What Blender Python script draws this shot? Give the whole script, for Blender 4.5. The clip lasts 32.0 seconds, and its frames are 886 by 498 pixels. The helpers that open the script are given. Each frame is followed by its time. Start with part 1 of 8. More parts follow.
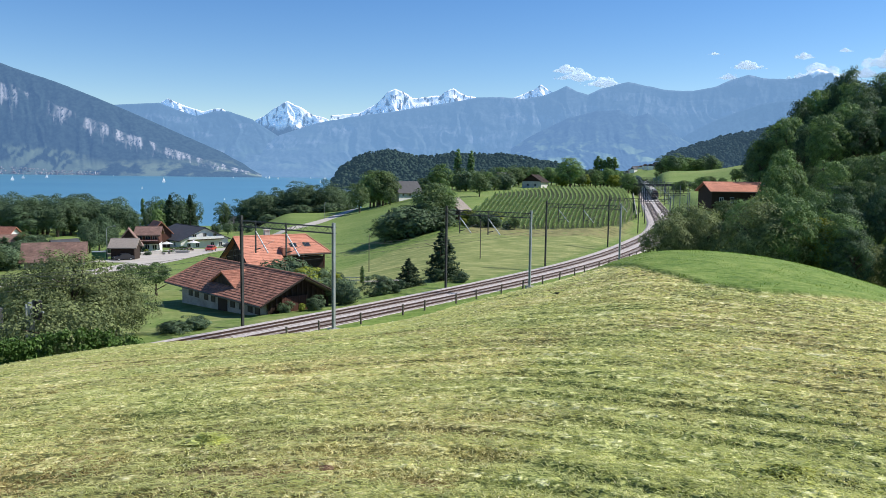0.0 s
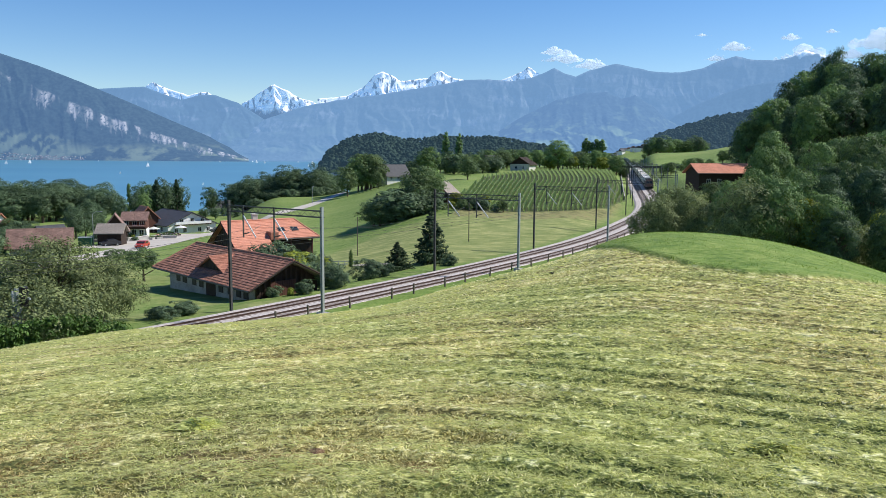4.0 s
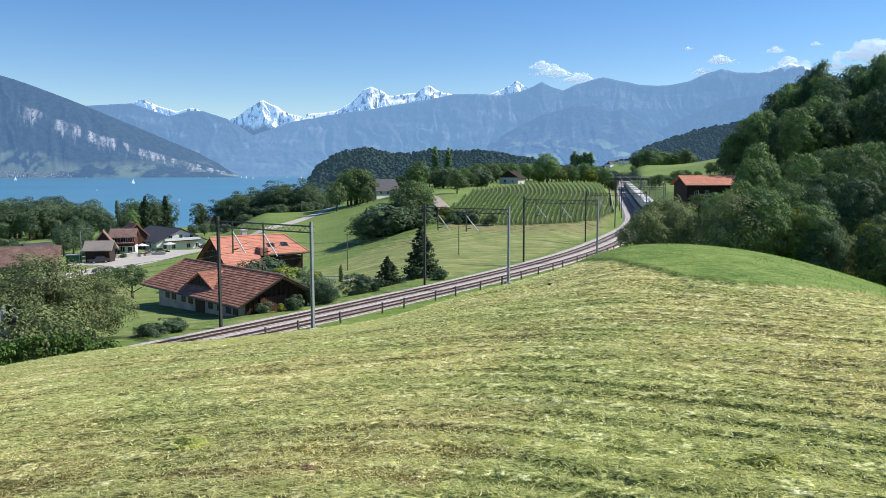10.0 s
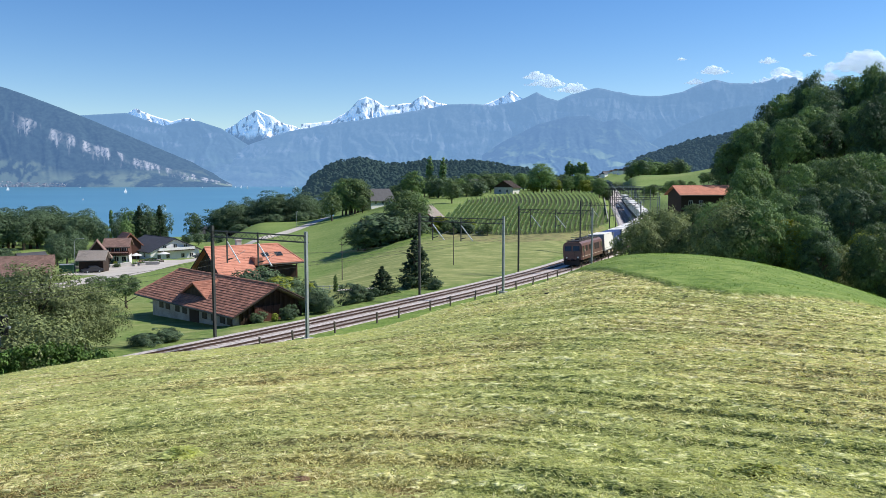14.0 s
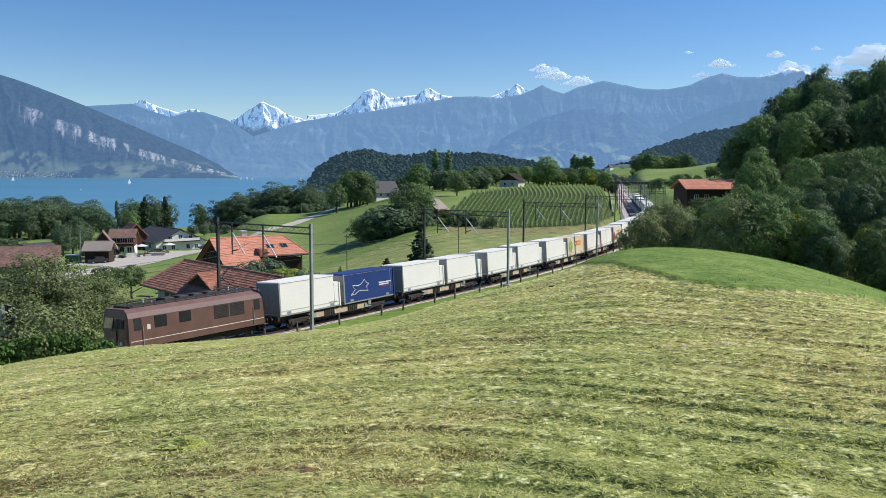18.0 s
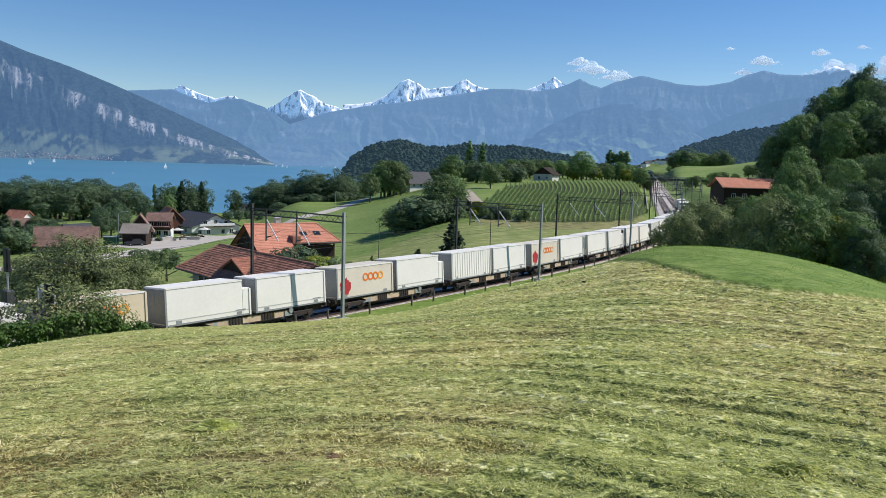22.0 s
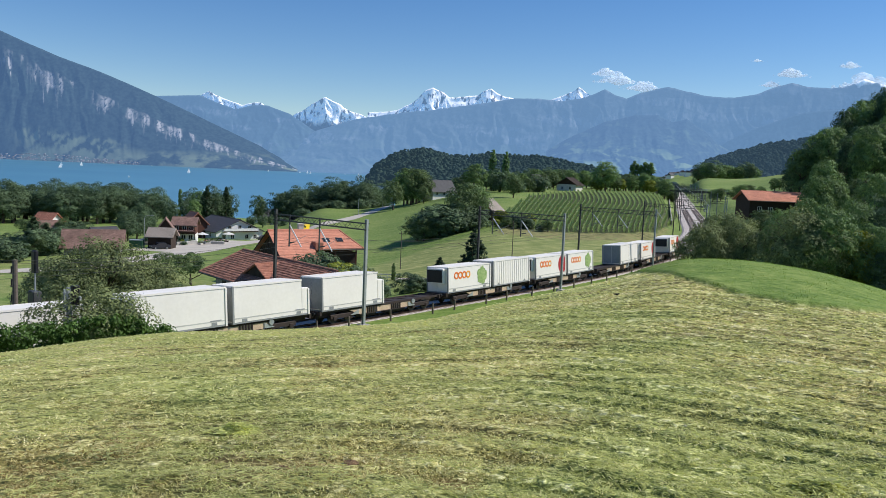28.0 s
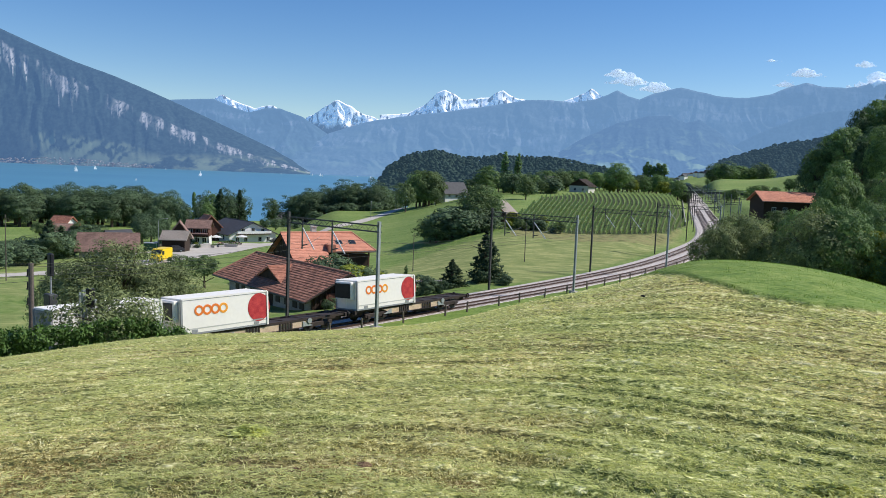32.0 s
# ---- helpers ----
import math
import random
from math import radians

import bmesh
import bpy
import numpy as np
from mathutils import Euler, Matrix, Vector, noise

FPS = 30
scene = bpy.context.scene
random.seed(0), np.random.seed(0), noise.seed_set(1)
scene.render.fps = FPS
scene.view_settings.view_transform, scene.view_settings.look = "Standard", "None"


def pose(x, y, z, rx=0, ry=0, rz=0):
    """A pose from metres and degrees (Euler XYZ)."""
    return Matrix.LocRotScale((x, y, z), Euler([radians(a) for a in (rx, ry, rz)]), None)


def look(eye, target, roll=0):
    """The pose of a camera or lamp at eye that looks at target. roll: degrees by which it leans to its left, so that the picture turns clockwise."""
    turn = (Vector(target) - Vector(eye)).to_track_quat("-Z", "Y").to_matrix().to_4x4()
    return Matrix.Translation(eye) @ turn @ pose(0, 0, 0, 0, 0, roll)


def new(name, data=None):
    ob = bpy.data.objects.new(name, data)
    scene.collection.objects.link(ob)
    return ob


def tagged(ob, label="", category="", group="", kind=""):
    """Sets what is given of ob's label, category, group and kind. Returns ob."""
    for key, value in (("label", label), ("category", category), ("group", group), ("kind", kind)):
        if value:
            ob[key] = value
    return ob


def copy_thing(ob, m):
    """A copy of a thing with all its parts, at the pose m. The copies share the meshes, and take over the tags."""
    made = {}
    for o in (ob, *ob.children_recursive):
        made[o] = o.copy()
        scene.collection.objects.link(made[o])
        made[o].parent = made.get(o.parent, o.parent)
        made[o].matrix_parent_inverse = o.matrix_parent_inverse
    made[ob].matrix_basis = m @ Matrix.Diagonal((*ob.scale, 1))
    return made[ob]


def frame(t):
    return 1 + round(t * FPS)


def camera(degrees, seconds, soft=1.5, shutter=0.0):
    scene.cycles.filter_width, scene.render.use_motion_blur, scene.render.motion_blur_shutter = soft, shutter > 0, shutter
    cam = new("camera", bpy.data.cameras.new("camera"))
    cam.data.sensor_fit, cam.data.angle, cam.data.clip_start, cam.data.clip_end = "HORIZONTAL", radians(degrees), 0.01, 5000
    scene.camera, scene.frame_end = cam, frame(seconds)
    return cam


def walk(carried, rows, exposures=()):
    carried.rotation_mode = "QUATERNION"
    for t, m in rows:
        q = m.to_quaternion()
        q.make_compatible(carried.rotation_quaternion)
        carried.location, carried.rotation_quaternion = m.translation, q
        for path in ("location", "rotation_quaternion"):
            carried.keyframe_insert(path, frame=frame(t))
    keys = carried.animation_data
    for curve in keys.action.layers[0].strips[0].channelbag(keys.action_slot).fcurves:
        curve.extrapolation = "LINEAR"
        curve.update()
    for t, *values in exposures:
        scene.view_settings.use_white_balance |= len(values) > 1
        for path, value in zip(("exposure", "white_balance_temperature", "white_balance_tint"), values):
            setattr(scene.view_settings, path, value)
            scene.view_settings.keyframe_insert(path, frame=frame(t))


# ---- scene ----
cam = camera(58.86, 32.0, 0.6)
# hand-held on one spot: seconds, tilt, lean and turn in degrees; the eye is the origin
VIEW = [(0, 84.45, -0.70, 1.77), (0.5, 83.93, -0.48, 1.55), (1, 83.73, -0.27, 1.34), (1.5, 83.71, -0.13, 1.18), (2, 83.71, -0.13, 1.08), (2.5, 83.61, -0.21, 1.01), (3, 83.43, -0.31, 0.99), (3.5, 83.23, -0.38, 0.95), (5.5, 83.64, -0.30, 0.57), (6, 83.96, -0.40, 0.35), (6.5, 84.21, -0.51, 0.18), (7, 84.46, -0.50, 0.12), (7.5, 84.58, -0.47, 0.10), (8, 84.58, -0.32, 0.06), (8.5, 84.51, -0.13, 0.03), (9, 84.37, -0.00, 0.01), (9.5, 84.27, 0.06, 0.06), (10, 84.26, 0.08, 0.12), (10.5, 84.34, 0.06, 0.14), (11, 84.46, 0.05, 0.09), (11.5, 84.61, 0.08, 0.05), (12, 84.76, 0.12, 0.00), (12.5, 84.88, 0.09, -0.07), (13, 84.94, 0.10, -0.15), (13.5, 84.99, 0.06, -0.22), (14, 84.97, 0.04, -0.26), (14.5, 84.93, -0.02, -0.27), (16.5, 84.55, -0.02, -0.08), (17, 84.51, -0.08, 0.02), (17.5, 84.48, -0.16, 0.08), (18, 84.43, -0.27, 0.12), (18.5, 84.39, -0.36, 0.16), (19, 84.28, -0.48, 0.23), (19.5, 84.15, -0.52, 0.41), (20, 83.96, -0.64, 0.76), (20.5, 83.86, -0.75, 1.28), (21, 83.81, -1.02, 1.86), (21.5, 83.78, -1.38, 2.34), (22, 83.79, -1.67, 2.59), (22.5, 83.82, -1.85, 2.64), (23, 83.93, -1.88, 2.58), (23.5, 84.08, -1.87, 2.51), (24, 84.24, -1.88, 2.47), (24.5, 84.37, -1.83, 2.48), (25, 84.46, -1.83, 2.46), (25.5, 84.54, -1.92, 2.44), (27.5, 84.42, -2.51, 3.75), (28, 84.35, -2.46, 4.28), (28.5, 84.22, -2.34, 4.63), (29, 84.15, -2.24, 4.86), (29.5, 84.12, -2.26, 4.94), (30, 84.19, -2.28, 4.97), (30.5, 84.28, -2.32, 5.02), (31, 84.38, -2.26, 5.11), (31.5, 84.42, -2.22, 5.16), (32, 84.46, -2.20, 5.17)]
walk(cam, [(t, pose(0, 0, 0, rx, ry, rz)) for t, rx, ry, rz in VIEW],
     [(0, 0.24, 6310, 10), (14.2, 0.26, 6310, 10), (17, 0.13, 6310, 10), (21, 0.0, 6310, 10), (24, -0.03, 6310, 10), (28, -0.02, 6310, 10), (32, 0.08, 6310, 10)])

# ---------------------------------------------------------------- light
SUN_AZ, SUN_EL = 76.0, 45.0          # degrees clockwise from +y, and above the horizon
world = bpy.data.worlds.new("world")
scene.world = world
world.use_nodes = True
wn = world.node_tree.nodes
sky = wn.new("ShaderNodeTexSky")
sky.sky_type, sky.sun_disc = "NISHITA", False
sky.sun_elevation, sky.sun_rotation = radians(SUN_EL), radians(SUN_AZ)
sky.altitude, sky.air_density, sky.dust_density, sky.ozone_density = 600, 1.0, 0.0, 2.4
deep = wn.new("ShaderNodeHueSaturation")
deep.inputs["Saturation"].default_value, deep.inputs["Hue"].default_value = 1.3, 0.508
world.node_tree.links.new(sky.outputs[0], deep.inputs["Color"])
world.node_tree.links.new(deep.outputs[0], wn["Background"].inputs[0])
wn["Background"].inputs[1].default_value = 0.110
sun = new("sun", bpy.data.lights.new("sun", "SUN"))
sun.data.energy, sun.data.angle, sun.data.color = 5.0, radians(0.53), (1.0, 0.95, 0.87)
sa, se = radians(SUN_AZ), radians(SUN_EL)
sun.matrix_world = look((math.sin(sa) * math.cos(se) * 200, math.cos(sa) * math.cos(se) * 200, math.sin(se) * 200), (0, 0, 0))

# ---------------------------------------------------------------- materials
def rgb(c):
    return (c[0], c[1], c[2], 1.0)


def mat(name, a, b=None, scale=3.0, rough=0.8, metal=0.0, bump=0.0, fine=8.0, spec=0.3, coords="Object", tint=0.0, stretch=(1, 1, 1), glow=None, glow_by=0.0):
    """A surface of two colours mixed by noise at two scales, with relief; tint: variation from piece to piece."""
    m = bpy.data.materials.new(name)
    m.use_nodes = True
    nt = m.node_tree
    n, l = nt.nodes, nt.links
    p = n["Principled BSDF"]
    p.inputs["Roughness"].default_value = rough
    p.inputs["Metallic"].default_value = metal
    p.inputs["Specular IOR Level"].default_value = spec
    b = b or tuple(v * 0.75 for v in a)
    if coords == "World":
        tc = n.new("ShaderNodeNewGeometry").outputs["Position"]
    else:
        tc = n.new("ShaderNodeTexCoord").outputs["Object"]
    mp = n.new("ShaderNodeMapping")
    mp.inputs["Scale"].default_value = stretch
    l.new(tc, mp.inputs[0])
    n1 = n.new("ShaderNodeTexNoise")
    n1.inputs["Scale"].default_value = scale
    n1.inputs["Detail"].default_value = 4
    n2 = n.new("ShaderNodeTexNoise")
    n2.inputs["Scale"].default_value = scale * fine
    n2.inputs["Detail"].default_value = 3
    l.new(mp.outputs[0], n1.inputs["Vector"])
    l.new(mp.outputs[0], n2.inputs["Vector"])
    ad = n.new("ShaderNodeMath")
    ad.operation = "MULTIPLY_ADD"
    ad.inputs[1].default_value = 0.6
    l.new(n1.outputs[0], ad.inputs[0])
    ml = n.new("ShaderNodeMath")
    ml.operation = "MULTIPLY"
    ml.inputs[1].default_value = 0.4
    l.new(n2.outputs[0], ml.inputs[0])
    l.new(ml.outputs[0], ad.inputs[2])
    rp = n.new("ShaderNodeValToRGB")
    rp.color_ramp.elements[0].position, rp.color_ramp.elements[1].position = 0.36, 0.64
    rp.color_ramp.elements[0].color, rp.color_ramp.elements[1].color = rgb(b), rgb(a)
    l.new(ad.outputs[0], rp.inputs[0])
    out = rp.outputs[0]
    if tint:
        oi = n.new("ShaderNodeObjectInfo")
        gi = n.new("ShaderNodeNewGeometry")
        su = n.new("ShaderNodeMath")
        su.operation = "ADD"
        l.new(oi.outputs["Random"], su.inputs[0])
        l.new(gi.outputs["Random Per Island"], su.inputs[1])
        mr = n.new("ShaderNodeMapRange")
        mr.inputs[1].default_value, mr.inputs[2].default_value = 0, 2
        mr.inputs[3].default_value, mr.inputs[4].default_value = 1 - tint, 1 + tint
        l.new(su.outputs[0], mr.inputs[0])
        hs = n.new("ShaderNodeHueSaturation")
        l.new(mr.outputs[0], hs.inputs["Value"])
        l.new(out, hs.inputs["Color"])
        out = hs.outputs[0]
    l.new(out, p.inputs["Base Color"])
    if bump:
        bp = n.new("ShaderNodeBump")
        bp.inputs["Strength"].default_value = bump
        bp.inputs["Distance"].default_value = 0.05
        l.new(ad.outputs[0], bp.inputs["Height"])
        l.new(bp.outputs[0], p.inputs["Normal"])
    if glow:
        p.inputs["Emission Color"].default_value = rgb(glow)
        p.inputs["Emission Strength"].default_value = glow_by
    return m


M = {}


def leafy(m, by=0.22):
    """Lets light through thin leaves."""
    n, l = m.node_tree.nodes, m.node_tree.links
    p = n["Principled BSDF"]
    t = n.new("ShaderNodeBsdfTranslucent")
    x = n.new("ShaderNodeMixShader")
    x.inputs[0].default_value = by
    src = p.inputs["Base Color"].links[0].from_socket
    g = n.new("ShaderNodeHueSaturation")
    g.inputs["Saturation"].default_value, g.inputs["Value"].default_value = 1.15, 1.5
    l.new(src, g.inputs["Color"])
    l.new(g.outputs[0], t.inputs["Color"])
    l.new(p.outputs[0], x.inputs[1])
    l.new(t.outputs[0], x.inputs[2])
    l.new(x.outputs[0], n["Material Output"].inputs["Surface"])
    return m


M["leaf"] = leafy(mat("leaf", (0.165, 0.225, 0.088), (0.05, 0.083, 0.037), 0.55, 0.6, tint=0.3, spec=0.1))
M["leaf_deep"] = leafy(mat("leaf_deep", (0.165, 0.23, 0.115), (0.055, 0.088, 0.052), 0.5, 0.6, tint=0.3, spec=0.1))
M["leaf_dark"] = leafy(mat("leaf_dark", (0.235, 0.34, 0.115), (0.062, 0.11, 0.045), 0.5, 0.6, tint=0.3, spec=0.1))
M["leaf_light"] = leafy(mat("leaf_light", (0.27, 0.30, 0.05), (0.16, 0.20, 0.035), 0.5, 0.6, tint=0.4, spec=0.1))
M["leaf_olive"] = leafy(mat("leaf_olive", (0.275, 0.315, 0.13), (0.068, 0.095, 0.041), 0.9, 0.6, tint=0.35, spec=0.1))
M["needle"] = leafy(mat("needle", (0.075, 0.11, 0.055), (0.042, 0.07, 0.036), 0.6, 0.65, tint=0.4, spec=0.1))
M["leaf_shade"] = leafy(mat("leaf_shade", (0.12, 0.185, 0.085), (0.035, 0.062, 0.034), 0.5, 0.6, tint=0.35, spec=0.1))
M["bark"] = mat("bark", (0.14, 0.105, 0.075), (0.06, 0.045, 0.033), 3, 0.9, bump=0.6, stretch=(1, 1, 0.3))
M["ballast"] = mat("ballast", (0.72, 0.645, 0.59), (0.27, 0.23, 0.20), 4.0, 0.9, bump=0.8, coords="World", fine=3)
M["rail"] = mat("rail", (0.10, 0.062, 0.045), (0.06, 0.038, 0.03), 6, 0.6, 0.3)
M["sleeper"] = mat("sleeper", (0.30, 0.235, 0.195), (0.17, 0.13, 0.11), 4, 0.85, tint=0.25)
M["steel_light"] = mat("steel_light", (0.42, 0.45, 0.44), (0.30, 0.32, 0.31), 1.5, 0.5, 0.3)
M["steel_dark"] = mat("steel_dark", (0.10, 0.105, 0.095), (0.06, 0.06, 0.055), 2, 0.6, 0.4)
M["insulator"] = mat("insulator", (0.75, 0.76, 0.74), (0.6, 0.6, 0.58), 4, 0.4)
M["wood_dark"] = mat("wood_dark", (0.055, 0.034, 0.022), (0.028, 0.018, 0.013), 4, 0.8, bump=0.3, stretch=(3, 3, 0.3))
M["wood_red"] = mat("wood_red", (0.13, 0.055, 0.035), (0.08, 0.035, 0.024), 3, 0.8, stretch=(4, 4, 0.3))
M["wood_orange"] = mat("wood_orange", (0.52, 0.27, 0.10), (0.36, 0.17, 0.06), 3, 0.75, stretch=(4, 4, 0.3))
M["wood_grey"] = mat("wood_grey", (0.40, 0.345, 0.29), (0.23, 0.19, 0.16), 4, 0.85, stretch=(3, 3, 0.4))
M["plaster"] = mat("plaster", (0.62, 0.60, 0.54), (0.50, 0.47, 0.41), 1.2, 0.9, bump=0.1)
M["plaster_old"] = mat("plaster_old", (0.46, 0.435, 0.39), (0.27, 0.25, 0.22), 0.9, 0.9, bump=0.2)
M["plaster_white"] = mat("plaster_white", (0.78, 0.77, 0.74), (0.68, 0.67, 0.63), 1.0, 0.9)
M["plaster_pink"] = mat("plaster_pink", (0.62, 0.33, 0.26), (0.52, 0.28, 0.22), 1.0, 0.9)
M["tile_brown"] = mat("tile_brown", (0.43, 0.20, 0.13), (0.19, 0.09, 0.062), 1.6, 0.9, tint=0.6)
M["tile_rust"] = mat("tile_rust", (0.50, 0.22, 0.14), (0.32, 0.13, 0.085), 2.5, 0.85, tint=0.4)
M["tile_dark"] = mat("tile_dark", (0.27, 0.165, 0.13), (0.16, 0.10, 0.08), 0.9, 0.85, tint=0.3)
M["tile_orange"] = mat("tile_orange", (0.66, 0.29, 0.185), (0.52, 0.22, 0.14), 0.6, 0.8, tint=0.12)
M["slate"] = mat("slate", (0.075, 0.075, 0.08), (0.045, 0.045, 0.05), 1.0, 0.7, tint=0.2)
M["pane"] = mat("pane", (0.03, 0.035, 0.04), (0.02, 0.02, 0.025), 2, 0.08, spec=0.6)
M["asphalt"] = mat("asphalt", (0.52, 0.475, 0.41), (0.40, 0.36, 0.31), 0.3, 0.95, coords="World")
M["concrete"] = mat("concrete", (0.42, 0.40, 0.37), (0.30, 0.285, 0.26), 0.7, 0.9, bump=0.2)
M["fence_wood"] = mat("fence_wood", (0.17, 0.14, 0.11), (0.09, 0.075, 0.06), 5, 0.9)
M["sail"] = mat("sail", (0.85, 0.85, 0.83), (0.78, 0.78, 0.76), 0.5, 0.7)
# distant houses take the mountain's blue haze as an added glow
M["town"] = mat("town", (0.52, 0.48, 0.46), (0.26, 0.22, 0.22), 0.05, 0.9, tint=0.7, coords="World", glow=(0.062, 0.122, 0.238), glow_by=0.5)

# ---------------------------------------------------------------- mesh helpers
class Geo:
    """Collects vertices and faces for one mesh."""

    def __init__(self):
        self.v, self.f, self.smooth = [], [], False

    def add(self, verts, faces, m=None):
        k = len(self.v)
        self.v += [tuple(m @ Vector(p)) for p in verts] if m else [tuple(p) for p in verts]
        self.f += [tuple(i + k for i in f) for f in faces]
        return self

    def box(self, x0, x1, y0, y1, z0, z1, m=None):
        return self.add([(x0, y0, z0), (x1, y0, z0), (x1, y1, z0), (x0, y1, z0), (x0, y0, z1), (x1, y0, z1), (x1, y1, z1), (x0, y1, z1)],
                        [(0, 3, 2, 1), (4, 5, 6, 7), (0, 1, 5, 4), (1, 2, 6, 5), (2, 3, 7, 6), (3, 0, 4, 7)], m)

    def block(self, x0, x1, y0, y1, z0, z1, c=0.04, m=None):
        """A box whose upright edges and top edge are chamfered by c."""
        def ring(d, z):
            return [(x0 + c + d, y0 + d, z), (x1 - c - d, y0 + d, z), (x1 - d, y0 + c + d, z), (x1 - d, y1 - c - d, z),
                    (x1 - c - d, y1 - d, z), (x0 + c + d, y1 - d, z), (x0 + d, y1 - c - d, z), (x0 + d, y0 + c + d, z)]
        v = ring(0, z0) + ring(0, z1 - c) + ring(c, z1)
        f = [tuple(range(7, -1, -1)), tuple(range(16, 24))]
        for r in (0, 8):
            f += [(r + i, r + (i + 1) % 8, r + 8 + (i + 1) % 8, r + 8 + i) for i in range(8)]
        return self.add(v, f, m)

    def prism(self, pts, y0, y1, m=None):
        """The outline pts (x, z), counter-clockwise seen from -y, pushed from y0 to y1."""
        n = len(pts)
        v = [(x, y0, z) for x, z in pts] + [(x, y1, z) for x, z in pts]
        f = [tuple(range(n)), tuple(range(2 * n - 1, n - 1, -1))]
        f += [(i, i + n, (i + 1) % n + n, (i + 1) % n) for i in range(n)]
        return self.add(v, f, m)

    def tube(self, a, b, r0, r1=None, n=8, m=None):
        a, b = Vector(a), Vector(b)
        r1 = r0 if r1 is None else r1
        q = (b - a).to_track_quat("Z", "Y")
        v = []
        for p, r in ((a, r0), (b, r1)):
            v += [p + q @ Vector((r * math.cos(2 * math.pi * i / n), r * math.sin(2 * math.pi * i / n), 0)) for i in range(n)]
        f = [(i, (i + 1) % n, n + (i + 1) % n, n + i) for i in range(n)] + [tuple(range(n - 1, -1, -1)), tuple(range(n, 2 * n))]
        return self.add(v, f, m)

    def mesh(self, name, material):
        me = bpy.data.meshes.new(name)
        me.from_pydata(self.v, [], self.f)
        if material:
            me.materials.append(material)
        if self.smooth:
            me.polygons.foreach_set("use_smooth", [True] * len(me.polygons))
        me.update()
        return me


def array_mesh(name, v, f, material, smooth=False):
    """A mesh from numpy arrays; all faces have the same number of corners."""
    v, f = np.asarray(v, dtype=np.float32), np.asarray(f, dtype=np.int32)
    me = bpy.data.meshes.new(name)
    me.vertices.add(len(v))
    me.vertices.foreach_set("co", v.ravel())
    k = f.shape[1]
    me.loops.add(f.size)
    me.loops.foreach_set("vertex_index", f.ravel())
    me.polygons.add(len(f))
    me.polygons.foreach_set("loop_start", np.arange(len(f), dtype=np.int32) * k)
    me.polygons.foreach_set("loop_total", np.full(len(f), k, dtype=np.int32))
    me.polygons.foreach_set("use_smooth", np.full(len(f), smooth))
    me.materials.append(material)
    me.update(calc_edges=True)
    return me


def part(name, geo, material, parent=None, label="", at=None):
    """Links a mesh (a Geo, a bmesh or mesh data) as one object under a thing or a part."""
    if isinstance(geo, Geo):
        geo = geo.mesh(name, material)
    ob = new(name, geo)
    if parent:
        ob.parent = parent
    if at is not None:
        ob.matrix_basis = at
    return tagged(ob, label)


def thing(name, label, category, at=None, group="", kind=""):
    ob = new(name)
    ob.empty_display_size = 0.2
    if at is not None:
        ob.matrix_basis = at
    return tagged(ob, label, category, group, kind)


def ramp(x, xs, ys):
    return np.interp(x, xs, ys)


def smooth(x, a, b):
    t = np.clip((np.asarray(x, dtype=float) - a) / (b - a), 0, 1)
    return t * t * (3 - 2 * t)


def wavy(x, y, scale, seed=0):
    """Cheap smooth relief from -1 to 1."""
    x, y = np.asarray(x) / scale, np.asarray(y) / scale
    r = np.random.RandomState(seed)
    out = 0
    for k in range(7):
        a, p, q = r.uniform(0, 6.28), r.uniform(0, 6.28), r.uniform(0.6, 2.4)
        out = out + np.sin((x * math.cos(a) + y * math.sin(a)) * q * 2 + p + 1.3 * np.sin((y * math.cos(a) - x * math.sin(a)) * q + p * 2)) / (1 + q)
    return out / 2.4


PERM = np.random.RandomState(77).permutation(512)
GRAD = np.random.RandomState(78).uniform(0, 6.2832, 512)


def gnoise(x, y):
    """Smooth gradient noise, about -0.7 to 0.7."""
    xi, yi = np.floor(x).astype(int), np.floor(y).astype(int)
    fx, fy = x - xi, y - yi
    u, v = fx * fx * fx * (fx * (fx * 6 - 15) + 10), fy * fy * fy * (fy * (fy * 6 - 15) + 10)

    def corner(i, j):
        a = GRAD[PERM[(PERM[(xi + i) % 512] + yi + j) % 512]]
        return np.cos(a) * (fx - i) + np.sin(a) * (fy - j)

    a = corner(0, 0) * (1 - u) + corner(1, 0) * u
    c = corner(0, 1) * (1 - u) + corner(1, 1) * u
    return a * (1 - v) + c * v


def fractal(x, y, octaves=5, ridged=False, seed=0.0):
    out, amp, k = 0.0, 1.0, 1.0
    for i in range(octaves):
        n = gnoise(x * k + seed + i * 17.3, y * k - seed + i * 9.1)
        out = out + amp * ((1 - 2.2 * abs(n)) if ridged else n)
        amp, k = amp * 0.5, k * 2.03
    return out


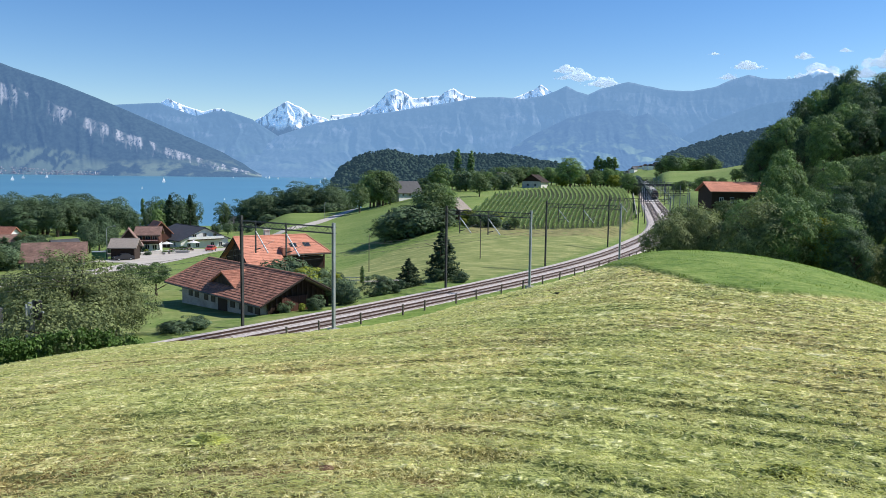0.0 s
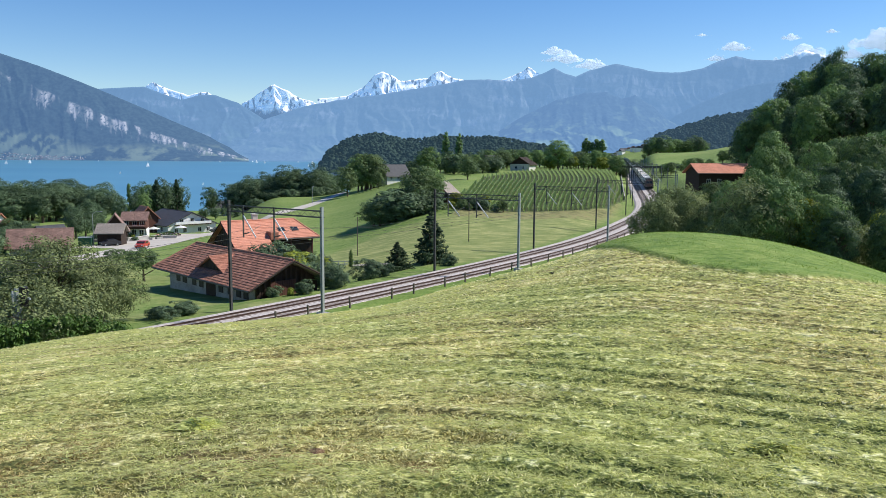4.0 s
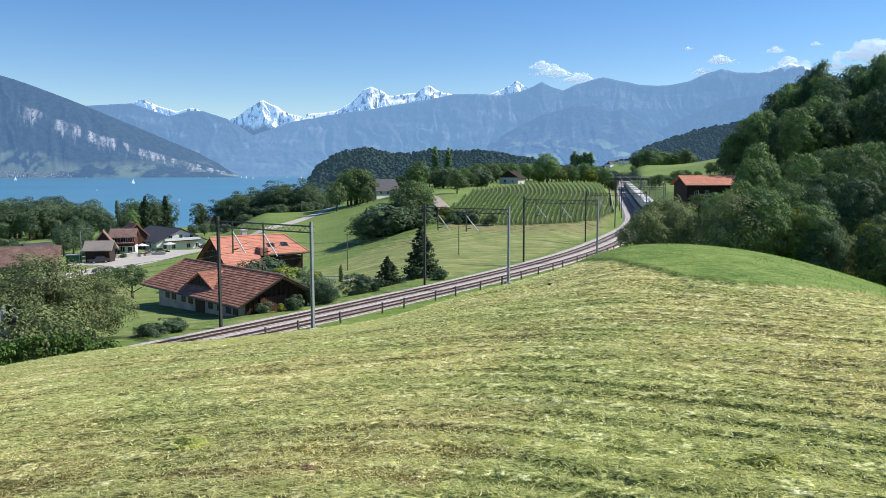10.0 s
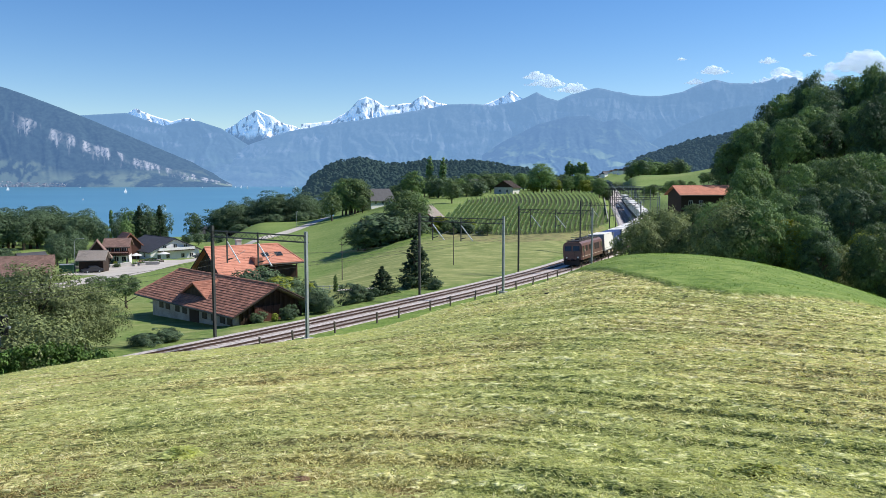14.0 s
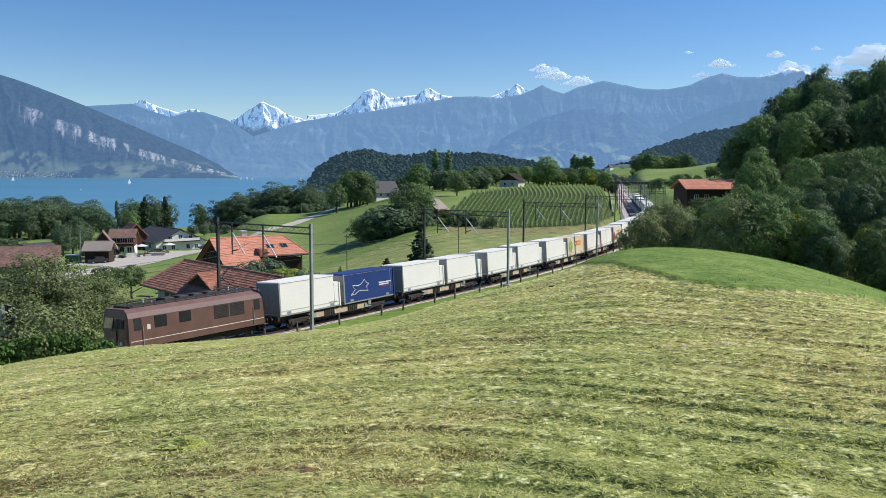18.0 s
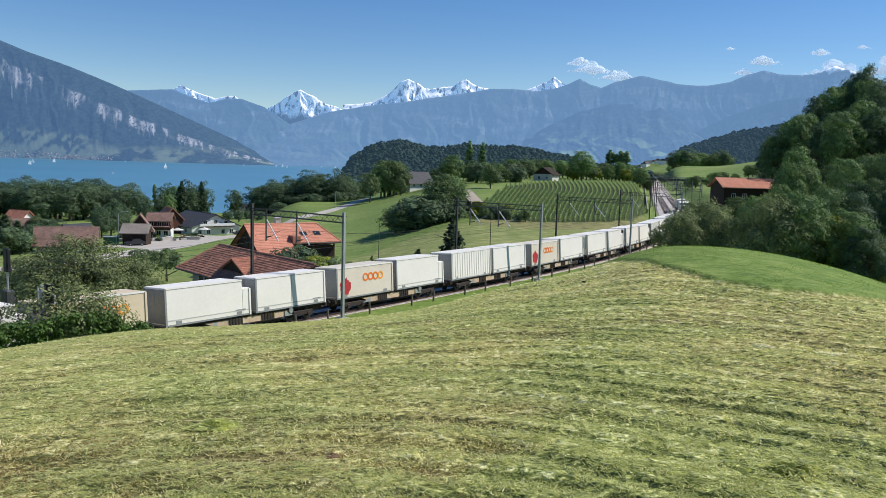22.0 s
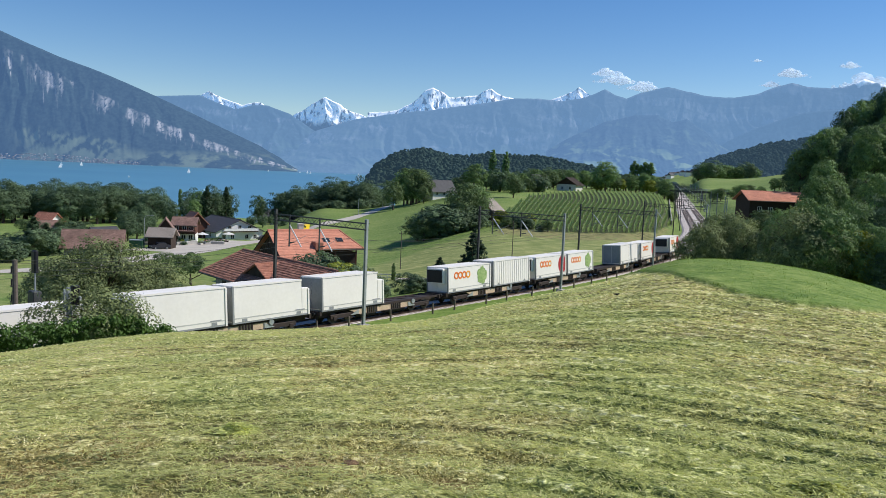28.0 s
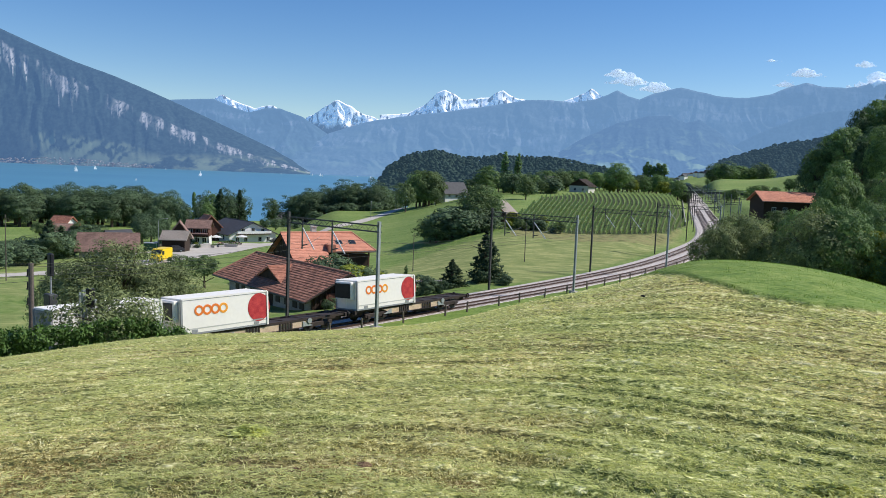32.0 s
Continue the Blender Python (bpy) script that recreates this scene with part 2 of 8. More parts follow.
# ---------------------------------------------------------------- the line of the railway
LAKE_Z = -36.0
TS = np.arange(-430.0, 900.1, 2.0)
HEAD = np.radians(ramp(TS, [-430, -120, -60, -30, -5, 20, 50, 85, 120, 150, 185, 420, 900], [50, 45, 41, 37, 35.8, 34.1, 30.2, 22.9, 20.9, 14.8, 11.5, 11.5, 11.5]))
i0 = int(np.argmin(abs(TS)))
CX = np.concatenate([[0], np.cumsum(np.sin(HEAD[:-1]) * 2)])
CY = np.concatenate([[0], np.cumsum(np.cos(HEAD[:-1]) * 2)])
CX, CY = CX - CX[i0] - 15.6, CY - CY[i0] + 64.2
CZ = ramp(TS, [-430, 90, 150, 260, 420, 640, 900], [-13.05, -13.05, -12.8, -12.2, -10.5, -8.5, -7])


def on_track(s, side=0.0, up=0.0):
    """The place at s along the centre line, side metres to its right (the camera's side), and its heading."""
    h = float(ramp(s, TS, HEAD))
    return Vector((float(ramp(s, TS, CX)) + side * math.cos(h), float(ramp(s, TS, CY)) - side * math.sin(h),
                   float(ramp(s, TS, CZ)) + up + 0.07 * side)), h


def track_near(x, y):
    """Distance to the centre line, signed (right is positive), and the arc length there."""
    x, y = np.asarray(x, dtype=float), np.asarray(y, dtype=float)
    shape = x.shape
    x, y = x.ravel(), y.ravel()
    best, side, arc = np.full(x.shape, 1e9), np.zeros(x.shape), np.zeros(x.shape)
    for i in range(0, len(TS), 4):
        dx, dy = x - CX[i], y - CY[i]
        along = dx * math.sin(HEAD[i]) + dy * math.cos(HEAD[i])
        across = dx * math.cos(HEAD[i]) - dy * math.sin(HEAD[i])
        d = np.hypot(np.maximum(abs(along) - 4.2, 0) * 3, across)
        m = d < best
        best[m], side[m], arc[m] = d[m], across[m], TS[i] + np.clip(along[m], -5, 5)
    return best.reshape(shape), side.reshape(shape), arc.reshape(shape)


# ---------------------------------------------------------------- the lie of the land
SIDE_FALL, FRONT_FALL = -0.081, 0.063


def land(x, y):
    """Height of the ground: the near hill meadow, the shore slope, the ridge with the maize field, the wooded slope."""
    x, y = np.asarray(x, dtype=float), np.asarray(y, dtype=float)
    r = np.hypot(x, y) + 1e-6
    az = np.degrees(np.arctan2(x, y))
    azc = np.clip(az, -75, 75)
    edge = ramp(azc, EDGE_AZ, EDGE_SMOOTH)
    k = ramp(azc, [-30, 0, 10, 30], [0.0021, 0.0018, 0.0012, 0.0012])
    slope = edge - 2 * np.sqrt(1.65 * k)
    plane = (SIDE_FALL * x + FRONT_FALL * y) / r                 # close by the slope is an even plane
    slope = plane + (slope - plane) * smooth(r, 7, 26)
    hill = -(1.65 + slope * r + k * r * r)
    left = ramp(r, [0, 60, 90, 160, 300, 560, 700, 1500, 5200], [-13.2, -13.6, -15.3, -18.8, -25.5, -37.5, -42, -60, -60])
    terrace = ramp(r, [0, 60, 90, 160, 230, 385, 470, 600, 5200], [-13.2, -13.6, -15.3, -18.6, -20.3, -20.3, -30, -42, -60])
    left = left + (terrace - left) * smooth(az, -16.3, -12.5)
    right = ramp(r, [0, 60, 125, 160, 210, 400, 700, 1300, 2200, 5200], [-13.4, -13.4, -14.0, -13.0, -10.8, -7.2, -7, -12, -8, -8])
    base = left + (right - left) * smooth(az, -11, 0.5)
    base = base + (np.maximum(ramp(r, [0, 110, 170, 260, 330, 600, 5200], [-14, -13, -8, 9, 16, 16, 12]), base) - base) * smooth(az, 15.5, 26.5)
    base = base + 11 * smooth(az, 11.8, 14.5) * smooth(r, 480, 700) * (1 - 0.6 * smooth(r, 900, 1500))
    base = base + 22 * smooth(az, 10.5, 12.2) * (1 - smooth(az, 14, 16)) * smooth(r, 1050, 1400) * (1 - smooth(r, 2000, 2600))
    base = base + 0.5 * wavy(x, y, 45, 3) * smooth(r, 120, 220)
    d, side, arc = track_near(x, y)
    bed = ramp(arc, TS, CZ) - 0.45 + 0.07 * np.clip(side, -5, 5)
    base = bed + (base - bed) * smooth(d, 6.0, 15.0)
    z = np.maximum(hill, base)
    soft = 1.2
    z = z + soft * np.exp(-abs(hill - base) / soft) * 0.25
    z = np.where((d < 9.0) & (z > bed), np.minimum(z, bed - 0.15 + np.maximum(d - 4.4, 0) * 0.16 + np.maximum(d - 7.0, 0) * 0.8), z)
    verge = smooth(side, 2.9, 3.5) * (1 - smooth(side, 6.5, 9.0)) * (d < 12)
    z = z + (np.maximum(z, bed + 0.24) - z) * verge
    return z


MEADOW_AZ = [-75, -40, -34.6, -27.9, -22.9, -17.6, -13, -7.6, -3.5, 0.6, 4.8, 8.9, 11.3, 13.1, 16.7, 20.5, 24, 27.4, 29.7, 36, 60]
MEADOW_EDGE = [0.192, 0.23, 0.229, 0.217, 0.211, 0.211, 0.207, 0.200, 0.188, 0.165, 0.146, 0.125, 0.104, 0.095, 0.092, 0.096, 0.106, 0.122, 0.134, 0.17, 0.18]
EDGE_AZ = np.linspace(-75, 75, 601)
EDGE_SMOOTH = np.convolve(np.pad(ramp(EDGE_AZ, MEADOW_AZ, MEADOW_EDGE), 14, mode="edge"), np.hanning(31)[1:-1] / np.hanning(31).sum(), "valid")

# ---------------------------------------------------------------- ground, lake and distance
MAIZE = [(-0.5, 182), (14, 176), (30, 181), (38, 194), (52, 240), (64, 300), (83, 412), (60, 408), (34, 388), (12, 330), (7, 270), (2, 225)]


def inside(x, y, poly):
    hit = np.zeros(np.shape(x), dtype=bool)
    for (x0, y0), (x1, y1) in zip(poly, poly[1:] + poly[:1]):
        cut = ((y0 > y) != (y1 > y)) & (x < (x1 - x0) * (y - y0) / (y1 - y0 + 1e-9) + x0)
        hit ^= cut
    return hit


def field_mask(x, y):
    """1 inside the maize field on the ridge."""
    return inside(x, y, MAIZE).astype(float)


def build_ground():
    az = np.concatenate([np.linspace(-180, -42, 26)[:-1], np.linspace(-42, 38, 340), np.linspace(40, 180, 26)])
    r = np.concatenate([[0.0, 1.0], np.geomspace(2.0, 60, 430), np.geomspace(60.5, 420, 210), np.geomspace(424, 4950, 70)])
    A, Rr = np.meshgrid(np.radians(az), r)
    x, y = Rr * np.sin(A), Rr * np.cos(A) - 0.02 * (Rr < 0.5)
    z = land(x, y)
    lush = lush_mask(x, y)
    mown = (1 - lush) * near_meadow(x, y)
    rows = windrow(x, y)
    z = z + mown * (0.034 * rows + 0.018 * fractal(x / 0.3, y / 0.3, 3)) * (1 - smooth(Rr, 45, 60)) + lush * 0.10 * (1 - smooth(Rr, 80, 120))
    n, k = len(r), len(az)
    idx = np.arange(n * k).reshape(n, k)
    f = np.stack([idx[:-1, :-1], idx[:-1, 1:], idx[1:, 1:], idx[1:, :-1]], -1).reshape(-1, 4)
    me = array_mesh("ground", np.stack([x, y, z], -1).reshape(-1, 3), f, ground_material(), True)
    sr, sw = swath(x, y)
    for name, val in (("swath_across", sr), ("swath_along", sw), ("bank", bank_mask(x, y)), ("dry", dry_mask(x, y)), ("mown", mown), ("lush", lush), ("maize", field_mask(x, y)), ("rows", rows * 0.5 + 0.5)):
        at = me.attributes.new(name, "FLOAT", "POINT")
        at.data.foreach_set("value", np.asarray(val, dtype=np.float32).ravel())
    return tagged(new("ground", me), "hillside of mown hay meadow, green pasture and shore land", "ground", kind="structure")


LUSH_AZ = [6.5, 8.1, 10.9, 13.3, 16.8, 20.5, 24.1, 27.5, 29.7, 40]
LUSH_R = [60, 46, 25.0, 20.5, 17.5, 16.5, 17.0, 18.5, 20.0, 26]


def lush_mask(x, y):
    """1 on the uncut strip along the crest."""
    az = np.degrees(np.arctan2(x, y))
    r = np.hypot(x, y)
    edge = ramp(az, LUSH_AZ, LUSH_R)
    d, side, arc = track_near(x, y)
    verge = smooth(side, 3.2, 3.6) * (1 - smooth(side + 0.8 * gnoise(x / 2.0, y / 2.0), 9.5, 12.5)) * (1 - smooth(r, 150, 160))
    return np.maximum(verge, smooth(r, edge - 0.1, edge + 0.1) * smooth(az, 6, 8) * (1 - smooth(r, 70, 75)))


def near_meadow(x, y):
    d, side, arc = track_near(x, y)
    return smooth(side, 8.5, 11.0) * (1 - smooth(np.hypot(x, y), 75, 85))


def swath(x, y):
    """Coordinates across and along the raked swaths."""
    b = (x - 0.5) / 1.7
    q = y + 0.6 * (x + 1.7 * np.logaddexp(b, -b))
    return q + 0.25 * gnoise(x / 3.0, q / 3.0), x * 1.3


def dry_mask(x, y):
    """The paler mown field between the line and the hedge."""
    az, r = np.degrees(np.arctan2(x, y)), np.hypot(x, y)
    d, side, arc = track_near(x, y)
    edge = ramp(az, [-12, -6, 0, 14], [120, 150, 168, 185])
    return smooth(-side, 6.5, 8) * (1 - smooth(r, edge, edge + 10)) * smooth(az, -11, -8) * smooth(r, 96, 104) + 0.8 * smooth(gnoise(x / 7.0, y / 7.0) + 0.5 * gnoise(x / 2.5, y / 2.5), -0.4, 0.25) * (1 - smooth(az, -13, -11)) * smooth(r, 68, 74) * (1 - smooth(r, 150, 170))


def bank_mask(x, y):
    """The dry grass bank below the maize."""
    low = inside(x, y + 14, MAIZE) & ~inside(x, y, MAIZE) & (y < 215)
    d, side, arc = track_near(x, y)
    return low * smooth(-side, 7, 10)


def windrow(x, y):
    """Swaths of raked hay that follow the contour of the slope, -1 to 1."""
    r, a = swath(x, y)
    lines = fractal(a / 3.2, r / 0.75, 3, True, 3.0) - 0.95
    broad = fractal(a / 5.0, r / 1.7, 3, False, 9.0)
    even = np.cos(6.2832 * (r / 0.6 + 0.9 * gnoise(a / 3.0, r / 1.3) + 0.35 * gnoise(a / 0.9, r / 0.5))) * (0.75 + 0.5 * gnoise(a / 2.0 + 7, r / 0.9))
    regular = 0.25 + 0.6 * smooth(x, -3.5, 1.5)
    fade = smooth(r, 9, 18)
    return np.clip(lines * (0.55 + 0.55 * fade) * (1 - 0.6 * regular) + even * 0.8 * regular + broad * 0.5, -1, 1)


def ground_material():
    m = bpy.data.materials.new("grassland")
    m.use_nodes = True
    n, l = m.node_tree.nodes, m.node_tree.links
    p = n["Principled BSDF"]
    p.inputs["Roughness"].default_value = 0.9
    p.inputs["Specular IOR Level"].default_value = 0.15
    pos = n.new("ShaderNodeNewGeometry").outputs["Position"]

    def noise_at(scale, detail=4, stretch=(1, 1, 1), turn=0.0, rough=0.5):
        mp = n.new("ShaderNodeMapping")
        mp.inputs["Scale"].default_value = stretch
        mp.inputs["Rotation"].default_value = (0, 0, turn)
        l.new(pos, mp.inputs[0])
        t = n.new("ShaderNodeTexNoise")
        t.inputs["Scale"].default_value, t.inputs["Detail"].default_value, t.inputs["Roughness"].default_value = scale, detail, rough
        l.new(mp.outputs[0], t.inputs["Vector"])
        return t.outputs[0]

    def ramped(v, *stops):
        r = n.new("ShaderNodeValToRGB")
        while len(r.color_ramp.elements) < len(stops):
            r.color_ramp.elements.new(0.5)
        for e, (at, c) in zip(r.color_ramp.elements, stops):
            e.position, e.color = at, rgb(c)
        l.new(v, r.inputs[0])
        return r.outputs[0]

    def mixed(f, a, b):
        x = n.new("ShaderNodeMix")
        x.data_type = "RGBA"
        if isinstance(f, float):
            x.inputs[0].default_value = f
        else:
            l.new(f, x.inputs[0])
        l.new(a, x.inputs[6])
        l.new(b, x.inputs[7])
        return x.outputs[2]

    def attr(name):
        a = n.new("ShaderNodeAttribute")
        a.attribute_name = name
        return a.outputs["Fac"]

    def calc_free(op, a, b):
        return calc(op, a, b, False)

    def calc(op, a, b, clamp=True):
        x = n.new("ShaderNodeMath")
        x.operation = op
        x.use_clamp = clamp
        for s, v in zip(x.inputs, (a, b)):
            if isinstance(v, (int, float)):
                s.default_value = v
            else:
                l.new(v, s)
        return x.outputs[0]

    pasture = ramped(noise_at(0.03, 6), (0.35, (0.085, 0.165, 0.03)), (0.53, (0.15, 0.235, 0.05)), (0.68, (0.28, 0.315, 0.105)))
    lines = ramped(noise_at(0.25, 3, (0.15, 1, 1), 0.5), (0.42, (0.12, 0.19, 0.04)), (0.62, (0.33, 0.34, 0.13)))
    pasture = mixed(0.28, pasture, lines)
    tuft = ramped(noise_at(1.4, 6), (0.32, (0.075, 0.125, 0.025)), (0.5, (0.17, 0.235, 0.06)), (0.68, (0.33, 0.345, 0.13)))
    pasture = mixed(0.5, pasture, tuft)
    lush = mixed(0.5, ramped(noise_at(0.9, 6), (0.32, (0.085, 0.15, 0.025)), (0.52, (0.17, 0.25, 0.05)), (0.68, (0.29, 0.34, 0.09))), ramped(noise_at(5.0, 5), (0.36, (0.07, 0.13, 0.02)), (0.52, (0.17, 0.25, 0.05)), (0.66, (0.30, 0.34, 0.10))))
    def swath_noise(along, across, detail=4, rough=0.55):
        sv = n.new("ShaderNodeCombineXYZ")
        l.new(calc_free("MULTIPLY", attr("swath_along"), along), sv.inputs[0])
        l.new(calc_free("MULTIPLY", attr("swath_across"), across), sv.inputs[1])
        st = n.new("ShaderNodeTexNoise")
        st.inputs["Scale"].default_value, st.inputs["Detail"].default_value, st.inputs["Roughness"].default_value = 1.0, detail, rough
        l.new(sv.outputs[0], st.inputs["Vector"])
        return st.outputs[0]

    def scaled(v, by, plus, clamp=True):
        x = calc("MULTIPLY_ADD", v, by, clamp)
        x.node.inputs[2].default_value = plus
        return x

    # raked streaks at three widths, loose stalks across them, and broad patches
    grain = noise_at(20.0, 2, (0.8, 1, 1), 0.1, 0.5)
    stalk = swath_noise(7.0, 26.0, 2, 0.5)
    wide_streak = swath_noise(0.25, 2.1, 3, 0.5)
    rib = swath_noise(0.13, 1.25, 2, 0.4)
    rib = scaled(calc("ABSOLUTE", calc_free("SUBTRACT", rib, 0.5), 0.0, False), -17.0, 1.0)
    thin_streak = swath_noise(0.5, 6.5, 4, 0.6)
    patch = noise_at(0.9, 4)
    coarse = noise_at(0.33, 4)
    tone = calc_free("ADD", scaled(wide_streak, 2.0, -1.0, False), scaled(thin_streak, 2.0, -1.0, False))
    # row relief gives little shade, so hollows are darkened in the colour
    tone = calc_free("ADD", tone, scaled(attr("rows"), 0.75, -0.38, False))
    tone = calc_free("ADD", tone, scaled(rib, 0.34, -0.06, False))
    tone = calc_free("ADD", tone, scaled(patch, 0.25, -0.12, False))
    clod = noise_at(7.5, 3, (1, 1, 1), 0.0, 0.6)
    fine = calc_free("ADD", scaled(grain, 2.2, -1.1, False), scaled(stalk, 1.0, -0.5, False))
    fine = calc_free("ADD", fine, scaled(clod, 2.4, -1.2, False))
    tone = calc("ADD", scaled(tone, 0.72, 0.36, False), scaled(fine, 0.85, 0.0, False))
    hay = ramped(tone, (0.0, (0.10, 0.10, 0.03)), (0.28, (0.28, 0.25, 0.078)), (0.55, (0.56, 0.505, 0.19)), (0.78, (0.72, 0.65, 0.29)), (1.0, (0.82, 0.76, 0.42)))
    green = ramped(tone, (0.0, (0.075, 0.10, 0.025)), (0.3, (0.175, 0.205, 0.052)), (0.6, (0.40, 0.43, 0.135)), (0.82, (0.64, 0.635, 0.26)), (1.0, (0.80, 0.79, 0.42)))
    mown = mixed(scaled(coarse, 5.0, -2.1), green, hay)
    brown = ramped(tone, (0.0, (0.11, 0.085, 0.032)), (0.4, (0.29, 0.24, 0.095)), (0.75, (0.52, 0.45, 0.21)), (1.0, (0.80, 0.74, 0.42)))
    mown = mixed(scaled(noise_at(0.55, 4, (0.6, 1, 1)), 5.0, -2.6), mown, brown)
    soil = ramped(noise_at(0.8, 4), (0.3, (0.06, 0.075, 0.03)), (0.7, (0.10, 0.12, 0.05)))
    mead = ramped(noise_at(0.55, 7, (0.55, 1, 1), -0.9, 0.65), (0.30, (0.135, 0.175, 0.05)), (0.5, (0.235, 0.26, 0.09)), (0.74, (0.47, 0.44, 0.19)))
    pasture = mixed(calc("MULTIPLY", attr("dry"), 0.85), pasture, mead)
    c = mixed(attr("mown"), pasture, mown)
    c = mixed(attr("lush"), c, lush)
    c = mixed(attr("bank"), c, ramped(noise_at(0.5, 6), (0.35, (0.13, 0.14, 0.05)), (0.55, (0.27, 0.245, 0.105)), (0.7, (0.17, 0.23, 0.065))))
    c = mixed(attr("maize"), c, soil)
    l.new(c, p.inputs["Base Color"])
    bp = n.new("ShaderNodeBump")
    bp.inputs["Strength"].default_value, bp.inputs["Distance"].default_value = 0.6, 0.03
    l.new(fine, bp.inputs["Height"])
    l.new(bp.outputs[0], p.inputs["Normal"])
    return m


def build_lake():
    m = bpy.data.materials.new("lake_water")
    m.use_nodes = True
    n, l = m.node_tree.nodes, m.node_tree.links
    p = n["Principled BSDF"]
    p.inputs["Base Color"].default_value = (0.072, 0.212, 0.318, 1)
    p.inputs["Roughness"].default_value = 0.32
    p.inputs["Specular IOR Level"].default_value = 0.3
    t = n.new("ShaderNodeTexNoise")
    t.inputs["Scale"].default_value, t.inputs["Detail"].default_value = 0.25, 4
    g = n.new("ShaderNodeNewGeometry")
    l.new(g.outputs["Position"], t.inputs["Vector"])
    big = n.new("ShaderNodeTexNoise")
    big.inputs["Scale"].default_value, big.inputs["Detail"].default_value = 0.004, 4
    mp = n.new("ShaderNodeMapping")
    mp.inputs["Scale"].default_value = (0.35, 1, 1)
    l.new(g.outputs["Position"], mp.inputs[0])
    l.new(mp.outputs[0], big.inputs["Vector"])
    r = n.new("ShaderNodeValToRGB")
    r.color_ramp.elements[0].position, r.color_ramp.elements[1].position = 0.35, 0.65
    r.color_ramp.elements[0].color, r.color_ramp.elements[1].color = (0.072, 0.212, 0.318, 1), (0.092, 0.245, 0.345, 1)
    l.new(big.outputs[0], r.inputs[0])
    l.new(r.outputs[0], p.inputs["Base Color"])
    b = n.new("ShaderNodeBump")
    b.inputs["Strength"].default_value, b.inputs["Distance"].default_value = 0.25, 0.3
    l.new(t.outputs[0], b.inputs["Height"])
    l.new(b.outputs[0], p.inputs["Normal"])
    g2 = Geo()
    g2.add([(-3900, 250, LAKE_Z), (1500, 250, LAKE_Z), (1500, 4800, LAKE_Z), (-3900, 4800, LAKE_Z)], [(0, 1, 2, 3)])
    return tagged(new("lake", g2.mesh("lake", m)), "calm turquoise-blue lake between hills and mountains", "lake", kind="structure")


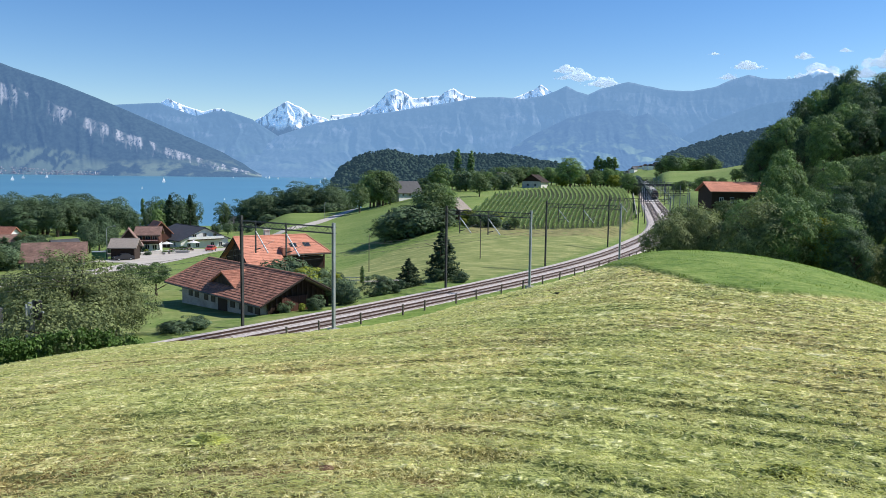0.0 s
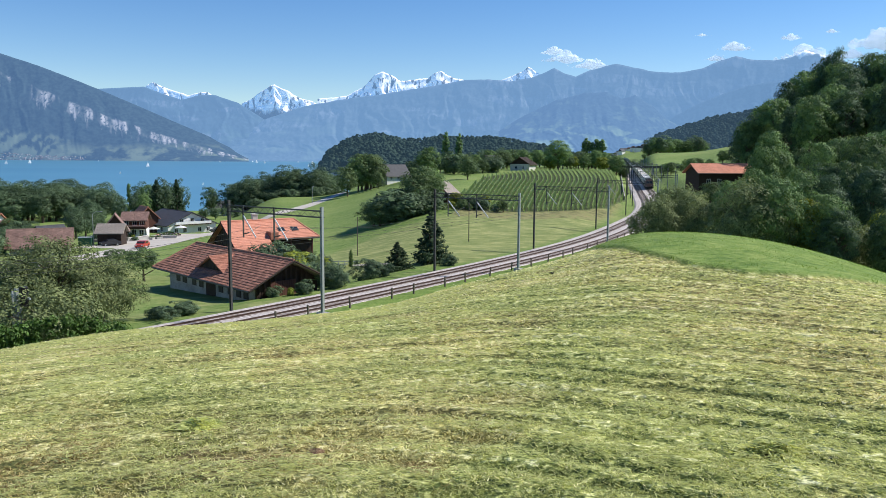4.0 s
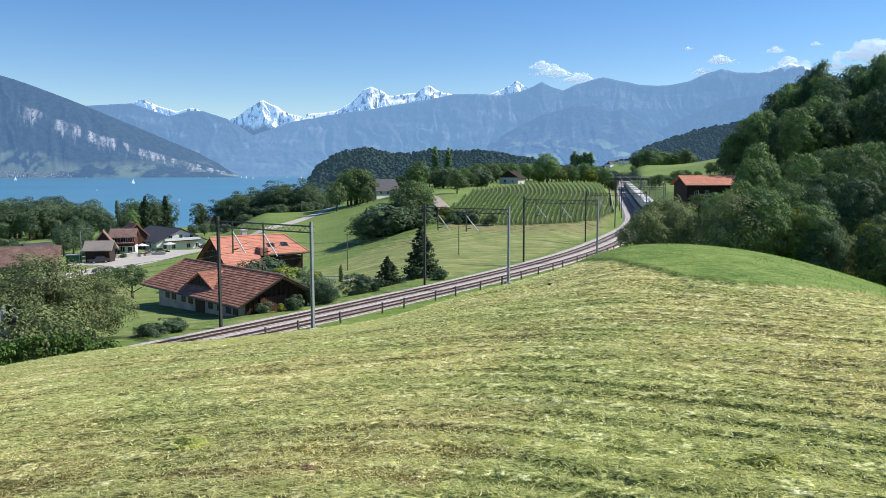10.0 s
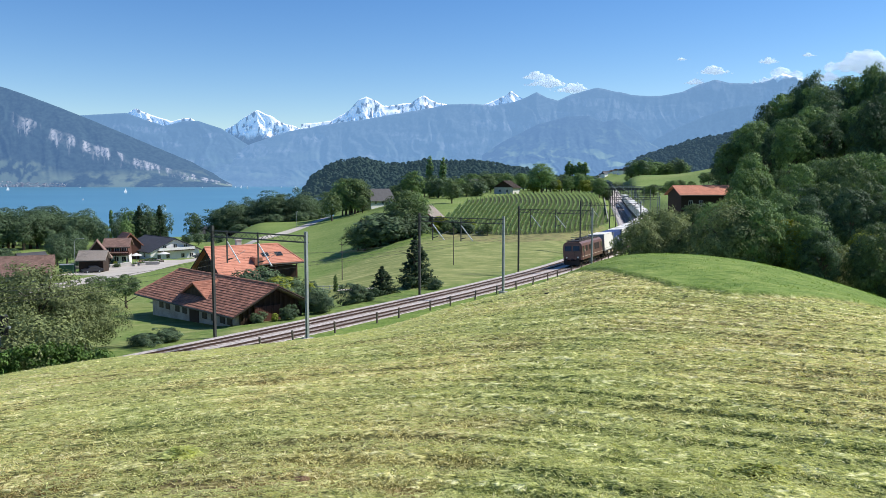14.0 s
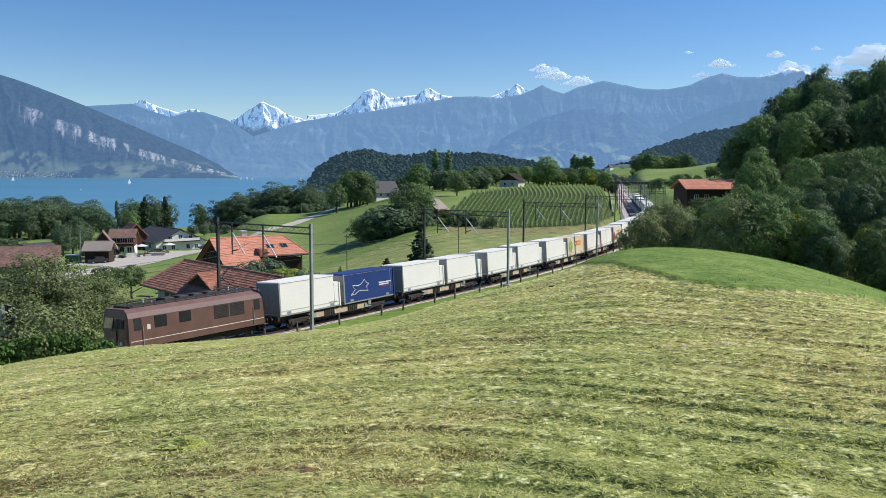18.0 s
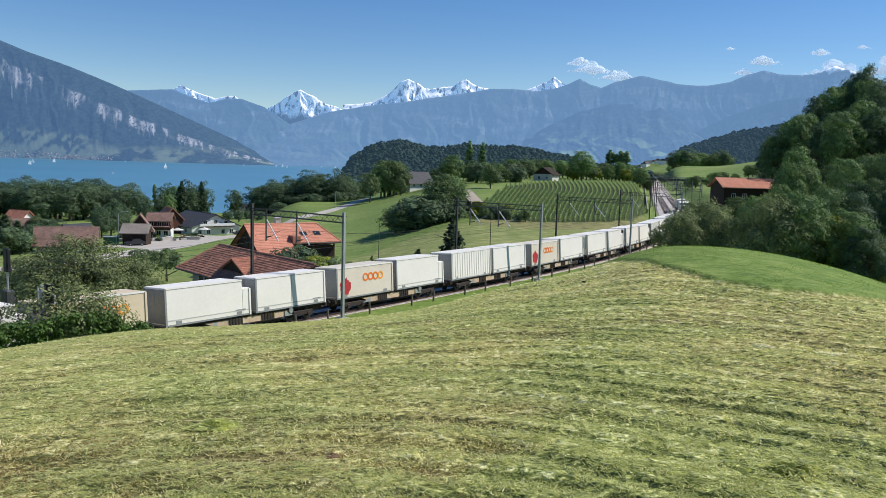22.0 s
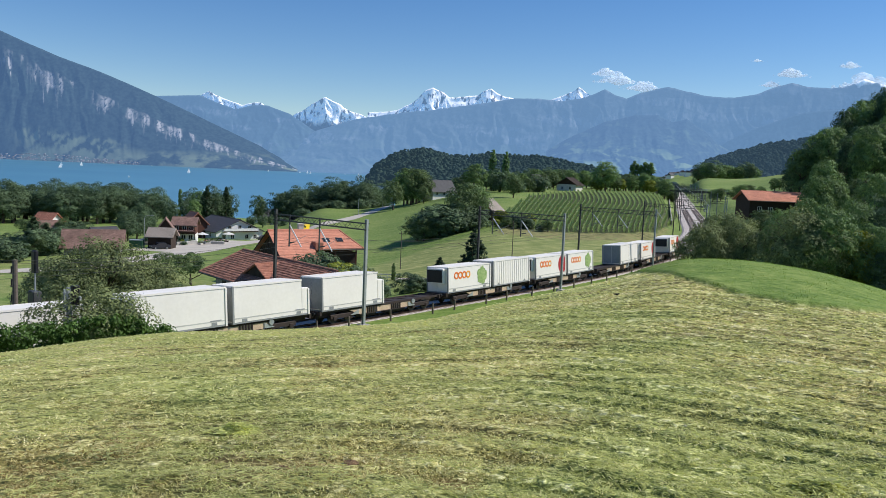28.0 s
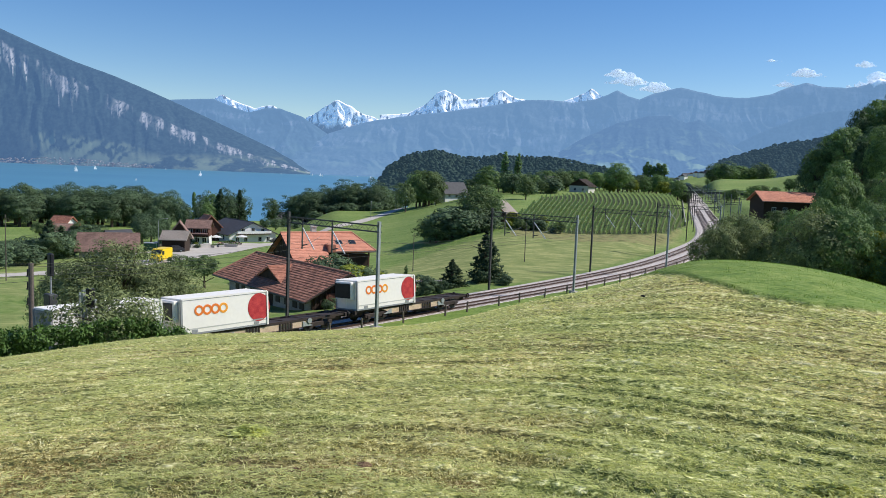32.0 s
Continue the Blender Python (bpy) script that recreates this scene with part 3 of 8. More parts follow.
def mountain_material(name, forest, rock, meadow, snow_from, haze, haze_by, rock_by=0.56, snow=True, cliff=(0.006, 0.03), band=False, alp_to=260):
    """Forest, pale rock, alp meadows and snow on a far slope; the blue haze of many kilometres of air is added as
    emission.
    """
    m = bpy.data.materials.new(name)
    m.use_nodes = True
    n, l = m.node_tree.nodes, m.node_tree.links
    p = n["Principled BSDF"]
    p.inputs["Roughness"].default_value = 1.0
    p.inputs["Specular IOR Level"].default_value = 0.0
    g = n.new("ShaderNodeNewGeometry")

    def noise_at(scale, detail, stretch, slant=0.0):
        mp = n.new("ShaderNodeMapping")
        mp.inputs["Scale"].default_value = stretch
        mp.inputs["Rotation"].default_value = (0, slant, 0)
        l.new(g.outputs["Position"], mp.inputs[0])
        t = n.new("ShaderNodeTexNoise")
        t.inputs["Scale"].default_value, t.inputs["Detail"].default_value = scale, detail
        l.new(mp.outputs[0], t.inputs["Vector"])
        return t.outputs[0]

    def step(v, lo, hi):
        r = n.new("ShaderNodeMapRange")
        r.inputs[1].default_value, r.inputs[2].default_value = lo, hi
        l.new(v, r.inputs[0])
        return r.outputs[0]

    def mixed(f, a, b):
        x = n.new("ShaderNodeMix")
        x.data_type = "RGBA"
        l.new(f, x.inputs[0])
        for s, v in ((6, a), (7, b)):
            if isinstance(v, tuple):
                x.inputs[s].default_value = rgb(v)
            else:
                l.new(v, x.inputs[s])
        return x.outputs[2]

    def times(a, b):
        x = n.new("ShaderNodeMath")
        x.operation = "MULTIPLY"
        l.new(a, x.inputs[0])
        l.new(b, x.inputs[1])
        return x.outputs[0]

    z = n.new("ShaderNodeSeparateXYZ")
    l.new(g.outputs["Position"], z.inputs[0])
    height = z.outputs[2]
    base = mixed(step(noise_at(0.05, 4, (1, 1, 1)), 0.4, 0.6), forest, tuple(v * 0.6 for v in forest))
    alp = times(step(noise_at(cliff[0] * 1.3, 5, (1, 1, 1.6)), 0.53, 0.60), step(height, alp_to, alp_to * 0.15))
    base = mixed(alp, base, meadow)
    crag = times(step(noise_at(cliff[0], 3, (0.5, 0.5, 2.2)), rock_by - 0.02, rock_by + 0.05), step(noise_at(cliff[1], 5, (1.6, 1, 0.45)), 0.44, 0.56))
    crag = times(crag, step(height, 40, 90))
    if band:
        at = n.new("ShaderNodeAttribute")
        at.attribute_name = "cliff"
        crag = times(at.outputs["Fac"], step(noise_at(cliff[1] * 1.7, 6, (1.9, 1, 0.4)), 0.34, 0.50))
        grass = n.new("ShaderNodeAttribute")
        grass.attribute_name = "alp_grass"
        base = mixed(grass.outputs["Fac"], base, meadow)
    base = mixed(crag, base, rock)
    if snow:
        up = n.new("ShaderNodeSeparateXYZ")
        l.new(g.outputs["Normal"], up.inputs[0])
        w = n.new("ShaderNodeMath")
        w.operation = "MULTIPLY_ADD"
        w.inputs[1].default_value = 120
        l.new(noise_at(0.025, 4, (1, 1, 0.6)), w.inputs[0])
        l.new(height, w.inputs[2])
        fall = step(w.outputs[0], snow_from + 45, snow_from + 75)
        base = mixed(fall, base, (0.95, 0.92, 0.88))
        if snow_from < 400:
            # bare ribs of rock that slant across the snow
            base = mixed(step(noise_at(0.03, 6, (1.5, 1, 0.55), 0.75), 0.54, 0.61), base, rock)
    l.new(base, p.inputs["Base Color"])
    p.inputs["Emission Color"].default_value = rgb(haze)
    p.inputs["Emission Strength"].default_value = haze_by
    return m


def build_mountain(name, label, crest, far, foot, foot_z, material, rough=1.0, seed=0, steep=1.15, bands=0.0, cols=0.00135):
    """A massif whose crest runs through points (sideways, height), both per metre of distance; gullied faces fall to the foot."""
    us = np.arange(crest[0][0], crest[-1][0], cols)
    a = us * far
    h = ramp(us, [c[0] for c in crest], [c[1] for c in crest]) * far
    h = h + (fractal(a / 60, a * 0 + seed, 5) * 7) * rough
    rows = 76
    t = (np.linspace(0, 1, rows) ** 0.9)[:, None]
    prof = (1 - t) ** steep
    X = a[None, :] + 0 * t
    tall = np.maximum(h - foot_z, 20)[None, :] / 400.0
    # spurs and gullies wander as they go down
    q = X / 150.0 + 0.55 * fractal(X / 260, t * 1.5, 3, seed=seed) * 2
    rid = fractal(q * 1.0, t * 1.1 + seed * 0.13, 6, True, seed)
    rid = rid - rid.mean()
    bell = np.clip(t * 5, 0, 1) * np.clip((1 - t) * 4, 0, 1)
    dist = far + (foot - far) * t - rid * 55 * bell * rough * tall ** 0.5
    z = foot_z + (h[None, :] - foot_z) * prof
    z = z + fractal(X / 70, t * 4, 4, seed=seed + 5) * 22 * bell * rough * tall
    if bands:
        # cliff bands: ledges where the slope breaks
        w = z / 46.0 + 0.5 * fractal(X / 300, t * 2, 3, seed=seed + 8) + X / 900
        z = z + bands * 7.5 * np.sin(w * 6.2832) * bell
    x = us[None, :] * dist
    n, k = x.shape
    back = np.stack([us * (far + 60), np.full_like(us, far + 60), h * 0.4], -1)
    v = np.concatenate([np.stack([x, dist, z], -1).reshape(-1, 3), back])
    idx = np.arange(n * k).reshape(n, k)
    f = np.stack([idx[:-1, :-1], idx[1:, :-1], idx[1:, 1:], idx[:-1, 1:]], -1).reshape(-1, 4)
    bi = n * k + np.arange(k)
    f2 = np.stack([bi[:-1], idx[0, :-1], idx[0, 1:], bi[1:]], -1)
    me = array_mesh(name, v, np.concatenate([f, f2]), material, True)
    # a pale cliff band that dips along the flank, broken by gullies, with streaks of scree below it
    U = us[None, :] + 0 * t
    mid = 0.15 + (U + 0.687) * 1.17 + 0.05 * fractal(X / 120, X * 0 + 3, 3, seed=seed + 2)
    head = mid - 0.06 + 0.03 * fractal(X / 45, X * 0 + 1, 2, seed=seed + 4)
    tail = mid + 0.085 + 0.38 * np.maximum(0, fractal(X / 22, X * 0 + 5, 3, seed=seed + 6))
    cl = smooth(t - head, -0.012, 0.012) * (1 - smooth(t - tail, -0.02, 0.02))
    cl = cl * smooth(fractal(X / 70, t * 1.5, 3, seed=seed + 8), -0.3, 0.02) * (0.25 + 0.75 * smooth(gnoise(X / 16, t * 4), -0.22, 0.12)) * (1 - 0.85 * smooth(gnoise(X / 38 + 9, t * 1.2), 0.12, 0.3))
    grass = smooth(t, 0.72, 0.80) * smooth(U, -0.66, -0.60) * (1 - smooth(U, -0.53, -0.47)) * smooth(fractal(X / 60 + t * 6, t * 9, 4, seed=seed + 1), -0.1, 0.15)
    for key, val in (("cliff", cl), ("alp_grass", grass)):
        at = me.attributes.new(key, "FLOAT", "POINT")
        at.data.foreach_set("value", np.concatenate([np.clip(val, 0, 1).ravel(), np.zeros(k)]).astype(np.float32))
    return tagged(new(name, me), label, "mountain", kind="structure")


def build_distance():
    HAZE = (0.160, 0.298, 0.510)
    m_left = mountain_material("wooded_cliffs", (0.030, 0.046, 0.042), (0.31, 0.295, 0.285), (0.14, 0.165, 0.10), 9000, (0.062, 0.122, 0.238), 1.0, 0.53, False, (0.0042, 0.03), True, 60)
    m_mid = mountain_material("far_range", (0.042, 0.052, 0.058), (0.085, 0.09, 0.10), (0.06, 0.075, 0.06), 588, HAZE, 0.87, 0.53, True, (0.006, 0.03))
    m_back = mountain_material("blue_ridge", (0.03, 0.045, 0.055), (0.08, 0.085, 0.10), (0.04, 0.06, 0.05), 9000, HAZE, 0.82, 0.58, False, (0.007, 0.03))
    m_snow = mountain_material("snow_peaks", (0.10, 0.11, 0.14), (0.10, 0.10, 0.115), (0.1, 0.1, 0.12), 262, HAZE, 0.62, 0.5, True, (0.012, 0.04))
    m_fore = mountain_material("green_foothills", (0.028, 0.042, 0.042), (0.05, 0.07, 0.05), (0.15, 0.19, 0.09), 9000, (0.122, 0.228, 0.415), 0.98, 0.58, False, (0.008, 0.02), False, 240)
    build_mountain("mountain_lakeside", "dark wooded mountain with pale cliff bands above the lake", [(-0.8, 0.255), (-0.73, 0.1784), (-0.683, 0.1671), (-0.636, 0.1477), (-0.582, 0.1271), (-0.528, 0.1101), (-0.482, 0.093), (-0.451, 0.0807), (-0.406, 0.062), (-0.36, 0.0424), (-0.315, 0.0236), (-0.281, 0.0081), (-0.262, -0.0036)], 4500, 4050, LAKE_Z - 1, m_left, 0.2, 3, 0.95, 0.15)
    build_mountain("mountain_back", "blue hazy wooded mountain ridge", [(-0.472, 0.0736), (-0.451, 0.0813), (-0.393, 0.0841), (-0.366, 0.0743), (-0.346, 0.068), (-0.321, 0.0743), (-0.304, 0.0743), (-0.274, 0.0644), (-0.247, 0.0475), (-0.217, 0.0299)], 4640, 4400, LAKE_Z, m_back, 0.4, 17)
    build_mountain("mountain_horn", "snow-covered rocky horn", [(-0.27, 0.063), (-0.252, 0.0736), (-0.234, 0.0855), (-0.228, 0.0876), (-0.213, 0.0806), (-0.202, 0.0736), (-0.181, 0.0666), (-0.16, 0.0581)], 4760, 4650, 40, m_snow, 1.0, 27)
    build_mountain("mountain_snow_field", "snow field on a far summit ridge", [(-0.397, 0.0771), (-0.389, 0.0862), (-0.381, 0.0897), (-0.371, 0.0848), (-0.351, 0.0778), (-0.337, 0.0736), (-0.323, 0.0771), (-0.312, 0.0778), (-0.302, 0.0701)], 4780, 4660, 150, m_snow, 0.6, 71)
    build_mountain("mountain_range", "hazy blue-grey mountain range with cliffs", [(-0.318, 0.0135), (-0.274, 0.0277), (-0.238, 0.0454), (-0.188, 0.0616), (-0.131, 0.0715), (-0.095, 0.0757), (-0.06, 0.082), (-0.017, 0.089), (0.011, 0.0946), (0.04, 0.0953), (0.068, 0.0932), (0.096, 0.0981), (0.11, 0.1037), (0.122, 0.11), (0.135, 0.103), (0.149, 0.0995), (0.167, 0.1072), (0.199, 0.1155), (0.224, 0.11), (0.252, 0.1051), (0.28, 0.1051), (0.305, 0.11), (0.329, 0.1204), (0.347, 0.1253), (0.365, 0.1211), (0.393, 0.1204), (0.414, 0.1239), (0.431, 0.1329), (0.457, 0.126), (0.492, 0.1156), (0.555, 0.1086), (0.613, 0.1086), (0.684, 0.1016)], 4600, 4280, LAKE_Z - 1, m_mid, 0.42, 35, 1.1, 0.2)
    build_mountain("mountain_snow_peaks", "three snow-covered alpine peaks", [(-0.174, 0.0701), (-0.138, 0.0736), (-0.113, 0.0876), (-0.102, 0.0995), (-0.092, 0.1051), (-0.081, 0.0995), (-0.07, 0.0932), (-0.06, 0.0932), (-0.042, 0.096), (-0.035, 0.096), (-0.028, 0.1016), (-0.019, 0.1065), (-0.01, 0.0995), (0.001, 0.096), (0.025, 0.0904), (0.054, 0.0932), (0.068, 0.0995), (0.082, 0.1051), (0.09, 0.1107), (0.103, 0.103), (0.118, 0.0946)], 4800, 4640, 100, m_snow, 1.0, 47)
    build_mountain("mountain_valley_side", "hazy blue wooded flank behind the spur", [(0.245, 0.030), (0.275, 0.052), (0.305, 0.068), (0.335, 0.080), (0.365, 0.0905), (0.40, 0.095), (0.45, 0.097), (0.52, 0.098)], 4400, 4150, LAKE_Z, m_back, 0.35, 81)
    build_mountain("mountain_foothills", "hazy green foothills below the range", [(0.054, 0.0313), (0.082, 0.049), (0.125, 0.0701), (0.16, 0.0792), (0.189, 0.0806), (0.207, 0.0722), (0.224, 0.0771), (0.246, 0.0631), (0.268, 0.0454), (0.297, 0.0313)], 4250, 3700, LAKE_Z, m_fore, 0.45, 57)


# ---------------------------------------------------------------- railway
def sweep(profile, s0, s1, side, step=4.0):
    """The outline (across, up) drawn along the line from s0 to s1."""
    ss = np.arange(s0, s1 + 0.1, step)
    v, k = [], len(profile)
    for s in ss:
        for a, u in profile:
            v.append(on_track(s, side + a, u)[0])
    f = []
    for i in range(len(ss) - 1):
        for j in range(k):
            a, b = i * k + j, i * k + (j + 1) % k
            f.append((a, b, b + k, a + k))
    f += [tuple(range(k)), tuple(range((len(ss) - 1) * k + k - 1, (len(ss) - 1) * k - 1, -1))]
    g = Geo()
    g.v, g.f = [tuple(p) for p in v], f
    return g


def build_railway():
    line = thing("railway", "double-track ballasted railway line on a curve", "railway", kind="structure")
    part("ballast_bed", sweep([(-5.8, -0.9), (4.3, -0.9), (3.25, -0.13), (-4.6, -0.13)], -420, 890, 0), M["ballast"], line, "grey-brown crushed stone ballast")
    for side in (-1.95, 1.95):
        part("sleeper_bed", sleepers(side), M["sleeper"], line, "dark sleepers in ballast", None)
        for a in (-0.75, 0.75):
            part("rail", sweep([(-0.07, -0.11), (0.07, -0.11), (0.02, -0.08), (0.035, 0.0), (0.035, 0.03), (-0.035, 0.03), (-0.035, 0.0), (-0.02, -0.08)], -420, 890, side + a), M["rail"], line)
    return line


def sleepers(side):
    g = Geo()
    for s in np.arange(-60, 300, 0.62):
        p, h = on_track(s, side)
        g.box(-1.25, 1.25, -0.12, 0.12, -0.2, -0.115, pose(p.x, p.y, p.z, 0, -4, -math.degrees(h)))
    return g


def mast_mesh(height):
    g = Geo()
    w = 0.11
    g.box(-w, -w + 0.045, -w, w, -0.8, height).box(w - 0.045, w, -w, w, -0.8, height)
    g.box(-w + 0.045, w - 0.045, -0.03, 0.03, -0.8, height)
    return g


def portal(s, left=-5.75, right=5.6, top=8.75):
    """A catenary portal: two steel masts, a lattice beam and the drop posts with their insulated arms."""
    pr, h = on_track(s, right)
    pl, _ = on_track(s, left)
    turn = -math.degrees(h)
    th = thing("catenary_portal", "steel catenary portal with lattice beam over two tracks", "catenary portal", pose(pr.x, pr.y, pr.z, 0, 0, turn), "catenary portals")
    span = right - left
    z_top = ramp(s, [100, 500], [-4.05, -1.0]) - pr.z
    part("mast", mast_mesh(z_top), M["steel_light"], th, "grey galvanised steel mast")
    part("mast", mast_mesh(z_top + 0.7), M["steel_dark"], th, "dark steel mast", pose(-span, 0, -0.6))
    part("footing", Geo().block(-0.4, 0.4, -0.4, 0.4, -0.6, 0.15), M["concrete"], th, "concrete footing")
    zb = z_top - 0.85
    beam = Geo()
    for dz in (0, 0.5):
        for dy in (-0.2, 0.2):
            beam.box(-span - 0.1, 0.1, dy - 0.035, dy + 0.035, zb + dz - 0.035, zb + dz + 0.035)
    n = 18
    for i in range(n):
        x0, x1 = -span * i / n, -span * (i + 1) / n
        for dy in (-0.2, 0.2):
            beam.tube((x0, dy, zb + (0.5 if i % 2 else 0)), (x1, dy, zb + (0 if i % 2 else 0.5)), 0.022, n=4)
        beam.box(x0 - 0.02, x0 + 0.02, -0.2, 0.2, zb - 0.02, zb + 0.02)
    part("lattice_beam", beam, M["steel_dark"], th, "dark lattice girder")
    for side in (-1.95, 1.95):
        xd = side - right - 1.9
        z0 = zb + 0.6
        dp = part("drop_post", Geo().box(xd - 0.05, xd + 0.05, -0.05, 0.05, zb - 2.2, z0), M["steel_dark"], th)
        part("insulator", Geo().tube((xd, 0, zb - 1.9), (xd + 0.7, 0, zb - 1.75), 0.05, 0.05, 8), M["steel_dark"], dp, "pale ceramic insulator")
        part("stay_tube", Geo().tube((xd + 0.7, 0, zb - 1.75), (xd + 2.3, 0, zb - 1.0), 0.018, 0.018, 5), M["steel_light"], dp)
        part("registration_arm", Geo().tube((xd, 0, zb - 0.3), (xd + 1.6, 0, zb - 2.1), 0.055, 0.055, 6), M["insulator"], dp, "pale registration arm")
    return th


def build_wires():
    th = thing("overhead_line", "thin overhead wires above both tracks", "wire", kind="structure")
    ps = PORTALS
    for side in (-1.95, 1.95):
        for up, sag in ((5.6, 0.0), (7.1, 0.9)):
            g = Geo()
            for a, b in zip(ps[:-1], ps[1:]):
                k = 8
                for i in range(k):
                    pts = []
                    for j in (i, i + 1):
                        f = j / k
                        p, _ = on_track(a + (b - a) * f, side, up - sag * 4 * f * (1 - f))
                        pts.append(p)
                    g.tube(pts[0], pts[1], 0.012, 0.012, 3)
            part("contact_wire" if up < 6 else "catenary_wire", g, M["steel_dark"], th)
    return th


PORTALS = [-98, -64, -31, 0.9, 32, 60.5, 97.7, 135.4, 172, 208, 245, 283, 322, 362, 404, 448, 494]

# ---------------------------------------------------------------- trees and shrubs
def leaf_mesh(name, centres, radii, per, size, material, seed, flat=0.75, heart=None, crust=0.0):
    """Clumps of small leaf cards about each centre, turned outwards and upwards at random; crust: the share that moves to a clump's outer and upper side."""
    rs = np.random.RandomState(seed)
    c = np.repeat(centres, per, axis=0)
    rad = np.repeat(radii, per)[:, None]
    d = rs.normal(size=(len(c), 3))
    d /= np.linalg.norm(d, axis=1)[:, None]
    mid = centres.mean(axis=0) if heart is None else heart
    if crust:
        pole = c - mid
        pole /= np.linalg.norm(pole, axis=1)[:, None] + 1e-6
        pole = pole * 0.7 + np.array([0, 0, 0.7])
        flip = ((d * pole).sum(axis=1) < -0.1) & (rs.uniform(size=len(c)) < crust)
        d[flip] *= -1
    p = c + d * rad * rs.uniform(0.72 if crust else 0.45, 1.05, (len(c), 1)) * np.array([1, 1, flat])
    out = p - mid
    out /= np.linalg.norm(out, axis=1)[:, None] + 1e-6
    nrm = d * 1.1 + out * 0.45 + rs.normal(size=d.shape) * 0.22 + np.array([0, 0, 0.3])
    nrm /= np.linalg.norm(nrm, axis=1)[:, None]
    a = np.cross(nrm, rs.normal(size=d.shape))
    a /= np.linalg.norm(a, axis=1)[:, None]
    b = np.cross(nrm, a)
    s = size * rs.uniform(0.6, 1.4, (len(c), 1))
    v = np.stack([p - a * s, p - b * s * 0.6, p + a * s, p + b * s * 0.6], 1).reshape(-1, 3)
    f = np.arange(len(v)).reshape(-1, 4)
    return array_mesh(name, v, f, material)


def crown_points(n, rx, rz, z0, seed, shape="round"):
    """Centres and sizes of leaf clumps of a crown: boughs that bulge out of an uneven shell, or tiers of a conifer."""
    rs = np.random.RandomState(seed)
    pts, rad = [], []
    if shape == "round":
        knobs = rs.normal(size=(6, 3))
        knobs /= np.linalg.norm(knobs, axis=1)[:, None]
        push = rs.uniform(0.1, 0.34, 6)
        for i in range(n):
            up = 1 - 2 * (i + 0.5) / n
            an = i * 2.39996 + rs.normal() * 0.25
            flat = math.sqrt(max(0.0, 1 - up * up))
            p = np.array([math.cos(an) * flat, math.sin(an) * flat, up + rs.normal() * 0.06])
            reach = 0.70 + float((push * np.maximum(knobs @ p, 0) ** 5).sum()) + rs.uniform(-0.14, 0.1)
            if i % 4 == 3:
                reach *= rs.uniform(0.35, 0.7)
            w = 1.0 if up > -0.4 else 0.85
            pts.append((p[0] * rx * w * reach, p[1] * rx * w * reach, z0 + rz + p[2] * rz * reach))
            rad.append(rx * 0.27 * rs.uniform(0.55, 1.35))
        return np.array(pts), np.array(rad)
    while len(pts) < n:
        if shape == "column":
            t = rs.uniform(0, 1)
            w = math.sin(math.pi * min(1, 0.12 + 0.85 * t)) ** 0.6 * (1 - 0.35 * t)
            an = rs.uniform(0, 6.28)
            q = (math.cos(an) * rx * w * rs.uniform(0.3, 1), math.sin(an) * rx * w * rs.uniform(0.3, 1), z0 + 2 * rz * t)
            k = rx * 0.42
        else:                                  # spire of a conifer
            t = rs.uniform(0, 1) ** 1.35
            tier = 0.72 + 0.28 * ((t * 11) % 1.0)
            w = (1 - t) ** 0.85 * (1.0 - 0.25 * tier) + 0.02
            an = rs.uniform(0, 6.28)
            q = (math.cos(an) * rx * w * rs.uniform(0.25, 1.1), math.sin(an) * rx * w * rs.uniform(0.25, 1.1), z0 + 2 * rz * t)
            k = rx * 0.2 * (1.15 - t)
        pts.append(q)
        rad.append(k * rs.uniform(0.7, 1.3))
    return np.array(pts), np.array(rad)


def trunk_geo(h, r, limbs, seed, reach):
    rs = random.Random(seed)
    g = Geo()
    pts = [Vector((0, 0, -0.4)), Vector((rs.uniform(-.1, .1), rs.uniform(-.1, .1), h * 0.45)), Vector((rs.uniform(-.3, .3), rs.uniform(-.3, .3), h))]
    g.tube(pts[0], pts[1], r * 1.25, r * 0.8, 8)
    g.tube(pts[1], pts[2], r * 0.8, r * 0.35, 7)
    for i in range(limbs):
        z = h * rs.uniform(0.3, 0.95)
        an = rs.uniform(0, 6.28)
        a = Vector((0, 0, z))
        b = a + Vector((math.cos(an) * reach * 0.5, math.sin(an) * reach * 0.5, reach * rs.uniform(0.2, 0.5)))
        c = b + Vector((math.cos(an + rs.uniform(-.5, .5)) * reach * 0.45, math.sin(an) * reach * 0.45, reach * rs.uniform(0.15, 0.45)))
        g.tube(a, b, r * 0.4, r * 0.25, 5)
        g.tube(b, c, r * 0.25, r * 0.08, 4)
    return g


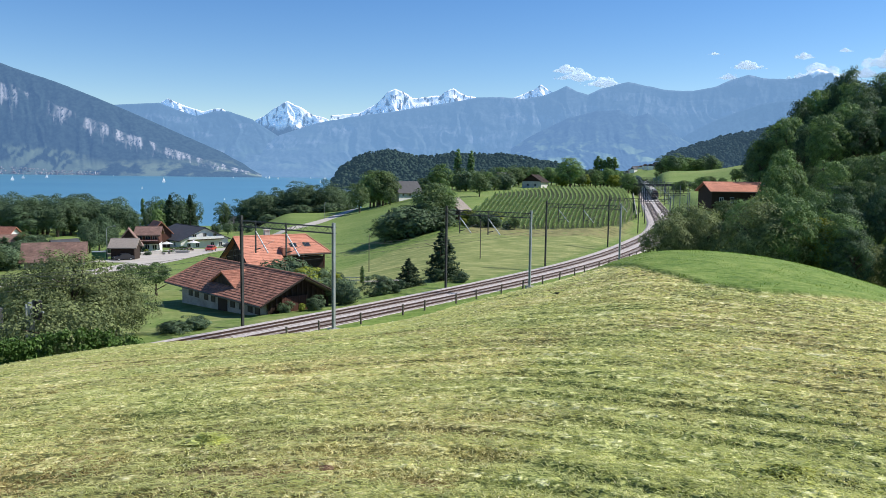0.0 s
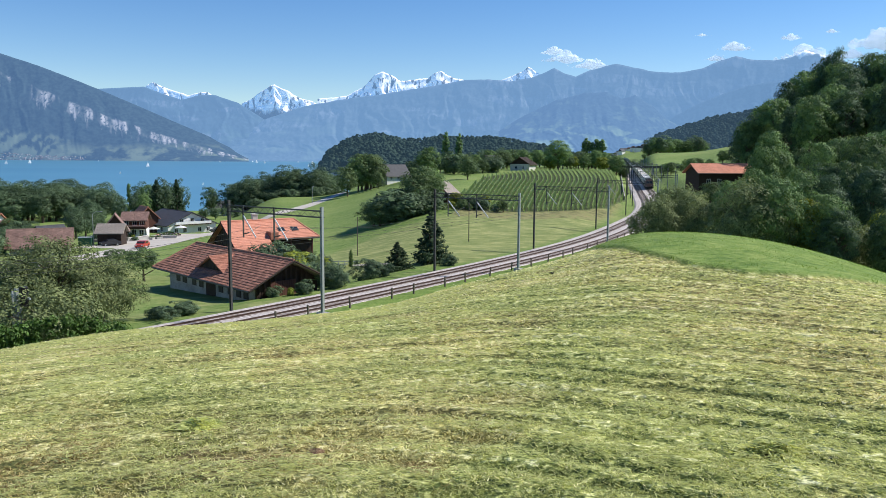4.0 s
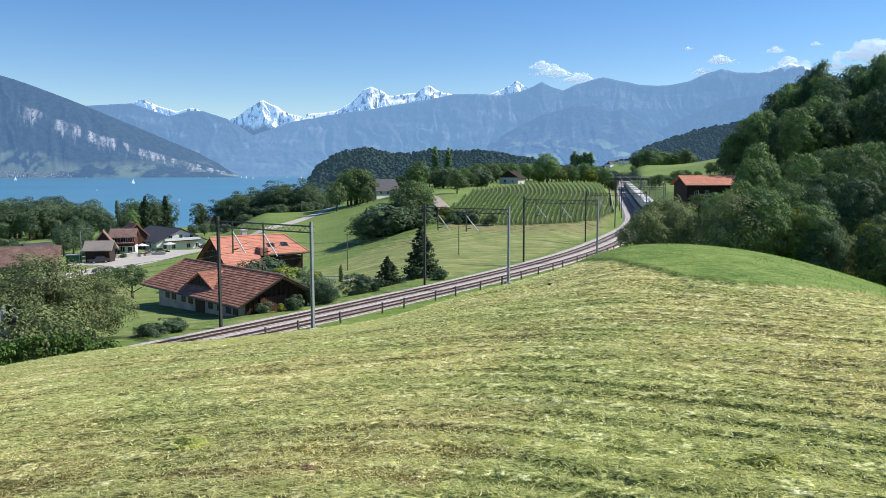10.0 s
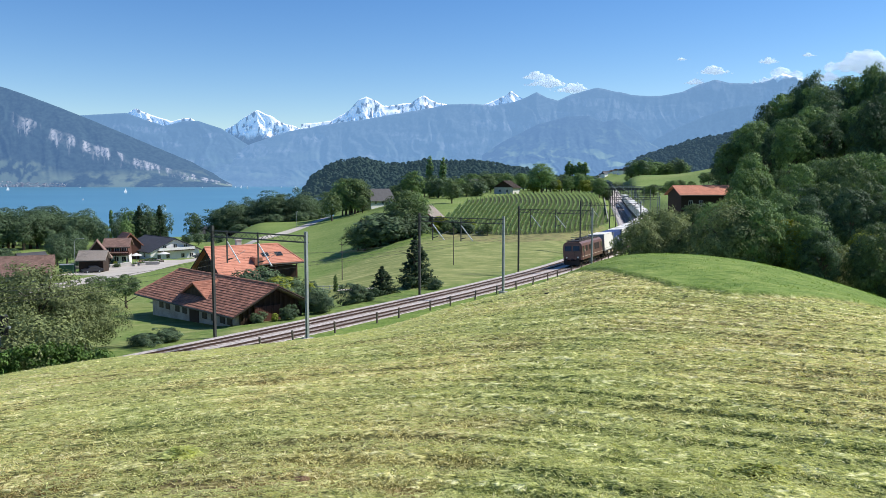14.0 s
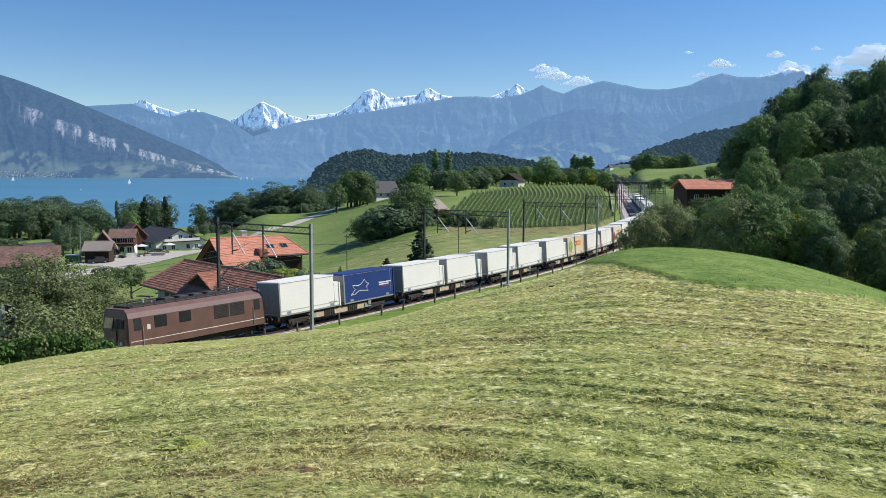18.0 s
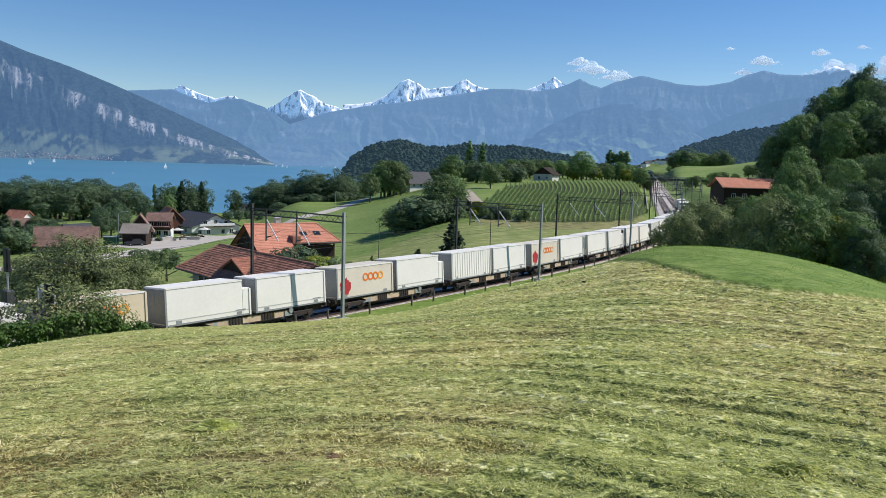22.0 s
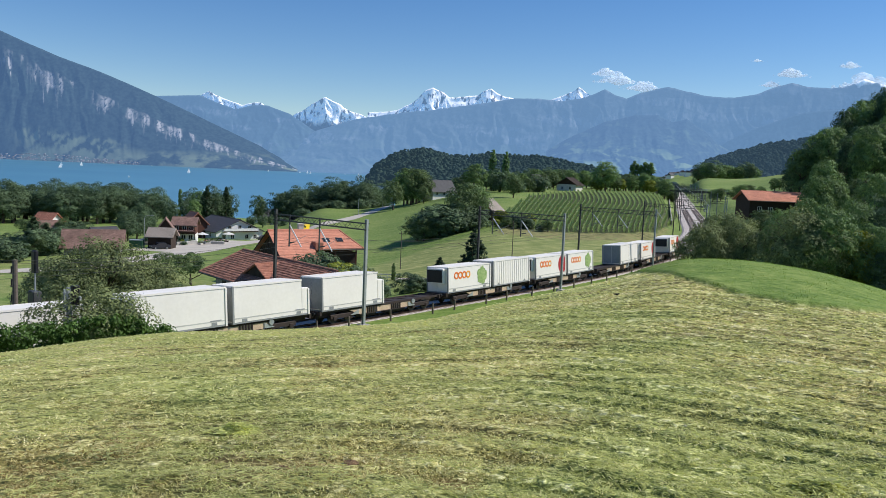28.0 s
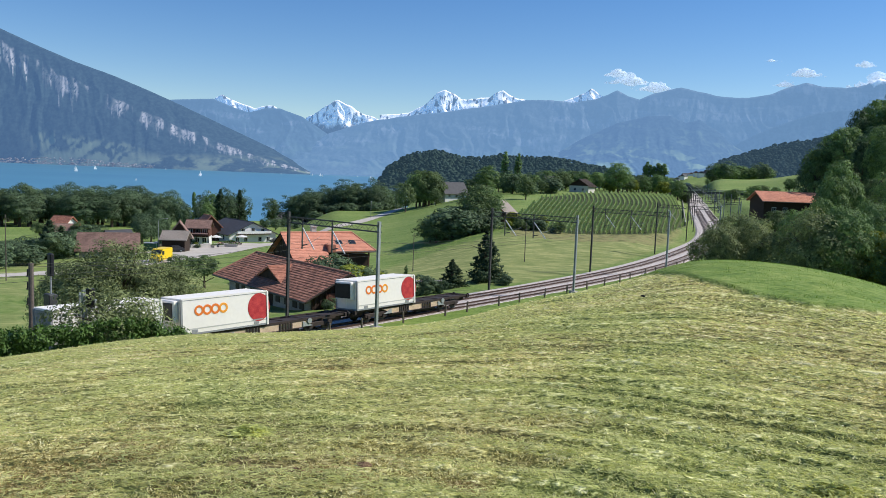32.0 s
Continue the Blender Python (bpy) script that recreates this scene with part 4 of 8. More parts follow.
TREE_KINDS = {
    # kind: height, crown radius, crown bottom, clumps, leaves per clump, leaf size, shape, leaf material, label
    "broad": (14.0, 4.6, 2.2, 76, 170, 0.17, "round", "leaf_dark", "broad-crowned deciduous tree with dense dark green leaves"),
    "round": (12.0, 4.6, 1.6, 70, 170, 0.16, "round", "leaf", "round green deciduous tree"),
    "wood": (14.0, 4.6, 1.2, 76, 165, 0.17, "round", "leaf_deep", "dense dark green deciduous tree by the shore"),
    "beech": (15.0, 4.4, 1.4, 76, 170, 0.17, "round", "leaf_shade", "tall dark green forest tree"),
    "poplar": (18.0, 2.1, 0.8, 120, 34, 0.28, "column", "leaf_dark", "tall slender dark green poplar"),
    "spruce": (11.0, 3.5, 0.3, 340, 20, 0.20, "spire", "needle", "dark green conical spruce"),
    "bush": (4.0, 2.6, -0.1, 60, 110, 0.125, "round", "leaf_deep", "dense leafy dark green shrub"),
    "scrub": (8.0, 4.6, 0.0, 110, 150, 0.125, "round", "leaf_olive", "large broad bush of mottled green leaves"),
    "light": (7.0, 2.8, 0.6, 60, 92, 0.19, "round", "leaf_light", "yellow-green leafy young tree"),
    "apple": (6.5, 3.1, 2.2, 48, 66, 0.15, "round", "leaf", "old orchard tree with an open crown"),
}
TREE_MESH = {}


def tree_mesh(kind, variant, far=False):
    if (kind, variant, far) not in TREE_MESH:
        h, rx, z0, n, per, size, shape, leaf, _ = TREE_KINDS[kind]
        seed = variant * 17 + len(kind) * 5
        if far:
            per, size = int(per * 0.6), size * 1.25
        rz = (h - z0) / 2
        c, rad = crown_points(n, rx, rz, z0, seed, shape)
        if shape == "round":
            rad = rad * (0.8 + 0.4 * (rz / rx))
        crown = leaf_mesh("crown", c, rad, per, size, M[leaf], seed + 1, heart=np.array([0, 0, z0 + rz * 0.7]), crust=0.75 if shape == "round" else 0.0)
        th = h * (0.6 if shape == "round" else 0.9)
        trunk = trunk_geo(max(th, 0.8), 0.022 * h + 0.05, 9 if shape == "round" else 3, seed, rx * 0.8).mesh("trunk", M["bark"])
        TREE_MESH[(kind, variant, far)] = (trunk, crown)
    return TREE_MESH[(kind, variant, far)]


TREE_NAMES = {"broad": "deciduous_tree", "wood": "deciduous_tree", "beech": "deciduous_tree", "round": "deciduous_tree", "poplar": "poplar_tree", "spruce": "spruce_tree", "bush": "shrub", "scrub": "large_bush", "light": "young_tree", "apple": "orchard_tree"}


def tree(kind, x, y, height, width=1.0, group="", label="", sink=0.15, z=None):
    """One tree of that kind and height; width stretches its crown sideways."""
    h0 = TREE_KINDS[kind][0]
    rs = random.Random(int(x * 31 + y * 17))
    trunk, crown = tree_mesh(kind, rs.randrange(3), math.hypot(x, y) > 138 and kind != "poplar")
    s = height / h0
    z = float(land(np.array([x]), np.array([y]))[0]) if z is None else z
    m = pose(x, y, z - sink, 0, 0, rs.uniform(0, 360)) @ Matrix.Diagonal((s * width, s * width, s, 1))
    th = thing(TREE_NAMES[kind], label or TREE_KINDS[kind][8], "tree" if kind not in ("bush", "scrub") else "bush", m, group)
    part("trunk", trunk, None, th)
    part("crown", crown, None, th)
    return th


def polar(az, r):
    return r * math.sin(radians(az)), r * math.cos(radians(az))


def tree_at(kind, az, r, height, width=1.0, group="", label="", **kw):
    x, y = polar(az, r)
    return tree(kind, x, y, height, width, group, label, **kw)


# ---------------------------------------------------------------- buildings
def tile_field(name, a, b, c, d, material, parent, wide=0.26, deep=0.34, lift=0.05, label=""):
    """Overlapping roof tiles on the pitch with eave a-b and ridge d-c; each tile is an island that lies proud at its lower edge."""
    a, b, c, d = (np.array(p, dtype=float) for p in (a, b, c, d))
    up = ((d - a) + (c - b)) / 2
    rows = max(2, int(np.linalg.norm(up) / deep))
    n = np.cross(b - a, d - a)
    n /= np.linalg.norm(n)
    if n[2] < 0:
        n = -n
    vs = []
    rs = np.random.RandomState(rows)
    for i in range(rows):
        t0, t1 = i / rows, min(1.0, (i + 1.12) / rows)
        l0, r0, l1, r1 = a + (d - a) * t0, b + (c - b) * t0, a + (d - a) * t1, b + (c - b) * t1
        k = max(1, int(np.linalg.norm(r0 - l0) / wide))
        e = np.linspace(0, 1, k + 1)
        p0, p1 = l0 + (r0 - l0) * e[:-1, None], l0 + (r0 - l0) * (e[1:, None] - 0.012 / max(k * wide / k, 0.1) / k)
        q0, q1 = l1 + (r1 - l1) * e[:-1, None], l1 + (r1 - l1) * e[1:, None]
        h = n * lift * rs.uniform(0.7, 1.3, (k, 1))
        vs.append(np.stack([p0 + n * 0.01, p1 + n * 0.01, p1 + h, p0 + h, q1 + n * 0.012, q0 + n * 0.012], 1).reshape(-1, 3))
    v = np.concatenate(vs)
    m = np.arange(len(v) // 6)[:, None] * 6
    f = np.concatenate([m + np.array([0, 1, 2, 3]), m + np.array([3, 2, 4, 5])])
    ob = part(name, array_mesh(name, v, f, material), None, parent, label)
    ob["kind"] = "stuff"
    return ob


def roof_slab(g, x0, x1, y_e, z_e, y_r, z_r, thick=0.18):
    """One pitch from the eave (y_e, z_e) to the ridge (y_r, z_r)."""
    up = Vector((0, z_r - z_e, y_e - y_r)).normalized()
    n = Vector((0, -(z_r - z_e), (y_r - y_e))).normalized()
    if n.z < 0:
        n = -n
    o = n * thick
    v = [(x0, y_e, z_e), (x1, y_e, z_e), (x1, y_r, z_r), (x0, y_r, z_r)]
    v += [(p[0] + o.x, p[1] + o.y, p[2] + o.z) for p in v]
    g.add(v, [(3, 2, 1, 0), (4, 5, 6, 7), (0, 1, 5, 4), (1, 2, 6, 5), (2, 3, 7, 6), (3, 0, 4, 7)])


def window(parent, m, w=1.0, h=1.2, shutters=None):
    win = part("window", Geo().box(-w / 2 - 0.08, -w / 2, -0.04, 0.06, -h / 2 - 0.08, h / 2 + 0.08).box(w / 2, w / 2 + 0.08, -0.04, 0.06, -h / 2 - 0.08, h / 2 + 0.08)
               .box(-w / 2, w / 2, -0.04, 0.06, h / 2, h / 2 + 0.08).box(-w / 2, w / 2, -0.08, 0.06, -h / 2 - 0.08, -h / 2).box(-0.03, 0.03, -0.03, 0.05, -h / 2, h / 2), M["plaster_white"], parent, "white-framed window", m)
    part("pane", Geo().box(-w / 2, w / 2, 0.0, 0.03, -h / 2, h / 2), M["pane"], win)
    if shutters:
        for sx in (-1, 1):
            part("shutter", Geo().box(sx * (w / 2 + 0.34) - 0.25, sx * (w / 2 + 0.34) + 0.25, -0.1, -0.045, -h / 2, h / 2), M[shutters], win)
    return win


def house(name, label, x, y, z, turn, length, depth, eave, ridge, wall="plaster_white", roof="tile_brown", upper=None, over=0.8, windows=(), chimney=None, category="house", group="", gable=None):
    """A gabled house: its ridge along its own x axis, its front towards -y. windows: (face, along, height) with face f, b, l or r."""
    th = thing(name, label, category, pose(x, y, z, 0, 0, turn), group)
    a, b = length / 2, depth / 2
    split = eave * 0.5 if upper else eave
    body = Geo()
    body.box(-a, a, -b, b, -1.5, split)
    part("wall", body, M[wall], th)
    if upper:
        part("upper_wall", Geo().box(-a + 0.0, a, -b, b, split, eave), M[upper], th, "dark timber upper wall")
    for sx in (-1, 1):
        gab = Geo()
        gab.add([(sx * a, -b, eave), (sx * a, b, eave), (sx * a, 0, ridge - 0.15), (sx * (a - 0.25), -b, eave), (sx * (a - 0.25), b, eave), (sx * (a - 0.25), 0, ridge - 0.15)],
                [(0, 1, 2), (5, 4, 3), (0, 3, 4, 1), (1, 4, 5, 2), (2, 5, 3, 0)])
        part("gable", gab, M[gable or upper or wall], th)
    drop = (ridge - eave) / b * over
    rf = Geo()
    for sy in (-1, 1):
        roof_slab(rf, -a - over, a + over, sy * (b + over), eave - drop, 0, ridge)
    roof_ob = part("roof", rf, M[roof], th)
    if roof != "slate":
        for sy in (-1, 1):
            lift = 0.21
            tile_field("roof_tiles", (-a - over, sy * (b + over), eave - drop + lift), (a + over, sy * (b + over), eave - drop + lift), (a + over, 0, ridge + lift), (-a - over, 0, ridge + lift), M[roof], roof_ob)
    part("ridge_cap", Geo().tube((-a - over, 0, ridge + 0.16), (a + over, 0, ridge + 0.16), 0.14, 0.14, 8), M[roof], roof_ob)
    for sy in (-1, 1):
        part("gutter", Geo().tube((-a - over, sy * (b + over + 0.06), eave - drop + 0.02), (a + over, sy * (b + over + 0.06), eave - drop + 0.02), 0.07, 0.07, 6), M["steel_dark"], roof_ob)
    if chimney:
        part("chimney", Geo().box(chimney[0] - 0.35, chimney[0] + 0.35, chimney[1] - 0.3, chimney[1] + 0.3, ridge - 1.2, ridge + 0.9).box(chimney[0] - 0.45, chimney[0] + 0.45, chimney[1] - 0.4, chimney[1] + 0.4, ridge + 0.9, ridge + 1.02), M["plaster"], roof_ob, "plastered chimney")
    for face, along, up in windows:
        if face == "f":
            m = pose(along, -b - 0.02, up)
        elif face == "b":
            m = pose(along, b + 0.02, up, 0, 0, 180)
        elif face == "r":
            m = pose(a + 0.02, along, up, 0, 0, 90)
        else:
            m = pose(-a - 0.02, along, up, 0, 0, -90)
        window(th, m)
    return th

# ---------------------------------------------------------------- the freight train
M["loco_brown"] = mat("loco_brown", (0.165, 0.085, 0.068), (0.125, 0.062, 0.05), 1.2, 0.45, 0.0, spec=0.5)
M["loco_roof"] = mat("loco_roof", (0.06, 0.052, 0.048), (0.035, 0.03, 0.028), 2, 0.7)
M["box_white"] = mat("box_white", (0.86, 0.82, 0.75), (0.80, 0.76, 0.69), 0.5, 0.55)
M["box_grey"] = mat("box_grey", (0.30, 0.31, 0.31), (0.24, 0.25, 0.25), 0.8, 0.6)
M["box_rail"] = mat("box_rail", (0.55, 0.54, 0.50), (0.45, 0.44, 0.40), 0.8, 0.6)
M["box_blue"] = mat("box_blue", (0.022, 0.05, 0.19), (0.018, 0.04, 0.155), 0.6, 0.5)
M["box_cream"] = mat("box_cream", (0.72, 0.60, 0.42), (0.66, 0.53, 0.36), 0.5, 0.55)
M["box_beige"] = mat("box_beige", (0.72, 0.65, 0.54), (0.66, 0.58, 0.47), 0.5, 0.55)
M["orange"] = mat("orange", (0.80, 0.21, 0.03), (0.72, 0.18, 0.025), 1, 0.55)
M["orange_light"] = mat("orange_light", (0.85, 0.36, 0.04), (0.78, 0.31, 0.035), 1, 0.55)
M["print_red"] = mat("print_red", (0.55, 0.06, 0.055), (0.34, 0.02, 0.03), 2.5, 0.55)
M["print_green"] = mat("print_green", (0.42, 0.52, 0.22), (0.14, 0.27, 0.06), 3.0, 0.55)
M["wagon_frame"] = mat("wagon_frame", (0.05, 0.035, 0.028), (0.03, 0.023, 0.02), 2, 0.75)
M["wagon_beige"] = mat("wagon_beige", (0.66, 0.51, 0.35), (0.44, 0.32, 0.21), 1.5, 0.75)
M["black"] = mat("black", (0.02, 0.02, 0.022), (0.012, 0.012, 0.013), 3, 0.5)

TRAIN_SIDE = 1.95


def wheelset(parent, x, r=0.46):
    w = part("wheelset", Geo().tube((0, -0.9, 0), (0, 0.9, 0), 0.09, 0.09, 8), M["steel_dark"], parent, "", pose(x, 0, r))
    for y in (-0.75, 0.75):
        part("wheel", Geo().tube((0, y - 0.065, 0), (0, y + 0.065, 0), r, r, 18), M["steel_dark"], w)
    return w


def bogie(parent, x, base=1.8, deep=0.35):
    g = Geo()
    for y in (-1.0, 1.0):
        g.block(-base / 2 - 0.45, base / 2 + 0.45, y - 0.09, y + 0.09, 0.42, 0.42 + deep, 0.05)
        for dx in (-base / 2, base / 2):
            g.block(dx - 0.2, dx + 0.2, y - 0.15, y + 0.15, 0.30, 0.62, 0.04)
    g.block(-0.3, 0.3, -1.0, 1.0, 0.5, 0.85, 0.04)
    b = part("bogie", g, M["wagon_frame"], parent, "dark steel bogie", pose(x, 0, 0))
    for dx in (-base / 2, base / 2):
        wheelset(b, dx)
    return b


def build_locomotive():
    """Rides towards -x in its own space; 15.1 m over buffers."""
    th = thing("electric_locomotive", "brown four-axle electric locomotive with a pale waist stripe", "locomotive")
    L, W = 14.0, 1.47
    prof = [(-W, 0.95), (W, 0.95), (W, 3.0), (W - 0.12, 3.35), (W - 0.45, 3.62), (-W + 0.45, 3.62), (-W + 0.12, 3.35), (-W, 3.0)]
    g = Geo()
    n = len(prof)
    st = [(-L / 2, 0.90, 0.0, 2.55), (-L / 2 + 0.25, 1.0, 0.0, 9), (L / 2 - 0.25, 1.0, 0.0, 9), (L / 2, 0.90, 0, 2.55)]
    v = []
    for x, k, _, zc in st:
        for yy, zz in prof:
            xx = x
            if zc < 9:
                xx = x + (0.28 if x < 0 else -0.28) * max(0, (zz - 2.1)) / 1.5
            v.append((xx, yy * k, zz if zc > 8 else min(zz, 3.5)))
    f = []
    for i in range(3):
        f += [(i * n + j, i * n + n + j, i * n + n + (j + 1) % n, i * n + (j + 1) % n) for j in range(n)]
    f += [tuple(range(n)), tuple(range(4 * n - 1, 3 * n - 1, -1))]
    g.add(v, f)
    part("body", g, M["loco_brown"], th, "weathered brown painted body shell")
    part("roof_deck", Geo().block(-6.2, 6.2, -1.0, 1.0, 3.60, 3.74, 0.05), M["loco_roof"], th)
    for sy in (-1, 1):
        part("waist_stripe", Geo().box(-6.6, 6.7, sy * W - 0.006, sy * W + 0.006, 1.40, 1.45), M["box_beige"], th, "pale waist stripe")
        part("side_rail", Geo().box(-6.3, 6.3, sy * 0.95 - 0.04, sy * 0.95 + 0.04, 3.80, 3.88), M["loco_roof"], th)
        for x, w, z0, z1 in ((-3.9, 0.55, 2.15, 2.95), (-1.6, 0.55, 2.2, 2.95)):
            part("side_window", Geo().box(x - w, x + w, sy * W - 0.02, sy * W + 0.02, z0, z1), M["black"], th, "dark machine-room window")
        for x in (2.05, 3.75):
            part("grille_panel", Geo().box(x - 0.78, x + 0.78, sy * W - 0.012, sy * W + 0.012, 2.0, 3.0), M["loco_roof"], th, "dark ventilation grille")
            lv = Geo()
            for k in range(9):
                z = 2.04 + k * 0.105
                lv.box(x - 0.72, x + 0.72, sy * W - 0.03, sy * W + 0.03, z, z + 0.045)
            part("louvre", lv, M["wagon_frame"], th, "ventilation louvres")
        for x in (-5.95, 5.95):
            part("cab_side_window", Geo().box(x - 0.33, x + 0.33, sy * W - 0.02, sy * W + 0.02, 2.15, 2.95), M["pane"], th)
            part("handrail", Geo().tube((x * 0.93, sy * 1.52, 1.1), (x * 0.93, sy * 1.52, 2.4), 0.025, 0.025, 5), M["steel_light"], th)
        part("crest_badge", Geo().box(-5.15, -4.85, sy * W - 0.012, sy * W + 0.012, 2.1, 2.45), M["box_beige"], th, "small pale badge")
    for sx in (-1, 1):
        for y in (-0.62, 0.62):
            part("windscreen", Geo().box(-0.03, 0.03, y - 0.50, y + 0.50, -0.36, 0.36), M["pane"], th, "", pose(sx * (L / 2 - 0.10), 0, 2.68, 0, -sx * 10.5, 0))
        part("end_door", Geo().box(sx * L / 2 - 0.03, sx * L / 2 + 0.03, -0.32, 0.32, 1.05, 2.2), M["loco_brown"], th)
        for y in (-0.88, 0.88):
            part("headlight", Geo().tube((sx * (L / 2 - 0.02), y * 0.98, 1.35), (sx * (L / 2 + 0.06), y * 0.98, 1.35), 0.13, 0.13, 10), M["insulator"], th)
            part("buffer", Geo().tube((sx * (L / 2 - 0.1), y, 1.03), (sx * (L / 2 + 0.5), y, 1.03), 0.1, 0.1, 8).tube((sx * (L / 2 + 0.48), y, 1.03), (sx * (L / 2 + 0.55), y, 1.03), 0.22, 0.22, 12), M["black"], th)
        part("snow_plough", Geo().box(sx * L / 2 - 0.1, sx * L / 2 + 0.1, -1.2, 1.2, 0.25, 0.85), M["black"], th)
        part("coupler", Geo().box(sx * (L / 2 + 0.25) - 0.3, sx * (L / 2 + 0.25) + 0.3, -0.1, 0.1, 0.92, 1.1), M["black"], th)
        pan = Geo()
        x0 = sx * 4.3
        pan.box(x0 - 0.8, x0 + 0.8, -0.6, -0.55, 3.95, 4.0).box(x0 - 0.8, x0 + 0.8, 0.55, 0.6, 3.95, 4.0)
        up = 1.55 if sx > 0 else 0.18
        pan.tube((x0 + 0.7, 0, 4.0), (x0 - 0.7 * sx, 0, 4.0 + up * 0.5), 0.04, 0.03, 6)
        pan.tube((x0 - 0.7 * sx, 0, 4.0 + up * 0.5), (x0 + 0.2, 0, 4.0 + up), 0.03, 0.025, 6)
        pan.box(x0 + 0.1, x0 + 0.2, -0.85, 0.85, 4.0 + up, 4.06 + up).box(x0 + 0.35, x0 + 0.45, -0.85, 0.85, 4.0 + up, 4.06 + up)
        part("pantograph", pan, M["steel_dark"], th)
        for y in (-0.5, 0.5):
            part("roof_insulator", Geo().tube((x0 + 0.4, y, 3.72), (x0 + 0.4, y, 3.98), 0.07, 0.07, 8), M["insulator"], th)
        bogie(th, sx * 3.95, 2.8, 0.45)
    for sx in (-1, 1):
        for sy in (-1, 1):
            st = Geo()
            for z in (0.35, 0.62, 0.9):
                st.box(sx * 6.3 - 0.22, sx * 6.3 + 0.22, sy * 1.40 - 0.12, sy * 1.40 + 0.12, z, z + 0.03)
            st.box(sx * 6.3 - 0.24, sx * 6.3 - 0.21, sy * 1.40 - 0.1, sy * 1.40 + 0.1, 0.35, 1.0).box(sx * 6.3 + 0.21, sx * 6.3 + 0.24, sy * 1.40 - 0.1, sy * 1.40 + 0.1, 0.35, 1.0)
            part("cab_steps", st, M["black"], th)
    for sy in (-1, 1):
        cr = Geo()
        for x in np.arange(-6.0, 6.1, 1.0):
            cr.tube((x, sy * 1.05, 3.55), (x, sy * 0.95, 3.84), 0.025, 0.025, 4)
        part("roof_rail_stays", cr, M["loco_roof"], th)
    for x in (-2.2, -0.8, 0.6, 2.0):
        part("roof_resistor", Geo().block(x - 0.5, x + 0.5, -0.55, 0.55, 3.72, 3.95, 0.06), M["loco_roof"], th)
    part("underframe", Geo().block(-2.2, 2.2, -1.2, 1.2, 0.35, 0.95, 0.06), M["black"], th)
    # the short build of this class: everything but the wheels closer together
    for ob in list(th.children):
        if ob.name.startswith("bogie"):
            ob.location.x *= 0.86
        else:
            ob.matrix_basis = Matrix.Diagonal((0.86, 1, 1, 1)) @ ob.matrix_basis
    return th


def build_wagon(length=19.3):
    th = thing("container_wagon", "four-axle flat container wagon with a brown skeletal frame", "flat wagon", None, "container wagons")
    a = length / 2
    for sy in (-1, 1):
        y = sy * 1.12
        part("side_sill", Geo().box(-a, a, y - 0.07, y + 0.07, 1.0, 1.17), M["wagon_frame"], th)
        # fish-belly girder between the bogies: web, bottom flange and dark upright bars drawn for its slots
        part("belly_web", Geo().prism([(-a * 0.56, 0.98), (-a * 0.40, 0.52), (a * 0.40, 0.52), (a * 0.56, 0.98)], y - 0.03, y + 0.03), M["wagon_beige"], th, "faded beige girder web with rust streaks")
        part("bottom_flange", Geo().box(-a * 0.41, a * 0.41, y - 0.12, y + 0.12, 0.47, 0.53), M["wagon_frame"], th)
        for mid in (-0.20, 0.20):
            for k in range(5):
                x = a * mid + (k - 2) * 0.26
                part("stiffener", Geo().box(x - 0.07, x + 0.07, y - 0.1, y + 0.1, 0.53, 1.0), M["wagon_frame"], th)
        for sx in (-1, 1):
            part("end_web", Geo().prism([(-0.02, 0.0), (0.9, 0.0), (0.9, 0.02), (-0.02, 0.42)] if sx > 0 else [(-0.9, 0.0), (0.02, 0.0), (0.02, 0.42), (-0.9, 0.02)], -0.02, 0.02), M["steel_light"], th, "pale grey triangular web plate", pose(sx * a * 0.42, sy * 1.20, 0.55))
        part("brake_wheel", Geo().tube((a * 0.5, sy * 1.24, 0.95), (a * 0.5, sy * 1.29, 0.95), 0.22, 0.22, 12), M["steel_light"], th)
    # black blocks added where brake gear hangs, to darken the shade underneath
    part("brake_gear", Geo().block(-a * 0.42, -a * 0.1, -0.95, 0.95, 0.3, 0.72, 0.05).block(a * 0.05, a * 0.4, -0.95, 0.95, 0.28, 0.72, 0.05), M["black"], th, "black blocks that close off the wagon's underside")
    fr = Geo()
    fr.block(-a, a, -0.75, 0.75, 0.62, 1.1, 0.03)
    for i in range(9):
        x = -a + 0.3 + i * (2 * a - 0.6) / 8
        fr.box(x - 0.12, x + 0.12, -1.1, 1.1, 0.98, 1.14)
    part("frame", fr, M["wagon_frame"], th)
    for sx in (-1, 1):
        part("headstock", Geo().block(sx * a - 0.12, sx * a + 0.12, -1.3, 1.3, 0.85, 1.2, 0.02), M["wagon_frame"], th)
        for y in (-0.88, 0.88):
            part("buffer", Geo().tube((sx * a, y, 1.03), (sx * (a + 0.5), y, 1.03), 0.09, 0.09, 8).tube((sx * (a + 0.48), y, 1.03), (sx * (a + 0.56), y, 1.03), 0.2, 0.2, 10), M["black"], th)
        bogie(th, sx * (a - 2.6), 1.8)
    return th


def bars(parent, y, x0, z0, wide, rows, material, h=0.1, gap=0.07):
    for i, w in enumerate(rows):
        part("lettering_bar", Geo().box(x0, x0 + wide * w, y - 0.008, y + 0.008, z0 - i * (h + gap), z0 + h - i * (h + gap)), M[material], parent, "small unreadable lettering")


